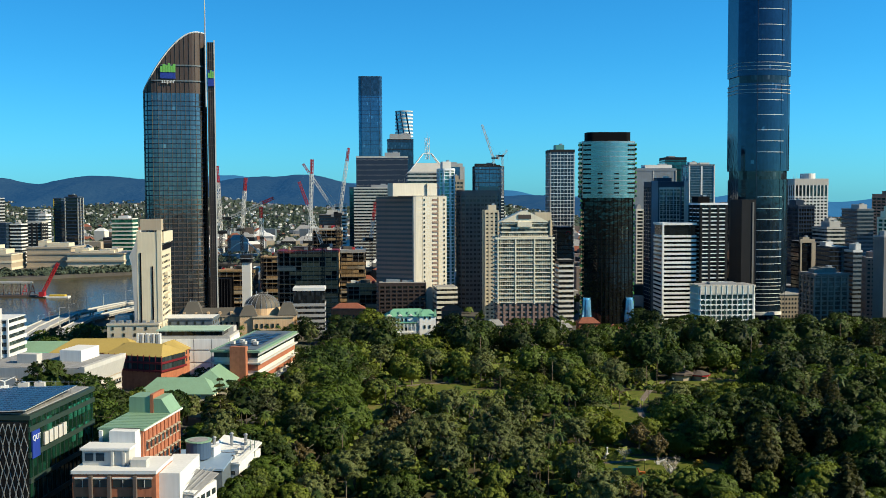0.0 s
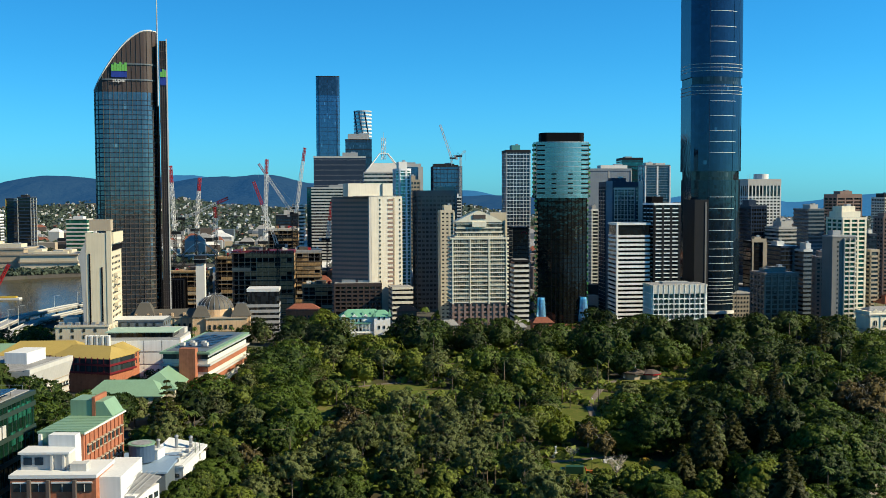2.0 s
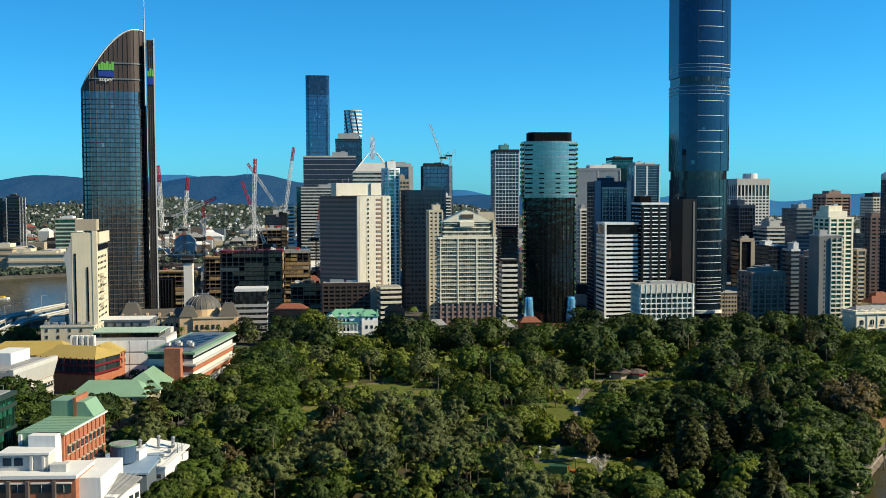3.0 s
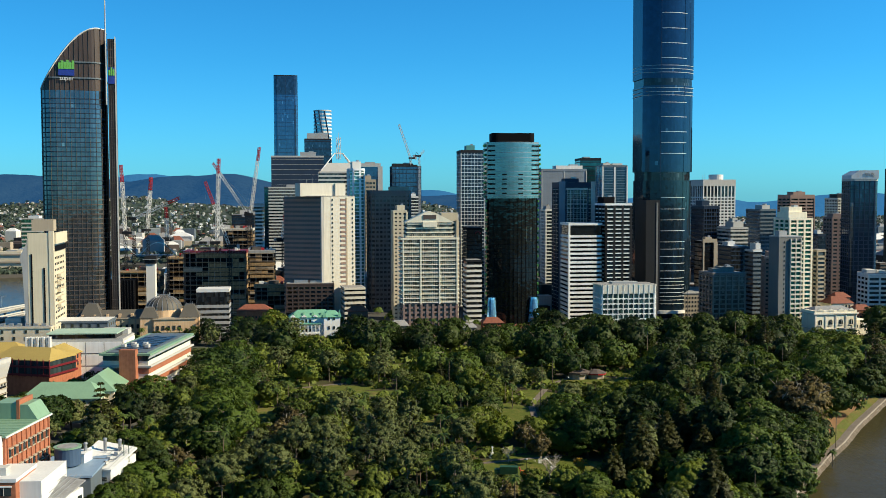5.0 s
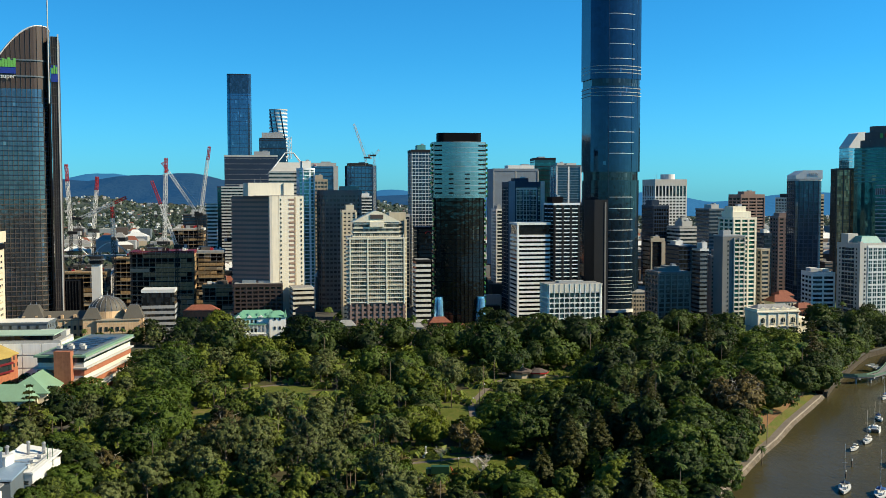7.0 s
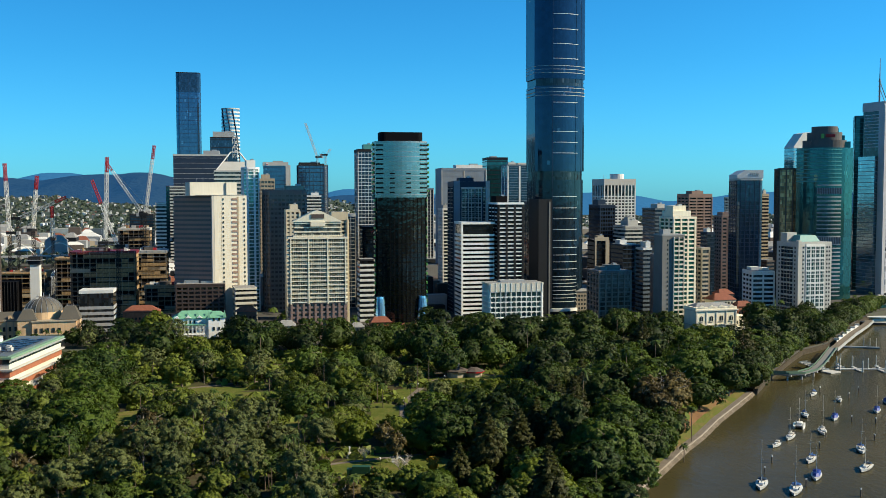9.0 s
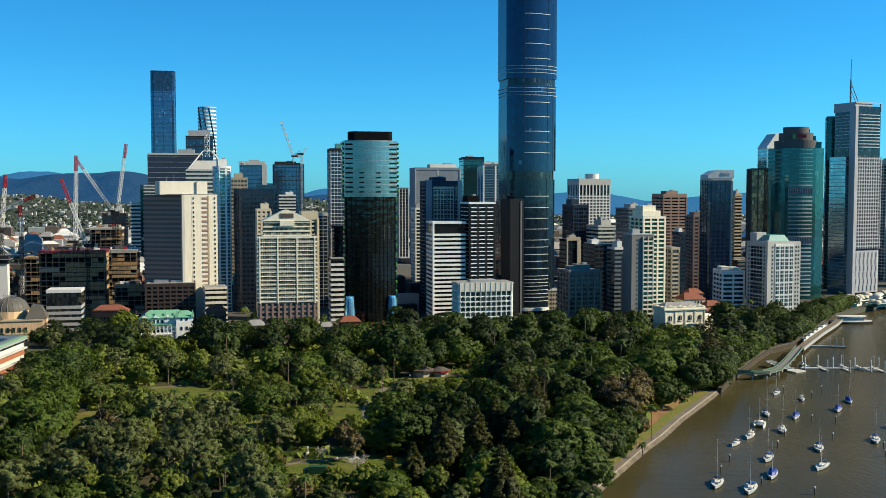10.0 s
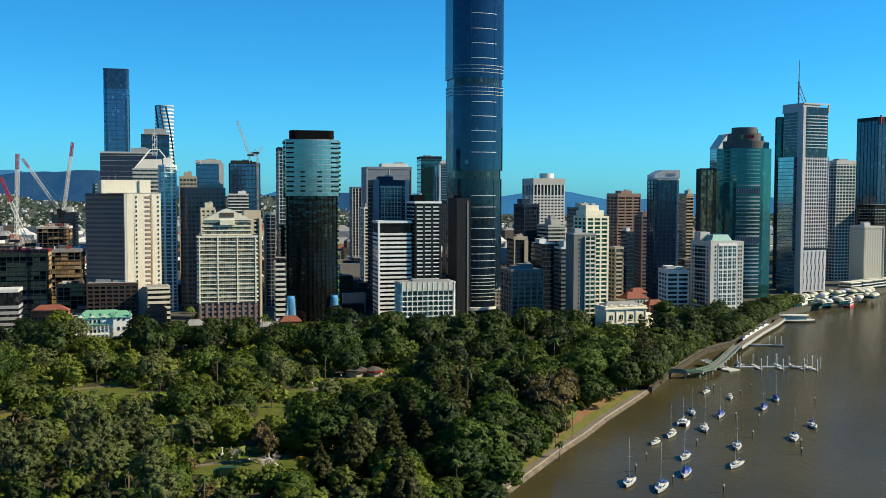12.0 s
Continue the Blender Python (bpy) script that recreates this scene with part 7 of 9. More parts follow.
part("overhang", mesh_from("overhang", [(26, -21, 13), (28.5, -21, 21), (28.5, 21, 21), (26, 21, 13), (26, -21, 23), (28.5, -21, 23), (28.5, 21, 23), (26, 21, 23)], [(0, 1, 2, 3), (1, 5, 6, 2), (4, 7, 6, 5), (0, 4, 5, 1), (3, 2, 6, 7)], PALE), wl)
for k in range(3):
    part("window_strip", box(0.4, 40, 1.3, G_DARK), wl, (26.15, 0, 1.4 + 3.4 * k))
for k in range(5):
    part("ledge", box(0.5, 42, 0.4, TAN), wl, (26.2, 0, 3 + 2.6 * k))
for k in range(14):
    part("window", box(0.3, 1.2, 1.2, G_WIN), wl, (26.3, -19 + 2.9 * k, 9.8))
part("long_wing", box(70, 16, 17, PALE), wl, (-40, -14, 0))
part("wing_roof", box(69, 15, 0.3, ROOFGREY), wl, (-40, -14, 17))
wb = thing("white_library", "white panelled library block with a green upper storey", "building", -148.2, 562, 4, 1)
part("main", box(40, 26, 24.0, PALE), wb)
for lv in range(3):
    for k in range(4):
        part("panel", box(9.3, 0.35, 5.9, BRIGHT), wb, (-14.6 + 9.8 * k, -13.1, 3.2 + 6.8 * lv))
    for k in range(3):
        part("side_panel", box(0.35, 7.8, 5.9, BRIGHT), wb, (20.1, -8.4 + 8.4 * k, 3.2 + 6.8 * lv))
part("roof", box(39, 25, 0.3, ROOFGREY), wb, (0, 0, 24))
part("upper_glazing", box(35, 18, 2.6, G_DARK), wb, (-2, -2, 24.2))
part("upper_roof", box(37.5, 21, 0.6, wall("pale_mint_deck", (0.40, 0.55, 0.43), rough=0.6)), wb, (-2, -2, 26.8))
part("plant_screen", box(15, 8, 3.0, PALE), wb, (11, 8.5, 24.2))
for k in range(4):
    part("roof_unit", box(2.6, 2.2, 1.6, STEEL), wb, (-14 + 6.2 * k, 10.4, 24.3))
bb = hall("concrete_block", "long beige concrete block with a flat cluttered roof", -193, 594, 2, 30, 22, 26, 0, CREAM, ROOFGREY, 2, 6.5, flat=True)
part("upper_block", box(13, 12, 6, PALE), bb, (5, 2, 26.6))
part("upper_block", box(9, 10, 4, PALE), bb, (-9, 4, 26.6))
for k in range(6):
    part("roof_unit", box(2.4, 2.4, 1.6, STEEL), bb, (-12.5 + 4.6 * k, -7.5, 26.8))
hall("grey_block", "grey flat-roofed block behind the library", -168, 614, 2, 33, 20, 26.5, 0, STEELBLUE, ROOFWHITE, 2, 5.0, flat=True)
sb = thing("solar_hall", "long white hall with green eaves and rooftop solar panels", "building", -108.5, 527, 4, -5.3)
part("body", box(22, 70, 21.5, WARM), sb)
part("roof", box(25, 73, 1.0, ROOFGREEN), sb, (0, 0, 24.2))
part("roof_deck", box(20, 68, 0.4, STEELBLUE), sb, (0, 0, 25.1))
part("upper_gallery", box(22.4, 70.4, 2.4, G_WIN), sb, (0, 0, 21.6))
for lv in (6.5, 12.5, 18.5):
    part("balcony_slab", box(25.4, 72, 0.8, PALE), sb, (0, 0, lv))
    part("gallery_wall", box(22.6, 70.6, 2.6, BRICK), sb, (0, 0, lv - 3.2))
for k in range(19):
    part("eave_bracket", mesh_from("eave_bracket", [(11.0, -1.2, 22.4), (14.0, 0, 24.2), (11.0, 1.2, 22.4), (11.0, 0, 24.2)], [(0, 1, 2), (0, 3, 1), (1, 3, 2), (0, 2, 3)], ROOFWHITE), sb, (0, -34 + 3.8 * k, 0))
part("brick_stair", box(8, 4, 27.4, BRICK), sb, (2.2, -37.2, 0))
for i in range(4):
    for j in range(9):
        part("solar_panel", box(3.6, 3.4, 0.1, SOLAR), sb, (-6.6 + 4.2 * i, -24 + 5.2 * j + (3 if i % 2 else 0), 25.7))
for k in range(5):
    part("roof_unit", box(2.0, 3.0, 1.7, PALE), sb, (-7 + 3.0 * k, -18 + 6 * (k % 2), 25.5))
cp = thing("car_park_tower", "white balconied campus block beside the expressway", "building", -252, 528, 4, 2)
part("core", box(30, 22, 37, G_WIN), cp)
for k in range(9):
    part("balcony", box(31.6, 23.6, 1.7, WHITE), cp, (0, 0, 1.5 + 4.0 * k))
part("stair_tower", box(4, 4, 43, PALE), cp, (9, -10, 0))
part("roof", box(31, 23, 0.5, ROOFWHITE), cp, (0, 0, 37))
for k in range(9):
    part("pier", box(1.0, 1.0, 37, WHITE), cp, (-15.4 + 3.85 * k, -11.9, 0))
hall("red_roof_shed", "low shed with a bright red roof", -222, 562, 2, 14, 10, 12, 2.0, PALE, REDP, 1)
hall("mint_roof_hall", "hall with a pale mint roof", -232, 545, 2, 20, 14, 12, 4.0, WHITE, ROOFMINT, 1)
hall("small_house", "small grey-roofed house among campus trees", -122, 372, 10, 11, 8, 6, 2.6, CREAM, ROOFGREY, 1)
hall("small_house", "small pale-roofed house among campus trees", -132, 380, 10, 9, 8, 6, 2.6, CREAM, PALE, 1)
for k, (bx, by, bw) in enumerate(((-126, 622, 8), (-182, 610, 10), (-215, 625, 9))):
    hall("site_hut", "small flat-roofed grey service hut", bx, by, 5, bw, 6, 7, 0, PALE, ROOFWHITE, 1, flat=True)
for bx, by, k in ((-118, 396, 0.7), (-150, 400, 1.3), (-140, 396, 1.2), (-172, 398, 1.4), (-162, 392, 1.3), (-186, 404, 1.3), (-196, 396, 1.2), (-128, 410, 0.8), (-92, 470, 0.7), (-140, 464, 0.7), (-126, 470, 0.6), (-152, 470, 0.6), (-190, 470, 0.8), (-100, 280, 0.55), (-112, 276, 0.6), (-124, 272, 0.6), (-60, 300, 0.6), (-54, 290, 0.7), (-48, 318, 0.8), (-52, 335, 0.8),
                   (-180, 395, 0.8), (-200, 410, 0.9), (-108, 368, 0.8), (-98, 376, 0.9), (-70, 575, 0.9), (-80, 590, 0.9), (-74, 606, 0.8), (-100, 605, 0.7), (-110, 612, 0.6), (-150, 622, 0.6), (-170, 628, 0.6), (-95, 628, 0.9), (-84, 640, 0.8), (-60, 655, 0.9), (-70, 662, 0.8), (-82, 672, 0.7), (-48, 664, 1.0), (-225, 560, 0.7), (-250, 610, 0.8), (-262, 640, 0.9), (-280, 660, 1.0), (-240, 650, 0.9), (-205, 640, 0.8),
                   (-82, 700, 0.9), (-70, 715, 0.9), (-60, 728, 0.8)):
    put_tree(rg0.choice(["mid", "mid", "fig", "gum"]) if by > 300 else rg0.choice(["mid", "gum"]), bx, by, k, 0.8)
for bx, by, k in ((-222, 600, 1.0), (-232, 610, 1.1), (-242, 622, 1.0), (-226, 630, 1.0), (-250, 600, 1.0), (-216, 645, 0.9), (-260, 618, 1.0), (-238, 640, 1.1), (-252, 660, 1.0), (-150, 430, 0.9), (-142, 436, 1.0), (-158, 426, 1.1), (-168, 436, 1.0), (-176, 430, 1.2), (-148, 446, 0.8), (-136, 440, 0.8), (-122, 440, 0.9), (-112, 446, 0.8), (-128, 428, 1.0), (-196, 440, 1.1), (-186, 448, 1.0), (-104, 424, 1.1), (-96, 436, 1.0), (-100, 452, 0.9), (-180, 452, 1.3), (-188, 450, 1.3), (-197, 455, 1.4), (-172, 455, 1.1), (-206, 452, 1.3), (-68, 322, 0.85), (-66, 334, 0.9), (-66, 346, 1.0), (-72, 314, 0.6), (-70, 352, 1.0), (-88, 356, 1.0), (-104, 476, 0.9), (-110, 470, 0.8), (-98, 484, 0.9), (-150, 500, 0.6), (-140, 502, 0.7), (-132, 506, 0.7)):
    put_tree(rg0.choice(["dark", "mid", "fig"]), bx, by, k * 1.05, 0.8)
for bx, by, k in ((-84, 497, 0.8), (-81, 511, 0.9), (-79, 525, 1.0), (-78, 539, 1.05), (-77, 553, 1.1), (-79, 567, 1.0), (-70, 518, 1.0), (-68, 534, 1.1), (-67, 549, 1.1), (-69, 563, 1.1)):
    plant("mid" if k < 0.95 else "fig", bx, by, k * 1.12, rng=rg0)
for bx, by, k in ((-193, 692, 0.8), (-181, 688, 0.7), (-172, 690, 0.75), (-141, 684, 0.7), (-118, 688, 0.85), (-110, 696, 0.9), (-104, 684, 1.0)):
    plant("dark", bx, by, k, rng=rg0)
for bx, by in ((-186, 682), (-163, 682), (-150, 680), (-133, 680), (-126, 684)):
    plant("palm", bx, by, 0.9, which=0, rng=rg0)
plant("lime", -63, 682, 1.75, which=0, rng=rg0)
plant("dark", -78, 676, 1.2, which=0, rng=rg0)
plant("dark", -86, 682, 1.1, which=1, rng=rg0)
put_tree("norfolk", -97, 398, 1.22, 1.1, 0)
for px_, py_ in ((-88, 396), (-92, 410), (-84, 420), (-80, 404), (-110, 616), (-86, 625), (-120, 600), (-140, 628), (-96, 555)):
    put_tree("palm", px_, py_, 0.9, 0.3)

# riverside expressway
for off, z, w in ((0, 12.0, 9.0), (-14, 9.0, 9.0), (12, 8.5, 8.0)):
    pts_ = [(-284 + off, 640), (-300 + off, 715), (-310 + off, 790), (-298 + off, 860), (-270 + off, 950)]
    deck = strip(pts_, -w / 2, w / 2, z - 1.4, z, GREY, "elevated_road")
    tagged(deck, "grey concrete deck of an elevated riverside expressway", "road", kind="structure")
    for side in (-w / 2, w / 2 - 0.4):
        tagged(strip(pts_, side, side + 0.4, z - 1.6, z + 0.9, PALE, "parapet_wall"), "pale concrete parapet of the expressway", "parapet", kind="structure")
    for k in range(14):
        u = k / 13 * (len(pts_) - 1)
        a_, b_ = Vector(pts_[min(3, int(u))]), Vector(pts_[min(3, int(u)) + 1])
        q_ = a_.lerp(b_, u - min(3, int(u)))
        pr = thing("road_pier", "round concrete pier under the expressway", "pier", q_.x, q_.y, 0, 0, group="expressway piers")
        part("shaft", prism(ellipse(1.8, 1.8, 10), -1, z - 1.4, GREY), pr)
for k in range(9):
    lx, ly = (-294 - 2.2 * min(k, 5), 690 + 24 * k) if k < 6 else (-302 + 9 * (k - 6), 840 + 30 * (k - 6))
    lp = thing("street_lamp", "tall grey expressway lamp post with a long arm", "street lamp", lx, ly, 4, 0, group="expressway lamps")
    part("post", rods("post", [((0, 0, 0), (0, 0, 19), 0.22, 0.14)], PALE, 6), lp)
    part("arm", rods("arm", [((0, 0, 19), (3.4, 0, 19.4), 0.12, 0.1)], PALE, 5), lp)
    part("lantern", box(1.4, 0.5, 0.25, PALE), lp, (4.0, 0, 19.3))


# ---- the gardens ----
MARKED = []
MARKED += [("fig", *q) for q in [(56, 599, 1.5), (38, 552, 1.2), (106, 581, 1.7), (89, 629, 1.4), (114, 550, 1.2), (55, 549, 1.1), (12, 652, 1.2), (-10, 668, 1.1), (-22, 570, 1.0), (90, 419, 1.0), (99, 412, 1.0), (85, 386, 0.9), (93, 384, 0.9), (27, 366, 0.6), (113, 602, 1.4), (156, 686, 1.3)]]
MARKED += [("fig", *q) for q in [(145, 575, 1.2), (171, 561, 1.2), (202, 578, 1.2), (199, 625, 1.1), (178, 505, 0.9), (101, 397, 0.8), (167, 408, 1.1), (168, 388, 1.1), (168, 365, 1.0), (158, 375, 0.9), (145, 348, 1.1), (149, 333, 1.1), (137, 331, 1.0), (136, 342, 0.8), (142, 314, 0.8), (254, 619, 1.1)]]
MARKED += [("fig", *q) for q in [(270, 629, 1.1), (214, 529, 1.0), (243, 525, 1.1), (262, 561, 1.1), (223, 510, 1.0), (224, 456, 1.0), (224, 611, 1.0), (259, 687, 1.1), (-76, 508, 1.1), (-64, 491, 1.1), (-60, 430, 1.1), (-48, 412, 1.0), (-52, 381, 1.0), (-56, 476, 1.0), (-62, 455, 1.0)]]
MARKED += [("mid", *q) for q in [(-1, 552, 1.0), (-8, 553, 0.9), (78, 516, 1.0), (113, 455, 1.0), (43, 375, 0.7), (18, 374, 0.8), (64, 327, 0.8), (74, 325, 0.8), (122, 455, 1.0), (168, 497, 1.0), (178, 460, 0.9), (-15, 561, 1.1), (1, 540, 1.0), (10, 539, 1.0), (-34, 543, 1.0), (-27, 533, 0.9)]]
MARKED += [("lime", *q) for q in [(43, 477, 1.1), (56, 488, 1.2), (34, 472, 1.0), (63, 480, 0.9), (52, 418, 1.1), (59, 398, 0.9), (114, 318, 1.2), (118, 308, 1.1), (108, 307, 0.9)]]
MARKED += [("palm", *q) for q in [(-3, 648, 0.85), (14, 624, 0.85), (24, 572, 0.85), (10, 561, 0.85), (19, 508, 0.85), (66, 605, 0.85), (69, 702, 0.85), (95, 519, 0.85), (87, 470, 0.85), (43, 410, 0.85), (47, 400, 0.85), (41, 406, 0.85), (38, 401, 0.85), (36, 393, 0.85), (22, 408, 0.85), (74, 472, 0.85)]]
MARKED += [("palm", *q) for q in [(72, 486, 0.85), (55, 462, 0.85), (57, 450, 0.85), (-7, 454, 0.85), (-2, 448, 0.85), (5, 430, 0.85), (35, 357, 0.85), (32, 369, 0.85), (51, 344, 0.85), (103, 481, 0.85), (190, 554, 0.8), (200, 572, 0.8), (205, 561, 0.8), (165, 396, 0.8), (132, 346, 0.8), (188, 388, 0.8)]]
MARKED += [("palm", *q) for q in [(199, 401, 0.8), (134, 316, 0.8), (186, 375, 0.8), (252, 712, 0.8)]]
MARKED += [("rust", *q) for q in [(200, 428, 1.35), (206, 440, 1.3), (190, 422, 1.2), (45, 356, 0.6), (73, 374, 0.8), (198, 451, 1.2), (212, 462, 1.2), (193, 415, 1.0), (196, 457, 0.9), (104, 387, 0.8), (-24, 412, 1.0), (-29, 407, 0.8)]]
MARKED += [("bare", *q) for q in [(73, 352, 0.6), (61, 376, 0.4), (-79, 604, 1.0), (-70, 615, 1.0)]]
MARKED += [("gold", *q) for q in [(85, 359, 1.0)]]
MARKED += [("gum", *q) for q in [(13, 346, 1.0), (22, 331, 0.95), (37, 317, 1.0), (7, 372, 0.9), (-17, 356, 1.0), (-4, 424, 1.0), (14, 367, 1.0), (-7, 364, 1.0), (-22, 334, 0.9), (9, 339, 1.0), (-4, 329, 1.0), (-30, 357, 0.9)]]
MARKED += [("shrub", *q) for q in [(55, 338, 1.2)]]
MARKED += [("pine", *q) for q in [(90, 327, 0.85), (127, 376, 0.95), (118, 364, 0.9), (102, 339, 0.95), (146, 417, 1.0), (150, 406, 1.0), (129, 354, 0.8), (147, 434, 0.9)]]
MARKED += [("norfolk", *q) for q in [(-60, 679, 0.9), (43, 544, 0.6)]]
rg = random.Random(5)
MIX = ["mid"] * 8 + ["fig"] * 2 + ["dark"] * 2 + ["gum"] * 3 + ["lime"] * 3 + ["palm"] * 6 + ["rust"] * 2 + ["shrub"] * 4
EYE_AT = Vector((34, -2, 105))


def room(x, y):
    """How high a tree may grow here without hiding a lawn."""
    best = 99.0
    for a, b, rx, ry in GLADES:
        if y < b:
            u = (y - EYE_AT.y) / (b - EYE_AT.y)
            if abs(EYE_AT.x + (a - EYE_AT.x) * u - x) < rx * 0.75:
                best = min(best, EYE_AT.z + (4 - EYE_AT.z) * u - 5)
    for a, b, half, z in ((313, 668, 24, 9), (-36, 676, 20, 11), (124, 541, 10, 5), (59, 355, 8, 4.4)):
        if b - 130 < y < b:
            u = (y - EYE_AT.y) / (b - EYE_AT.y)
            if abs(EYE_AT.x + 12 * (a > 0) + (a - EYE_AT.x - 12 * (a > 0)) * u - x) < half:
                best = min(best, EYE_AT.z + (z - EYE_AT.z) * u - 3)
    return best


TALL = {"mid": 14, "fig": 16, "gum": 21, "lime": 12, "palm": 15, "rust": 14, "pine": 25, "shrub": 5, "dark": 16, "bare": 13, "gold": 6, "norfolk": 24}
for kind, gx, gy, gk in MARKED:
    if gy > 560 or abs(gx - 56) < 9 and 318 < gy < 356:
        gk = min(gk, max(0.3, room(gx, gy) / TALL[kind]))
    put_tree(kind, gx, gy, gk, {"fig": 1.2, "palm": 0.3, "gold": 0.5}.get(kind, 0.85) * max(1.0, gk))
for _ in range(9000):
    gy = 258 + 400 * rg.random() ** 1.1
    gx = rg.uniform(-92, 345)
    if gx > bank_x(gy) - (10 if gy < 520 else 6) or any(((gx - a) / (rx + 4)) ** 2 + ((gy - b) / (ry + 4)) ** 2 < 1 for a, b, rx, ry in GLADES):
        continue
    if gx < -54 and gy < 345 or gx < -86 and gy > 420:
        continue
    if 180 < gx < 232 and 405 < gy < 470 or not clear_of(gx, gy, 12.6):
        continue
    kind = rg.choice(MIX)
    if gy > 590 or gx > 112 and (kind in ("gum", "rust", "lime", "mid") or rg.random() < 0.3):
        kind = rg.choice(["fig", "dark", "dark", "dark", "dark", "palm", "pine", "pine"] if gy < 590 else ["dark", "dark", "dark", "dark", "palm"])
    gk = rg.uniform(0.9, 1.3) * (1.25 if gy > 590 and kind != "palm" else 0.72 if gx < 112 and gy < 570 else 1.0)
    free = room(gx, gy)
    if free < TALL[kind] * gk:
        kind = "shrub" if free < 6 else rg.choice(["mid", "lime"])
        gk = max(0.45, min(gk, free / TALL[kind]))
    put_tree(kind, gx, gy, gk, {"fig": 1.2, "palm": 0.55, "shrub": 0.6}.get(kind, 0.95) * max(0.7, gk))

# palms and low shrubs between the larger trees
fill = random.Random(8)
low_count = 0
while low_count < 100:
    gx, gy = fill.uniform(-60, 118), fill.uniform(300, 580)
    if any(((gx - a) / rx) ** 2 + ((gy - b) / ry) ** 2 < 1 for a, b, rx, ry in GLADES) or gx < -54 and gy < 345:
        continue
    low_count += 1
    kind = fill.choice(["palm", "shrub", "shrub", "palm", "lime", "mid"])
    plant(kind, gx, gy, min(fill.uniform(0.55, 0.95) * {"lime": 0.5, "mid": 0.5}.get(kind, 1.0), max(0.25, room(gx, gy) / TALL[kind])), rng=fill)

# things on the lawns
ks = thing("garden_kiosk", "octagonal garden cafe with dark roofs and a red fascia", "kiosk", 124, 548, 3.4, 0)
for kx, kr, kh in ((-4.5, 6.5, 4.2), (5.5, 5.5, 3.6)):
    part("hall", prism(ellipse(kr * 1.6, kr * 1.4, 8), 0, kh, TAN), ks, (kx, 0, 0))
    part("fascia", prism(ellipse(kr * 2.1, kr * 1.9, 8), kh - 0.3, kh + 0.5, BROWN if kx < 0 else REDP), ks, (kx, 0, 0))
    part("roof", prism(ellipse(kr * 2.2, kr * 2.0, 8), kh + 0.5, kh + 2.2, BROWN, "roof", 0.3), ks, (kx, 0, 0))
part("lantern", prism(ellipse(3.2, 3.0, 8), 6.6, 8.2, WARM), ks, (-4.5, 0, 0))
part("lantern_roof", prism(ellipse(4.2, 4.0, 8), 8.2, 9.6, BROWN, "lantern_roof", 0.1), ks, (-4.5, 0, 0))
st = thing("stone_monument", "pale stone monument with a column on steps", "monument", 55.5, 383, 4.2, 15)
part("steps", box(3.6, 3.6, 1.0, WARM), st)
part("plinth", box(2.0, 2.0, 2.2, WARM), st, (0, 0, 1.0))
part("column", prism(ellipse(0.9, 0.9, 10), 3.2, 6.4, ROOFWHITE, "column", 0.75), st)
part("capital", box(1.1, 1.1, 0.5, ROOFWHITE), st, (0, 0, 6.4))
part("low_wall", box(4.5, 0.8, 0.9, WARM), st, (3.8, 0, 0))
st.scale = (0.62, 0.62, 0.62)
tkr = thing("garden_truck", "dark green garden truck with a high body", "truck", 58.5, 357, 4.3, -8)
part("body", box(6.4, 2.6, 2.7, GARDENGREEN), tkr, (0.4, 0, 0.9))
part("cab", box(1.9, 2.4, 2.0, GARDENGREEN), tkr, (-3.8, 0, 0.7))
for wx in (-3.6, 2.2):
    for wy in (-1.2, 1.2):
        part("wheel", prism(ellipse(1.0, 1.0, 12), -0.15, 0.15, BLACK), tkr, (wx, wy, 0.5)).rotation_euler = (radians(90), 0, 0)
og = thing("wood_chipper", "orange wood chipper behind a garden truck", "machine", 64.2, 357, 4.3, -8)
part("body", box(2.4, 1.5, 1.4, wall("orange_paint", (0.55, 0.16, 0.02), rough=0.5)), og, (0, 0, 0.5))
part("chute", rods("chute", [((-1, 0, 1.8), (-1.6, 0, 3.2), 0.25, 0.2)], REDP, 6), og)
part("drawbar", box(1.8, 0.3, 0.3, DARK), og, (2.0, 0, 0.4))
for wy in (-0.95, 0.95):
    part("wheel", prism(ellipse(0.9, 0.9, 12), -0.12, 0.12, BLACK), og, (0.2, wy, 0.45)).rotation_euler = (radians(90), 0, 0)
bm_ = thing("boom_lift", "white folded boom lift on the lawn", "machine", 76.5, 364, 4.3, 10)
part("base", box(2.6, 2.0, 1.2, ROOFWHITE), bm_)
part("boom", rods("boom", [((0, 0, 1.2), (-3.2, 0, 4.6), 0.3, 0.28), ((-3.2, 0, 4.6), (-5.2, 0, 3.8), 0.25, 0.22)], ROOFWHITE, 6), bm_)
part("basket", box(1.2, 1.0, 1.1, ROOFWHITE), bm_, (-5.6, 0, 3.0))
lamp_spots = [(66, 362), (94, 505), (110, 525), (84, 470), (40, 556), (0, 548)]
for lx, ly in lamp_spots:
    gl = thing("garden_lamp", "slender dark garden lamp post", "lamp post", lx, ly, 4.2, 0, group="garden lamps")
    part("post", rods("post", [((0, 0, 0), (0, 0, 4.6), 0.09, 0.06)], DARK, 6), gl)
    part("globe", prism(ellipse(0.6, 0.6, 8), 4.6, 5.2, ROOFWHITE), gl)


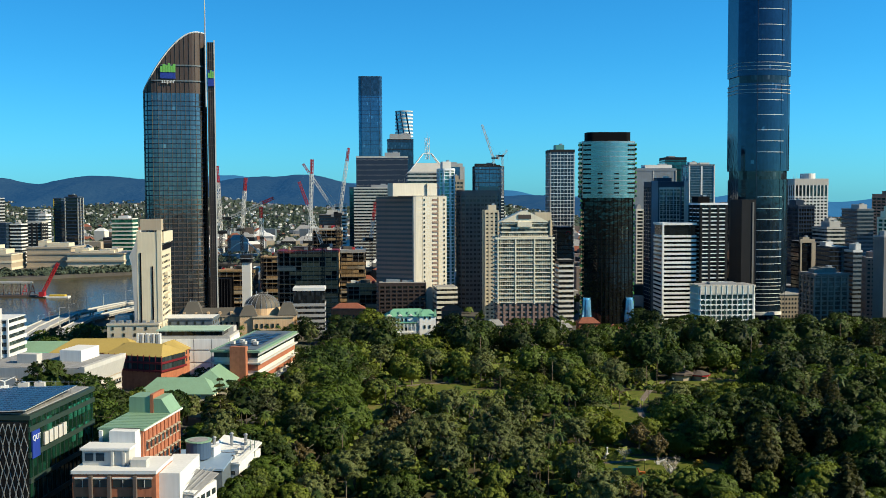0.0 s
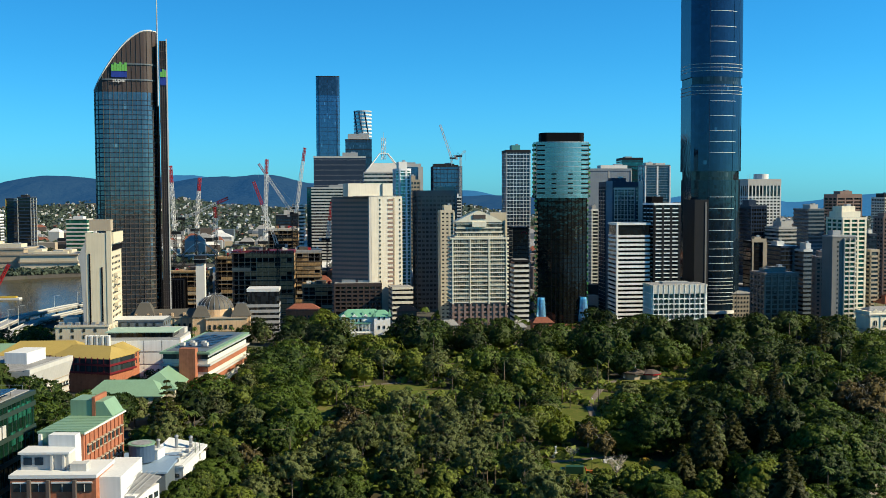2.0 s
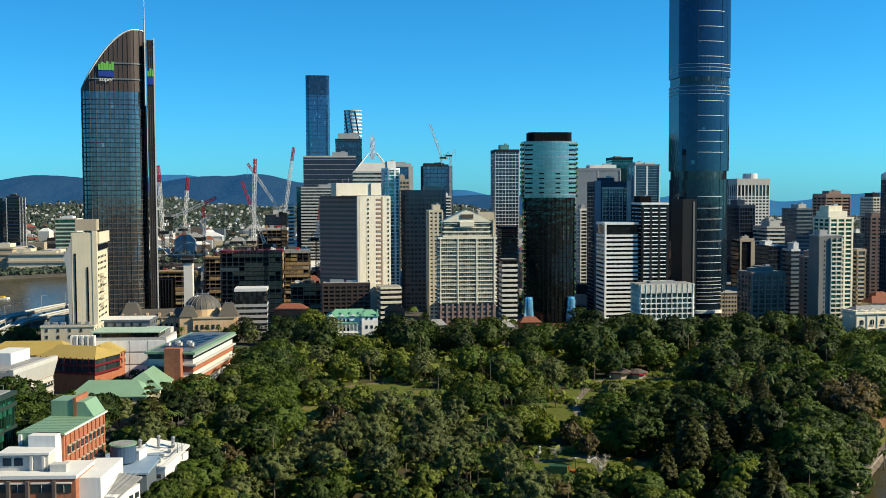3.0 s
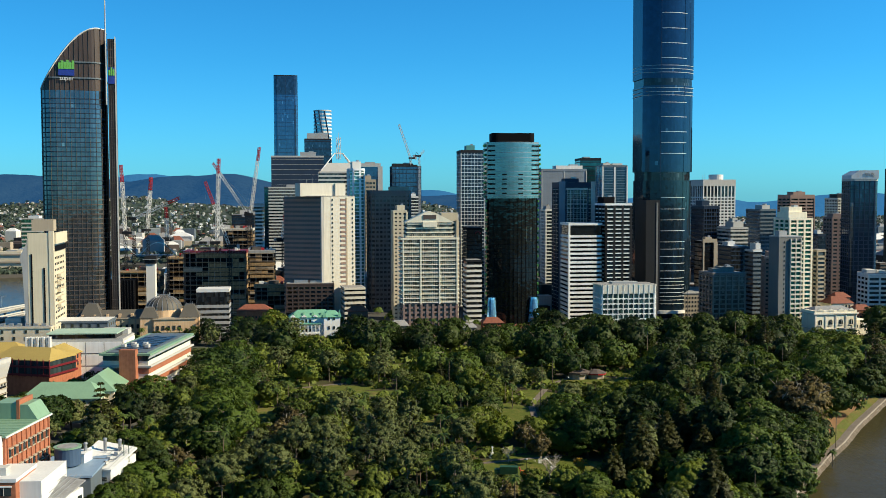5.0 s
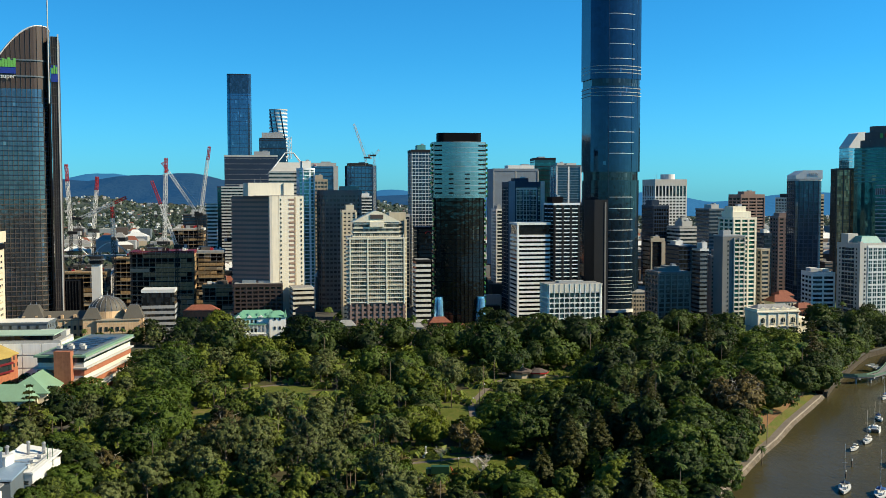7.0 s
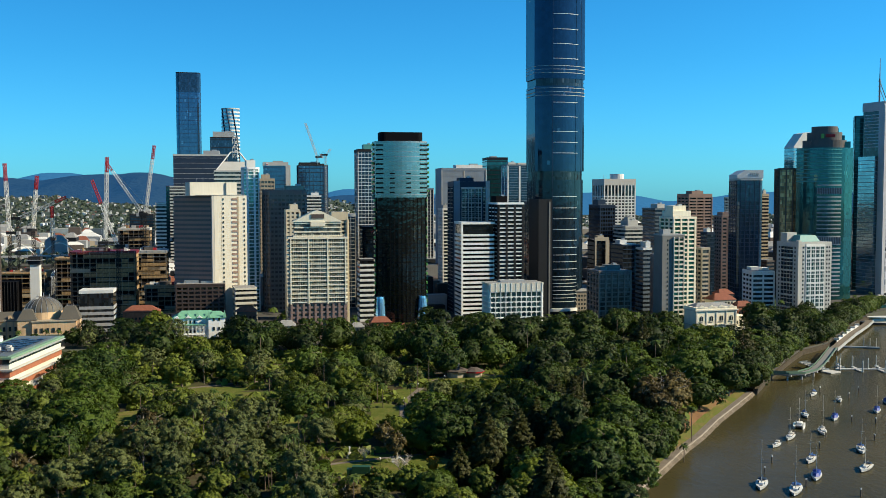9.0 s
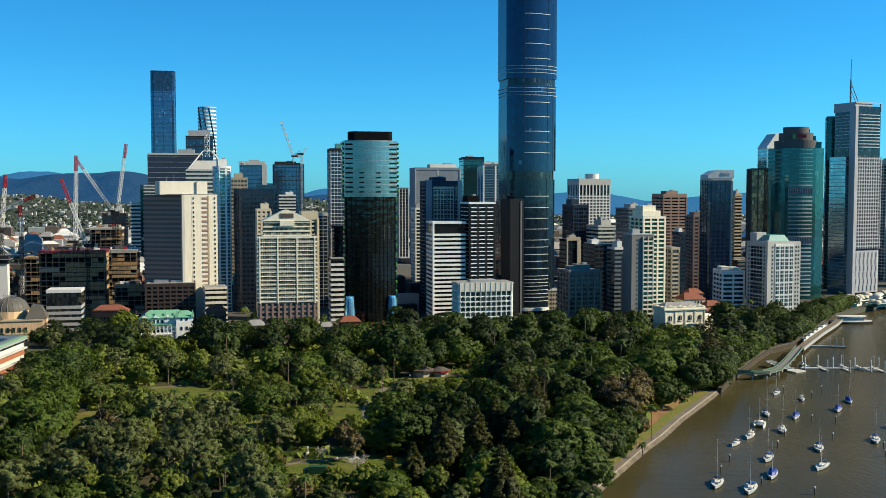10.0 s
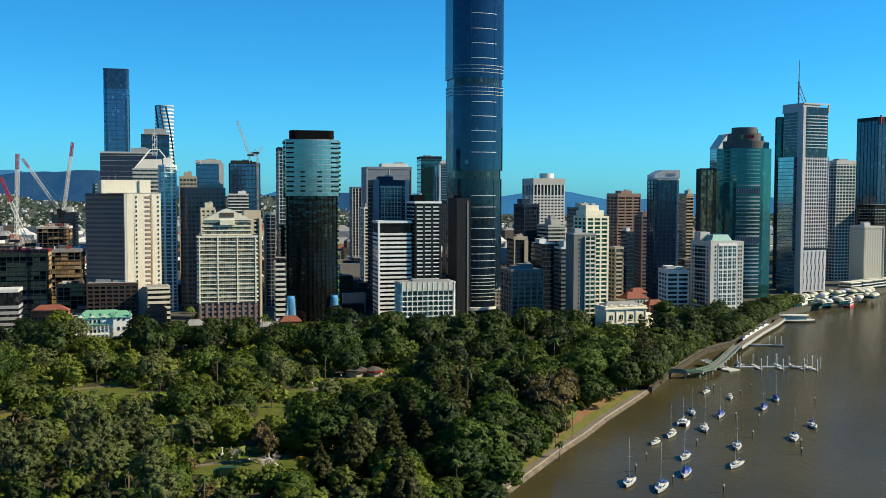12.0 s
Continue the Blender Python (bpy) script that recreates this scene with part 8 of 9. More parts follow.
# ---- river: boats, jetty, ferry terminal ----
def yacht(label, x, y, a, length=10.0, mast=15.5, cover=None, hull_mat=None):
    t = thing("yacht", label, "sailing boat", x, y, 0, a, group="moored boats")
    L, W = length / 2, length * 0.175
    rows = [(-L, W * 0.75), (-L * 0.4, W), (L * 0.2, W * 0.95), (L * 0.65, W * 0.55), (L, 0.05)]
    top = [(x_, w_) for x_, w_ in rows] + [(x_, -w_) for x_, w_ in reversed(rows)]
    n = len(top)
    v = [(x_ * 0.92, y_ * 0.55, -0.4) for x_, y_ in top] + [(x_, y_, 1.05 + 0.25 * max(0, x_ / L)) for x_, y_ in top]
    part("hull", mesh_from("hull", v, [tuple(range(n)), tuple(range(2 * n - 1, n - 1, -1))] + [(i, n + i, n + (i + 1) % n, (i + 1) % n) for i in range(n)], hull_mat or ROOFWHITE), t)
    part("cabin", prism([(-L * 0.35, -W * 0.55), (L * 0.3, -W * 0.4), (L * 0.3, W * 0.4), (-L * 0.35, W * 0.55)], 1.0, 1.65, WHITE, "cabin", 0.85), t)
    part("cabin_window", box(L * 0.5, W * 1.12, 0.25, G_WIN), t, (-L * 0.02, 0, 1.25))
    part("cockpit", box(L * 0.5, W * 0.9, 0.1, TAN), t, (-L * 0.66, 0, 1.08))
    if mast:
        part("mast", rods("mast", [((L * 0.12, 0, 1.2), (L * 0.12, 0, mast), 0.11, 0.07), ((L * 0.12 - 0.7, 0, mast * 0.62), (L * 0.12 + 0.01, 0, mast * 0.62), 0.04, 0.04), ((L * 0.12, -0.9, mast * 0.6), (L * 0.12, 0.9, mast * 0.6), 0.05, 0.05)], PALE, 6), t)
        part("boom", rods("boom", [((L * 0.1, 0, 2.4), (-L * 0.75, 0, 2.5), 0.08, 0.08)], PALE, 5), t)
        part("sail_cover", rods("sail_cover", [((L * 0.06, 0, 2.62), (-L * 0.7, 0, 2.72), 0.26, 0.16)], cover or BLUEP, 6), t, label="blue furled sail cover" if cover is None else "")
    part("waterline", prism([(x_ * 0.965, y_ * 0.9) for x_, y_ in top], -0.05, 0.22, DARK), t, label="dark waterline stripe")
    part("canopy", prism(rounded(L * 0.46, W * 1.5, W * 0.3, 3), 0, 0.35, cover or STEELBLUE, "canopy", 0.8), t, (-L * 0.5, 0, 1.95))
    part("hatch", box(L * 0.14, W * 0.5, 0.15, G_DARK), t, (L * 0.48, 0, 1.2))
    part("pulpit", rods("pulpit", [((L * 0.7, W * 0.42, 1.2), (L * 0.72, W * 0.42, 1.9), 0.03, 0.03), ((L * 0.7, -W * 0.42, 1.2), (L * 0.72, -W * 0.42, 1.9), 0.03, 0.03), ((L * 0.72, W * 0.42, 1.9), (L * 1.02, 0, 1.95), 0.03, 0.03), ((L * 0.72, -W * 0.42, 1.9), (L * 1.02, 0, 1.95), 0.03, 0.03)], STEEL, 4), t)
    part("canopy_frame", rods("canopy_frame", [((-L * 0.36, -W * 0.55, 1.05), (-L * 0.36, 0, 2.05), 0.04, 0.04), ((-L * 0.36, W * 0.55, 1.05), (-L * 0.36, 0, 2.05), 0.04, 0.04)], STEEL, 4), t)
    return t


def catamaran(label, x, y, a):
    t = thing("catamaran", label, "sailing boat", x, y, 0, a, group="moored boats")
    for sy in (-1.9, 1.9):
        hull = [(-4.6, 0.55), (-1.0, 0.7), (2.6, 0.55), (4.8, 0.06)]
        rim_ = hull + [(px, -py) for px, py in reversed(hull)]
        part("hull", prism(rim_, -0.3, 1.3, ROOFWHITE, "hull"), t, (0, sy, 0))
    part("bridge_deck", box(6.0, 3.6, 0.35, WHITE), t, (-0.6, 0, 0.95))
    part("cabin", prism([(-2.6, -1.5), (1.4, -1.1), (1.4, 1.1), (-2.6, 1.5)], 1.3, 2.3, WHITE, "cabin", 0.86), t)
    part("cabin_window", box(3.2, 2.66, 0.35, G_WIN), t, (-0.7, 0, 1.6))
    part("mast", rods("mast", [((0.8, 0, 2.2), (0.8, 0, 13.5), 0.11, 0.07), ((0.8, -0.8, 8.5), (0.8, 0.8, 8.5), 0.05, 0.05)], PALE, 6), t)
    part("boom", rods("boom", [((0.7, 0, 3.0), (-3.8, 0, 3.1), 0.2, 0.14)], TAN, 6), t, label="tan furled sail along the boom")
    part("net", box(2.4, 2.6, 0.08, DARK), t, (3.4, 0, 1.1))
    return t


BOATS = [(202, 340, 11, 17, 'd'), (211, 332, 11.5, 17, 'g'), (233, 394, 6.5, 0, 'w'), (245, 406, 9, 14, 'w'), (272, 446, 8, 13, 'g'), (264, 414, 9.5, 17, 'w'), (283, 439, 9, 14, 'b'), (306, 477, 7, 0, 'w'), (300, 493, 8, 13, 'g'), (236, 370, 9, 13, 'g'), (227, 348, 10, 14, 'b'), (264, 382, 9.5, 14, 'g'), (251, 356, 10.5, 13, 'd'), (311, 451, 9, 13, 'b'), (327, 469, 8.5, 13, 'b'), (295, 392, 10, 14, 'g'), (315, 412, 9, 11, 'g')]
for bx, by, bl, bm, bc in BOATS:
    cov = {"b": BLUEP, "g": MARINE, "w": PALE, "d": NAVYP}[bc]
    word = {"b": "white moored yacht with blue sail cover", "g": "white moored yacht with blue canopy", "w": "small white moored boat", "d": "white moored yacht with navy cover"}[bc]
    boat = yacht(word if bm else "small white moored motor boat", bx, by, rg0.uniform(225, 255), bl * 1.12, bm, cov)
    if bc == "b":
        part("boat_cover", prism([(-bl * 0.45, -bl * 0.15), (bl * 0.2, -bl * 0.13), (bl * 0.4, -0.1), (bl * 0.4, 0.1), (bl * 0.2, bl * 0.13), (-bl * 0.45, bl * 0.15)], 1.1, 2.2, BLUEP, "boat_cover", 0.6), boat, label="blue canvas boat cover")
catamaran("white moored catamaran with a tan furled sail", 259, 426, 240)
for px_, py_ in [(210, 355), (220, 370), (249, 388), (261, 406), (288, 433), (279, 398), (297, 428), (292, 381), (344, 461), (231, 324), (308, 501), (285, 368), (218, 338), (315, 484), (328, 498)]:
    pl = thing("mooring_pile", "dark timber mooring pile with white cap", "pile", px_, py_, -1, 0, group="mooring piles")
    part("shaft", prism(ellipse(0.55, 0.55, 8), 0, 3.4, BROWN), pl)
    part("cap", prism(ellipse(0.62, 0.62, 8), 3.4, 4.0, ROOFWHITE), pl)

RAILGREEN = wall("dull_green_rail", (0.10, 0.17, 0.12), rough=0.5)
# curved riverwalk bridge
WALK = [(297, 538), (306, 534.5), (315, 535.5), (327, 545), (339, 561), (352, 580), (366, 601), (380, 622)]
rw = thing("riverwalk", "curved concrete riverwalk bridge with green railings", "walkway", 0, 0, 0)
dk = strip(WALK, -2.3, 2.3, 3.2, 3.9, MIDGREY, "deck")
dk.parent = rw
for off in (-2.5, 2.5):
    rl = strip(WALK, off - 0.05, off + 0.05, 4.0, 5.0, RAILGREEN, "railing")
    rl.parent = rw
for i, (px_, py_) in enumerate(WALK):
    part("pier", prism(ellipse(1.1, 1.1, 10), -2, 3.3, GREY), rw, (px_, py_, 0))
    part("crosshead", box(5.0, 1.0, 0.9, GREY), rw, (px_, py_, 2.5), radians(120))
wk2 = [(380, 622), (398, 646), (429, 687), (464, 731), (484, 758)]
bd = thing("boardwalk", "timber boardwalk with white balustrade along the bank", "walkway", 0, 0, 0)
for nm, l_, r_, z0, z1, m_ in (("deck", -2.6, 2.2, 3.0, 3.6, PATHM), ("fascia", -2.9, -2.6, 1.6, 3.8, GREY), ("white_wall", 2.2, 2.8, 3.0, 5.4, ROOFWHITE)):
    s_ = strip(wk2 if nm != "white_wall" else [(398, 646), (429, 687), (456, 721)], l_, r_, z0, z1, m_, nm)
    s_.parent = bd
for k in range(13):
    u = k / 12 * 4
    a_, b_ = Vector(wk2[min(3, int(u))]), Vector(wk2[min(3, int(u)) + 1])
    q_ = a_.lerp(b_, u - min(3, int(u)))
    if 3 <= k <= 8:
        part("bollard", box(1.0, 3.4, 1.4, ROOFWHITE), bd, (q_.x - 2.0, q_.y + 1.4, 5.0), radians(57))
    part("pile", prism(ellipse(0.8, 0.8, 8), -2, 2.6, BROWN), bd, (q_.x + 1.5, q_.y - 1.0, 0))

# floating pontoons and their piles
def marina(x, y):
    """A place given along the old line of the marina, on its present line."""
    q = complex(350.7, 563.9) + complex(0.5019, -0.2596) * complex(x - 346, y - 571)
    return q.real, q.imag


pn = thing("pontoon", "long white floating marina pontoon with side fingers", "pontoon", 0, 0, 0)
s_ = strip([marina(346, 571), marina(380, 583), marina(424, 597)], -1.3, 1.3, 0.1, 0.75, PALE, "deck")
s_.parent = pn
for k, (fx_, fy_, dx_, dy_) in enumerate(((352, 572, -5, 14), (368, 578, -5, 14), (388, 585, 6, -16), (392, 587, -5, 15), (410, 592, 5, -15), (420, 596, 8, -20), (366, 578, 6, -15))):
    s_ = strip([marina(fx_, fy_), marina(fx_ + dx_, fy_ + dy_)], -1.0, 1.0, 0.08, 0.7, PALE, "finger")
    s_.parent = pn
for fx_, fy_ in ((347, 586), (363, 592), (394, 569), (387, 602), (415, 577), (428, 576), (372, 563), (424, 600), (432, 592), (350, 570), (400, 590), (378, 582)):
    pl = thing("pontoon_pile", "tall white-capped marina pile", "pile", *marina(fx_, fy_), -1, 0, group="marina piles")
    part("shaft", prism(ellipse(0.75, 0.75, 8), 0, 7.2, PALE), pl)
    part("cap", prism(ellipse(0.85, 0.85, 8), 7.2, 8.2, ROOFWHITE, "cap", 0.4), pl)
gw = thing("gangway", "ribbed white gangway down to a pontoon", "gangway", 338, 566, 0, 24)
part("ramp", mesh_from("ramp", [(-3, -9, 0.9), (3, -9, 0.9), (3, 9, 3.6), (-3, 9, 3.6), (-3, -9, 0.4), (3, -9, 0.4), (3, 9, 3.1), (-3, 9, 3.1)], [(0, 1, 2, 3), (7, 6, 5, 4), (4, 5, 1, 0), (5, 6, 2, 1), (6, 7, 3, 2), (7, 4, 0, 3)], PALE), gw)
for k in range(7):
    part("rib", box(6.4, 0.3, 0.9, STEELBLUE), gw, (0, -8 + 2.6 * k, 1.0 + 0.39 * k))
part("landing", box(9, 7, 0.7, PALE), gw, (0, -12, 0.1))
sw = thing("service_wharf", "small work pontoon with posts beside the boardwalk", "pontoon", 404, 644, 0, -20)
part("deck", box(22, 3.0, 0.8, GREY), sw, (0, 0, 0.3))
part("work_float", box(9, 5, 0.9, STEELBLUE), sw, (14, 0, 0.1))
for k in range(3):
    part("post", prism(ellipse(0.5, 0.5, 8), -1, 7.0, PALE), sw, (9 + 4 * k, 1.4, 0))
for bx, by, bl in ((388, 586, 7), (404, 588, 7.5), (350, 583, 7), (418, 585, 7)):
    yacht("small white boat tied to a marina finger", *marina(bx, by), rg0.uniform(-75, -60), bl, 0 if bl > 7.2 else 9.0, WHITE)

# ferry terminal and riverside terraces
ft = thing("ferry_terminal", "round white ferry terminal float with a flat canopy", "pontoon", 497, 762, 0, 0)
part("float", prism(ellipse(38, 18), 0.1, 1.4, DARK), ft)
part("deck", prism(ellipse(36, 16), 1.4, 1.8, PALE), ft)
part("canopy", prism(ellipse(26, 10), 5.2, 5.7, ROOFWHITE), ft)
for k in range(8):
    part("post", prism(ellipse(0.3, 0.3, 6), 1.8, 5.2, WHITE), ft, (-10 + 2.9 * k, 0, 0))
part("glass_wall", box(20, 5, 2.4, G_PALE), ft, (0, 0, 1.9))
rt = random.Random(9)
for k, (tx, ty, tw, th) in enumerate(((548, 846, 16, 11), (560, 856, 14, 9), (566, 838, 16, 7), (580, 868, 20, 10), (592, 852, 18, 7), (606, 884, 18, 10), (620, 872, 16, 6), (634, 900, 20, 9), (648, 892, 16, 6), (660, 925, 24, 8), (538, 836, 12, 8))):
    tr = thing("terrace_pavilion", "white-roofed riverside restaurant pavilion", "pavilion", tx, ty, 4, rt.uniform(20, 60), group="riverside pavilions")
    part("glazing", box(tw * 0.9, tw * 0.6, th - 3, G_TEAL if k % 3 else WHITE), tr)
    part("terrace", box(tw * 1.1, tw * 0.8, 0.6, WARM), tr, (0, 0, th * 0.4))
    dome_ = [(tw * 0.24 * math.cos(q) * math.cos(b), tw * 0.24 * math.sin(q) * math.cos(b), 2.3 * math.sin(b)) for b in (0, 0.5, 1.0, 1.4) for q in [2 * math.pi * i / 12 for i in range(12)]]
    dome_f = [(12 * j + i, 12 * j + (i + 1) % 12, 12 * j + 12 + (i + 1) % 12, 12 * j + 12 + i) for j in range(3) for i in range(12)] + [tuple(36 + i for i in range(12))]
    for m_, (ax, ay) in enumerate(((-0.3, -0.2), (0.28, -0.22), (-0.05, 0.24))):
        part("umbrella", mesh_from("umbrella", dome_, dome_f, CREAM if (k + m_) % 3 else ROOFWHITE, True), tr, (ax * tw, ay * tw, th - 3))
fe = thing("ferry", "red and white river ferry at its berth", "ferry", 604, 857, 0, 50)
part("hull", prism([(-13, -3), (9, -3), (14, 0), (9, 3), (-13, 3)], -0.3, 2.0, REDP), fe)
part("cabin", box(20, 5.4, 2.8, WHITE), fe, (-1, 0, 2.0))
part("upper_cabin", box(14, 4.6, 2.4, WHITE), fe, (-2, 0, 4.9))
part("window_strip", box(20.2, 5.6, 1.0, G_WIN), fe, (-1, 0, 3.1))
part("roof", box(16, 5.2, 0.3, REDP), fe, (-2, 0, 7.3))
for k in range(4):
    lb = thing("low_riverside_block", "low white riverside building with terraces", "building", 668 + 22 * k, 960 + 14 * k, 4, 28)
    part("glazing", box(20, 14, 8, G_DARK), lb)
    for j in range(3):
        part("terrace", box(22 - j, 16 - j, 1.0, WARM), lb, (0, 0, 2.5 + 3.0 * j))
for k in range(14):
    jx, jy = 575 + 11.0 * (k % 7) + rt.uniform(-2, 2), 800 + 11 * (k % 7) + 9 * (k // 7)
    jp = thing("jetty_pile", "old dark timber jetty pile in the river", "pile", jx, jy, -1, 0, group="old jetty piles")
    part("shaft", prism(ellipse(0.6, 0.6, 7), 0, 4.5 + rt.uniform(-1, 1), BROWN), jp)
for k in range(16):
    put_tree(rt.choice(["fig", "dark", "palm"]), 452 + 6.0 * k + rt.uniform(-3, 3), 752 + 5.2 * k + rt.uniform(0, 14), rt.uniform(0.6, 0.9), 0.7)
for k in range(12):
    put_tree(rt.choice(["fig", "dark"]), 392 + 5.5 * k, 688 + 8.0 * k + rt.uniform(-3, 3), rt.uniform(0.6, 0.85), 0.7)
    put_tree(rt.choice(["mid", "palm", "shrub"]), 405 + 5.5 * k, 690 + 8.0 * k + rt.uniform(-3, 3), rt.uniform(0.4, 0.7), 0.7)
for k, (tx, ty) in enumerate(((310, 610), (322, 622), (335, 640), (350, 655), (300, 628), (318, 645), (380, 684), (372, 700), (300, 650), (395, 700), (362, 712), (385, 715), (405, 722))):
    put_tree(rt.choice(["fig", "dark", "rust" if k < 4 else "dark"]), tx, ty, rt.uniform(0.75, 1.05), 0.7)
tagged(sheet("riverside_garden", [(330, 600), (352, 624), (384, 650), (478, 774), (455, 800), (350, 690), (300, 640)], 4.13, EARTH), "planted garden strip beside the river walk", "ground", kind="structure")


# ---- building site and cranes ----
def tower_crane(label, x, y, z0, zc, tip, red=0.25, mast_mat=None, back=7.0):
    """A luffing crane: lattice mast from z0 to its cab at zc, jib to the point tip."""
    t = thing("tower_crane", label, "crane", x, y, z0, 0, group="tower cranes")
    top, tp = Vector((0, 0, zc - z0)), Vector((tip[0] - x, tip[1] - y, tip[2] - z0))
    part("mast", lattice("mast", (0, 0, 0), top, 2.0, mast_mat or DARK, r=0.2), t)
    way = tp - top
    mid = top + way * (1 - red)
    jib = part("jib", lattice("jib", top + way * 0.03, mid, 2.2, ROOFWHITE, bay=3.0, r=0.27), t, label="white lattice luffing jib")
    part("jib_tip", lattice("jib_tip", mid, tp, 1.9, REDP, bay=2.2, r=0.32), t, label="red lattice jib tip")
    flat = Vector((way.x, way.y, 0)).normalized()
    ang = math.atan2(flat.y, flat.x)
    part("cab_deck", box(9.0, 3.4, 2.2, DARK, -2.0, 0, 0), t, top - Vector((0, 0, 1.0)), ang)
    part("counterweight", box(2.4, 3.6, 3.0, GREY, -7.0, 0, -0.6), t, top - Vector((0, 0, 1.0)), ang)
    part("a_frame", rods("a_frame", [(top, top + Vector((0, 0, back)) - flat * 3.5, 0.2, 0.15), (top - flat * 6, top + Vector((0, 0, back)) - flat * 3.5, 0.2, 0.15)], DARK), t)
    part("stay", rods("stay", [(top + Vector((0, 0, back)) - flat * 3.5, tp, 0.07, 0.07), (tp, tp - Vector((0, 0, 14)), 0.06, 0.06)], STEEL, 4), t)
    return t


tower_crane("tower crane with a steep red-tipped white jib", -206.5, 860, 4, 74, (-209.1, 860, 131))
tower_crane("tower crane with an upright red-tipped jib", -190.5, 870, 4, 76, (-187.2, 872, 121))
tower_crane("tower crane with a low slanting red-tipped jib", -200.0, 862, 4, 86, (-160.5, 858, 103.5))
tower_crane("short tower crane with a red top", -167.5, 840, 4, 70, (-166.9, 836, 96), 0.35)
tower_crane("tower crane with a tall white jib over the site", -128.5, 850, 4, 66, (-126.3, 850, 136), 0.18)
tower_crane("tower crane with a bright red slanting jib tip", -115.5, 832, 4, 64, (-134.0, 829, 117), 0.36)
tower_crane("distant tower crane with an upright pink-tipped jib", -121.5, 1000, 4, 86, (-112.0, 1000, 152.5), 0.2)
tower_crane("distant tower crane with a slanting jib", -125.5, 1004, 4, 88, (-157.5, 1000, 137), 0.18)
tower_crane("small tower crane with a red jib beside offices", -90.5, 1000, 4, 62, (-86.0, 1000, 99), 0.5)
tower_crane("pale crane on the roof of an unfinished tower", 43.3, 1393, 146, 156, (27.5, 1390, 202), 0.0, PALE, 5)
tower_crane("pale tower crane climbing an unfinished tower", 54.6, 1368, 4, 158, (61.5, 1368, 166), 0.0, PALE, 5)


def site_block(label, x, y, a, w, d, h, fl=3.6, clad=0.5, seed=0, topm=None):
    """A concrete frame under construction, part wrapped in scaffold."""
    t = thing("unfinished_building", label, "construction", x, y, 4, a)
    r = random.Random(seed)
    n = int(h / fl)
    for k in range(n + 1):
        part("floor_slab", box(w, d, 0.5, RAWCON), t, (0, 0, k * fl))
    part("core", box(w * 0.3, d * 0.4, h + 4, RAWCON), t, (w * r.uniform(-0.15, 0.15), 0, 0))
    # Black solid filling the frame stands for the shade inside open floors.
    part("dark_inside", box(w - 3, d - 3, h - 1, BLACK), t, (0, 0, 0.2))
    nx, ny = max(3, int(w / 5)), max(3, int(d / 5))
    for i in range(nx + 1):
        for sy in (-d / 2 + 0.4, d / 2 - 0.4):
            part("column", box(0.7, 0.7, h, RAWCON), t, (-w / 2 + 0.4 + (w - 0.8) * i / nx, sy, 0))
    for j in range(1, ny):
        for sx in (-w / 2 + 0.4, w / 2 - 0.4):
            part("column", box(0.7, 0.7, h, RAWCON), t, (sx, -d / 2 + d * j / ny, 0))
    for k in [q for q in range(n) for _ in range(2)]:
        if r.random() < clad:
            i0 = r.randrange(nx)
            i1 = min(nx, i0 + r.randrange(1, nx))
            part("scaffold_screen", box(w * (i1 - i0) / nx, 0.4, fl - 0.9, r.choice([SCAFF, SCAFF, SCAFF, TAN, SCAFF])), t, (-w / 2 + w * (i0 + i1) / 2 / nx, -d / 2 - r.choice([0.4, 0.86]), k * fl + 0.5))
        if r.random() < clad:
            part("scaffold_screen", box(0.4, d * 0.8, fl - 0.9, r.choice([SCAFF, SCAFF, DARK, SCAFF])), t, (w / 2 + 0.4, r.uniform(-1, 1), k * fl + 0.5))
    for i in range(nx + 1):
        part("scaffold_pole", rods("scaffold_pole", [((0, 0, 0), (0, 0, h + 1.5), 0.09, 0.09)], STEEL, 4), t, (-w / 2 + w * i / nx, -d / 2 - 0.9, 0))
    for k in range(n + 1):
        part("scaffold_board", box(w + 0.6, 0.9, 0.35, r.choice([SCAFF, SCAFF, BROWN, DARK, TAN, GARDENGREEN if k % 4 == 3 else SCAFF])), t, (0, -d / 2 - 1.0, k * fl + 0.2))
        part("guard_rail", box(w + 0.6, 0.1, 0.14, r.choice([STEEL, MIDGREY, BROWN])), t, (0, -d / 2 - 1.4, k * fl + 1.3))
    part("edge_screen", box(w + 1.4, d + 1.4, 2.4, topm or SCAFF), t, (0, 0, h - 1.0))
    for k in range(14):
        part("site_clutter", box(r.uniform(1, 4), r.uniform(1, 3), r.uniform(0.8, 3), r.choice([REDP, GREY, PALE, SCAFF, ROOFWHITE, DARK])), t, (r.uniform(-w / 2.4, w / 2.4), r.uniform(-d / 2.4, d / 2.4), h + 1.2))
    return t


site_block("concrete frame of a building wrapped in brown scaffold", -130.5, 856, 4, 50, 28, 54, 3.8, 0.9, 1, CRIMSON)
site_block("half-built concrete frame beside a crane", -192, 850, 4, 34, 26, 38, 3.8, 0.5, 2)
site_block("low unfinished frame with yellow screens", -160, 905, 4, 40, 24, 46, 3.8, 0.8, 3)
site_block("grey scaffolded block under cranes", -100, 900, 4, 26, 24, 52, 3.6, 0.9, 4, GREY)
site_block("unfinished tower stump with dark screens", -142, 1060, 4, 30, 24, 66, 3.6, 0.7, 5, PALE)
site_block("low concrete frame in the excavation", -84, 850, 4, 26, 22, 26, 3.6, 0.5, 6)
cw = thing("concrete_core", "tall white concrete lift core with a dark jump form", "construction", -176.5, 822, 4, 4)
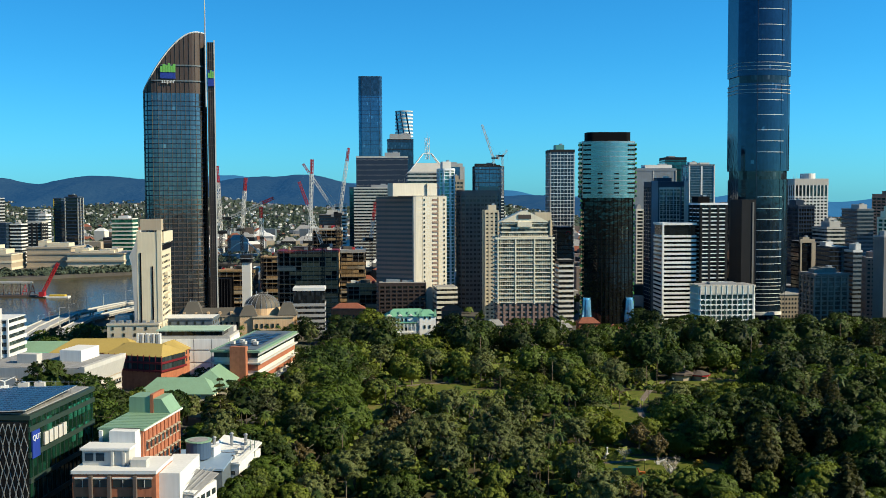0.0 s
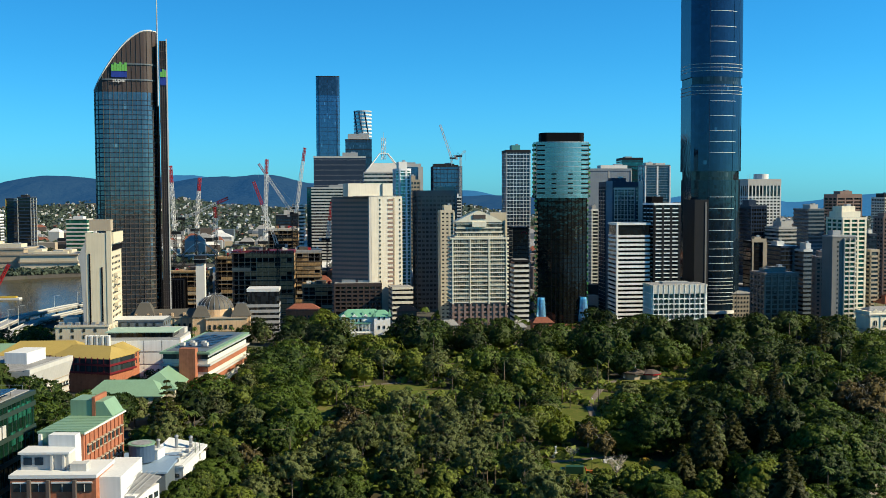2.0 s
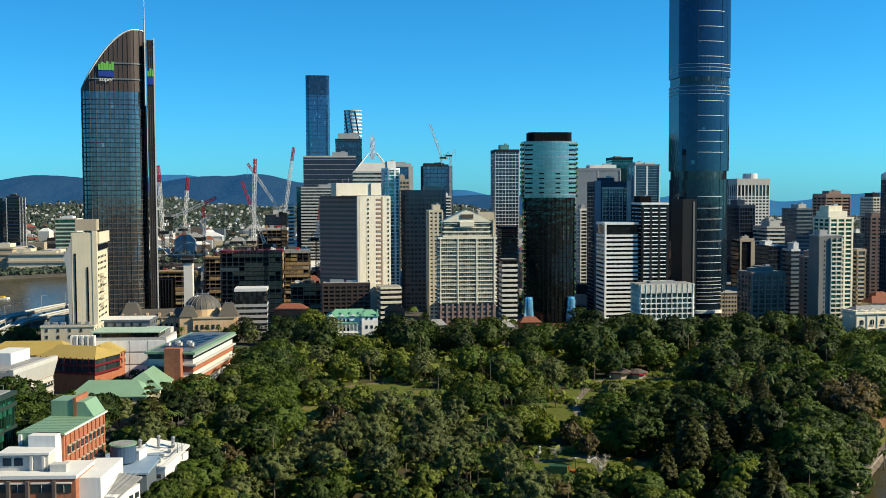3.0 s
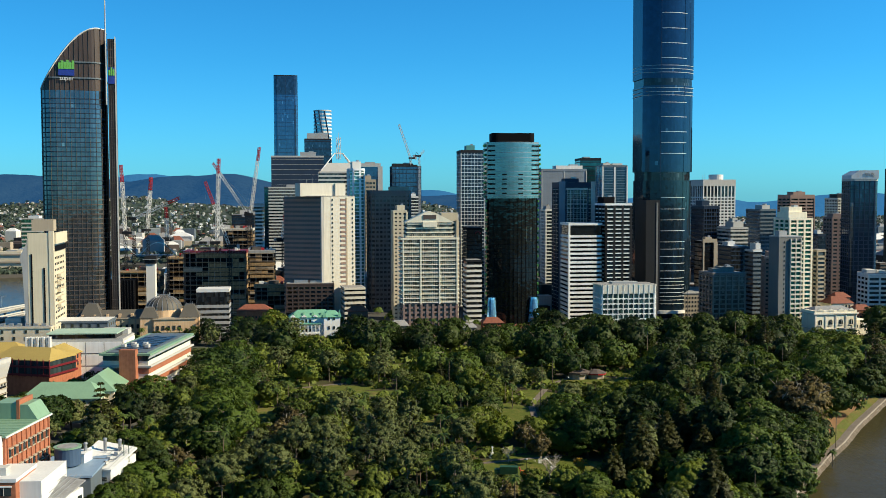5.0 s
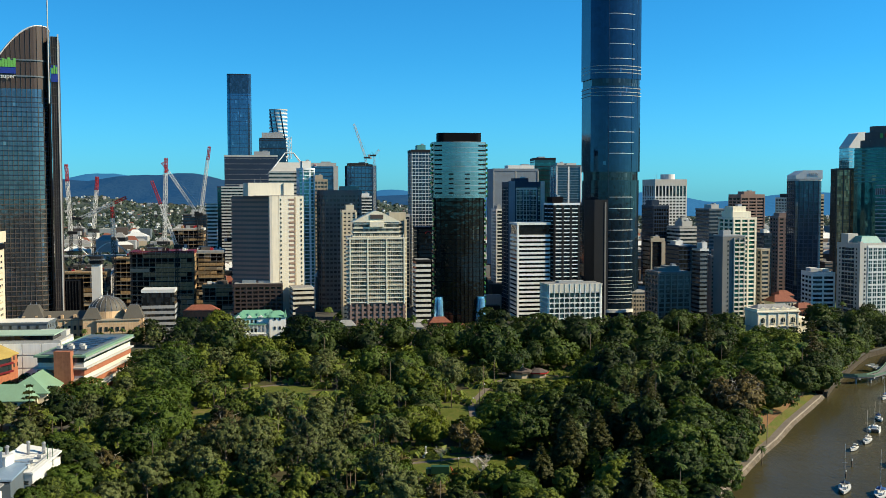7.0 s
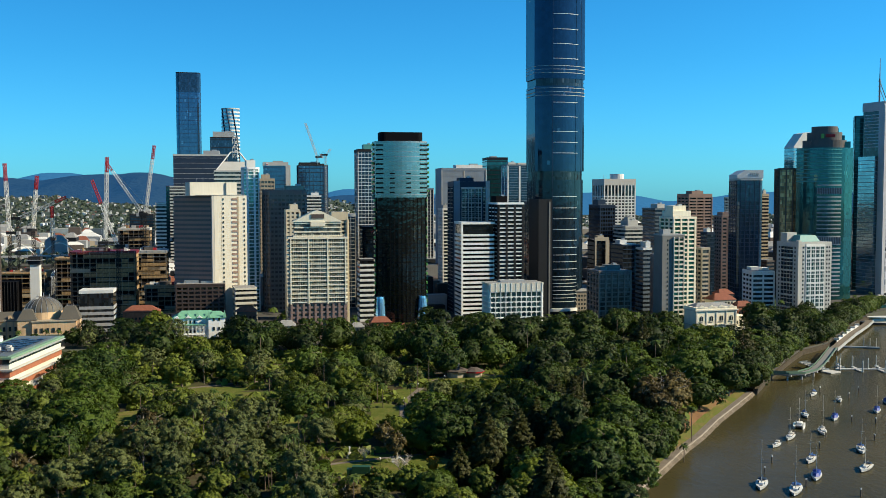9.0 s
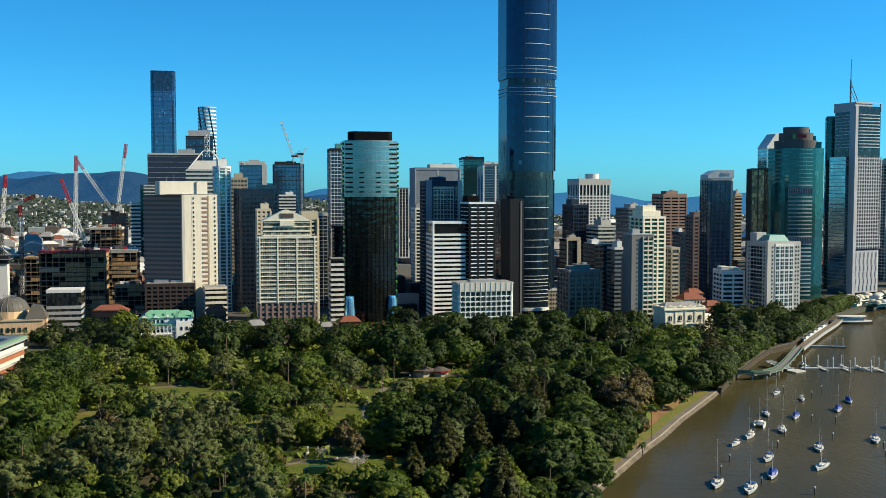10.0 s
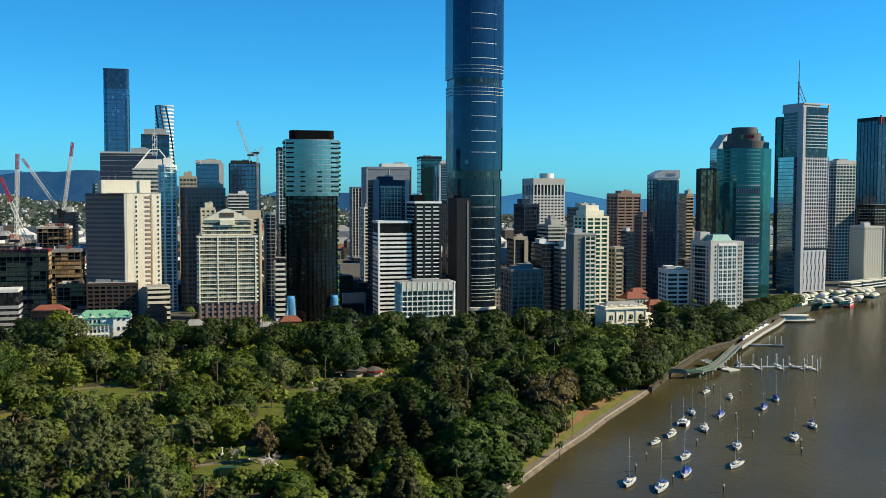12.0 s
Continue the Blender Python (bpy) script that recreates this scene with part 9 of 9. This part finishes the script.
part("shaft", box(7.0, 8, 47, ROOFWHITE), cw)
part("jump_form", box(9.0, 10, 6.0, DARK), cw, (0, 0, 47))
part("form_deck", box(11.4, 12.4, 0.5, STEEL), cw, (0, 0, 50))
for k in range(4):
    part("form_post", box(0.3, 0.3, 3, STEEL), cw, (-4.5 + 3 * k, -5.4, 54))
dkb = thing("black_hoarding_block", "black clad site block beside a white core", "construction", -202, 822, 4, 4)
part("cladding", box(26, 16, 34, BLACK), dkb)
for k in range(12):
    part("rib", box(0.3, 0.5, 34, DARK), dkb, (-12.5 + 2.27 * k, -8.2, 0))
for k in range(26):
    r_ = random.Random(100 + k)
    sh_ = thing("site_shed", "small site shed among building materials", "shed", r_.uniform(-215, -60), r_.uniform(770, 835), 4, r_.uniform(0, 20), group="site sheds")
    part("shell", box(r_.uniform(4, 9), r_.uniform(3, 5), r_.uniform(3, 9), r_.choice([PALE, WHITE, REDP, GREY, BROWN, STEELBLUE, TAN])), sh_)
    part("roof", box(r_.uniform(4.4, 9), 4.6, 0.3, r_.choice([ROOFWHITE, GREY, DARK])), sh_, (0, 0, r_.uniform(8.9, 9.1)))

# river barges with red cranes
bg = thing("crane_barge", "flat work barge with a red crane", "barge", -427, 1041, 0, 2)
part("hull", box(26, 9, 1.8, ROOFWHITE), bg, (4, 0, -0.2))
part("deck_cargo", box(16, 6, 1.6, GOLDP), bg, (5, 0, 1.6))
part("crane_house", box(6, 5, 5, REDP), bg, (-11, 0, 1.2))
part("crane_float", box(12, 9, 1.6, DARK), bg, (-12, 0, -0.2))
part("boom", lattice("boom", (-10, 0, 6), (6, 0, 36), 2.2, REDP, r=0.5), bg)
b2 = thing("piling_barge", "rusty piling barge with red frames", "barge", -468, 1050, 0, 0)
part("deck", box(46, 12, 2.0, BROWN), b2)
for k in range(5):
    part("frame", rods("frame", [((-18 + 8 * k, -4, 2), (-15 + 8 * k, -2, 13), 0.4, 0.3), ((-12 + 8 * k, -4, 2), (-15 + 8 * k, -2, 13), 0.4, 0.3), ((-18 + 8 * k, -4, 6), (-12 + 8 * k, -4, 6), 0.3, 0.3)], REDP if k > 2 else BROWN, 5), b2)
part("pale_beam", box(44, 2.5, 2.0, PALE), b2, (-6, 0, 14.2))
for k in range(5):
    part("pile", prism(ellipse(1.2, 1.2, 8), -1, 14.2, BROWN), b2, (-24 + 9 * k, 0, 0))
br = thing("arch_bridge", "low road bridge with white arches across the far river", "bridge", -450, 1560, 0, 8)
part("deck", box(260, 16, 2.4, GREY), br, (0, 0, 12))
for k in range(2):
    arch = [Vector((20 + 60 * k + 56 * i / 12, -7, 13 + 20 * math.sin(math.pi * i / 12))) for i in range(13)]
    part("arch", rods("arch", [(arch[i], arch[i + 1], 0.9, 0.9) for i in range(12)], ROOFWHITE, 6), br)
for k in range(7):
    part("pier", box(4, 12, 13, GREY), br, (-110 + 36 * k, 0, 0))


# ---- far suburbs and city filler ----
def box_stuff(name, items, mat_of, label, category):
    """Very many small houses in one mesh: x, y, z, w, d, h, angle, wall, roof."""
    verts, faces, slots, mats = [], [], [], []
    for x, y, z, w, d, h, a, wm, rm in items:
        for m in (wm, rm):
            if m not in mats:
                mats.append(m)
        c, s, o = math.cos(a), math.sin(a), len(verts)
        flat = rm is wm
        pts = [(-w / 2, -d / 2), (w / 2, -d / 2), (w / 2, d / 2), (-w / 2, d / 2)]
        rh = 0.0 if flat else d * 0.32
        verts += [(x + c * p - s * q, y + s * p + c * q, zz) for zz in (z - 3, z + h) for p, q in pts]
        verts += [(x + c * p, y + s * p, z + h + rh) for p in (-w * 0.22, w * 0.22)]
        faces += [(o, o + 1, o + 5, o + 4), (o + 1, o + 2, o + 6, o + 5), (o + 2, o + 3, o + 7, o + 6), (o + 3, o, o + 4, o + 7)]
        slots += [mats.index(wm)] * 4
        faces += [(o + 4, o + 5, o + 9, o + 8), (o + 5, o + 6, o + 9), (o + 6, o + 7, o + 8, o + 9), (o + 7, o + 4, o + 8)]
        slots += [mats.index(rm)] * 4
    me = mesh_from(name, verts, faces, mats)
    me.polygons.foreach_set("material_index", slots)
    return tagged(new(name, me), label, category, kind="stuff")


rs = random.Random(23)
WALLS = [WHITE, WHITE, PALE, WARM, GREY, STEELBLUE, PALE, BROWN]
ROOFS = [ROOFWHITE, PALE, PALE, ROOFGREY, ROOFRED, STEELBLUE, GREY, SLATE, ROOFGREY]
homes = []
for _ in range(3600):
    y = 1500 + 2500 * rs.random() ** 0.8
    x = rs.uniform(-0.62, 0.70) * y
    if -500 < x < 900 and y < 1500 or x < -380 and y < 1480 and x > -700:
        continue
    w = rs.uniform(4.5, 9.5)
    homes.append((x, y, rise(x, y) + 3.5, w, w * rs.uniform(0.5, 0.9), rs.choice([2.5, 3, 3.5, 4, 4.5, 6]), rs.uniform(-0.3, 0.5), rs.choice(WALLS), rs.choice(ROOFS)))
box_stuff("suburb_houses", homes, None, "pale suburban houses with white and red roofs", "houses")
blocks = []
for _ in range(900):
    y = rs.uniform(1180, 2600)
    x = rs.uniform(-0.5, 0.72) * y
    if x < -210 and y < 1720 or abs(x + 100) < 120 and y < 1250:
        continue
    w = rs.uniform(16, 48)
    m = rs.choice([WARM, PALE, GREY, TAN, BROWN, STEELBLUE, GREY, BROWN, DARK])
    blocks.append((x, y, 4, w, rs.uniform(12, 30), rs.choice([8, 10, 12, 16, 20, 26]), rs.uniform(-0.1, 0.3), m, rs.choice([m, m, ROOFGREY, ROOFGREY, ROOFWHITE, ROOFRED])))
# Both loops use dark walls, putting the shade between towers into colour.
for _ in range(420):
    y = rs.uniform(830, 1250)
    x = rs.uniform(110, 0.62 * y)
    if x > 330 + (y - 830) * 0.85:
        continue
    m = rs.choice([MIDGREY, TAUPE, BROWN, DARK, GREY])
    blocks.append((x, y, 4, rs.uniform(12, 26), rs.uniform(10, 20), rs.choice([8, 12, 16, 22, 30]), 0.12, m, m))
for _ in range(260):
    y = rs.uniform(930, 1300)
    x = rs.uniform(-225, 110)
    m = rs.choice([MIDGREY, TAUPE, BROWN, DARK, GREY, BRICK])
    blocks.append((x, y, 4, rs.uniform(10, 24), rs.uniform(10, 20), rs.choice([8, 12, 16, 20, 26]), 0.08, m, rs.choice([m, ROOFRED, ROOFWHITE, m])))
box_stuff("city_blocks", blocks, None, "low city blocks with flat pale and red roofs", "buildings")


def tree_stuff(name, places, leaf, label):
    rng = np.random.default_rng(77)
    v, f = [], []
    c, n, s = [], [], []
    for x, y, z, r in places:
        d = rng.normal(size=(10, 3))
        d /= np.linalg.norm(d, axis=1, keepdims=True)
        d[:, 2] = np.abs(d[:, 2])
        c.append(np.array((x, y, z)) + d * r * (1, 1, 0.85))
        n.append(d)
        s.append(np.full((10, 1), r * 0.56))
    v, f = cards(np.concatenate(c), np.concatenate(n), np.concatenate(s), rng, 0.8)
    return tagged(new(name, mesh_from(name, v, f, leaf)), label, "trees", kind="stuff")


far = []
for _ in range(11000):
    y = 1480 + 2600 * rs.random() ** 0.85
    x = rs.uniform(-0.62, 0.70) * y
    if x < -380 and y < 1480 and x > -700:
        continue
    far.append((x, y, rise(x, y) + rs.uniform(0, 2), rs.uniform(5, 10)))
for _ in range(500):
    u = rs.random()
    far.append((-720 + 290 * u + rs.uniform(-8, 8), 1175 + 175 * u + rs.uniform(2, 30), 5, rs.uniform(2.5, 5)))
for _ in range(170):
    u = rs.random()
    far.append((-760 + 330 * u + rs.uniform(-10, 10), 1185 + 165 * u + rs.uniform(18, 75), 4.5, rs.uniform(3.5, 7.5)))
tree_stuff("undergrowth", under, LEAF_MID, "dark tangled undergrowth below the garden trees")
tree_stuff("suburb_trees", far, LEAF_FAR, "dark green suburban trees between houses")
street = []
for _ in range(700):
    y = rs.uniform(690, 1300)
    x = rs.uniform(-250, 0.55 * y)
    street.append((x, y, 6, rs.uniform(2.5, 4.5)))
tree_stuff("street_trees", street, LEAF_FIG, "dark street trees between city buildings")
rows = random.Random(41)
for k in range(64):
    u = k / 63
    tx, ty = -62 + 480 * u, 664 + 70 * u * u + rows.uniform(-6, 8)
    if 270 < tx < 345 and ty > 655:
        ty -= 14
    kind = rows.choice(["fig", "dark", "dark", "palm", "mid", "fig"])
    put_tree(kind, tx, ty, min(rows.uniform(0.7, 1.05), max(0.3, room(tx, ty) / TALL[kind])), 0.6)
edge = random.Random(43)
for (x0, y0), (x1, y1) in zip(SHOREBANK, SHOREBANK[1:]):
    run = math.dist((x0, y0), (x1, y1))
    for k in range(int(run / 6.5)):
        for off in (0.8, 5.0, 10.0):
            u = (k + edge.uniform(0.1, 0.9)) / max(1, int(run / 6.5))
            px, py = x0 + (x1 - x0) * u - (y1 - y0) / run * off, y0 + (y1 - y0) * u + (x1 - x0) / run * off
            put_tree(edge.choice(["dark", "dark", "shrub", "fig"]), px, py, edge.uniform(0.55, 0.95), 0.5)
bank = random.Random(44)
for k in range(46):
    gy = 275 + 240 * k / 45 + bank.uniform(-3, 3)
    gx = bank_x(gy) - bank.uniform(9, 13)
    if clear_of(gx, gy, 4.5) and not 405 < gy < 478:
        put_tree(bank.choice(["fig", "fig", "dark", "shrub", "rust", "palm"] if gy > 400 else ["fig", "fig", "mid", "shrub"]), gx, gy, bank.uniform(0.6, 0.9), 0.6)


# ---- the unplaced tree patterns are taken away again ----
for kinds in list(KINDS.values()) + list(MIDDLE_KINDS.values()) + list(FAR_KINDS.values()):
    for src in kinds:
        for ob_ in list(src.children_recursive) + [src]:
            bpy.data.objects.remove(ob_)
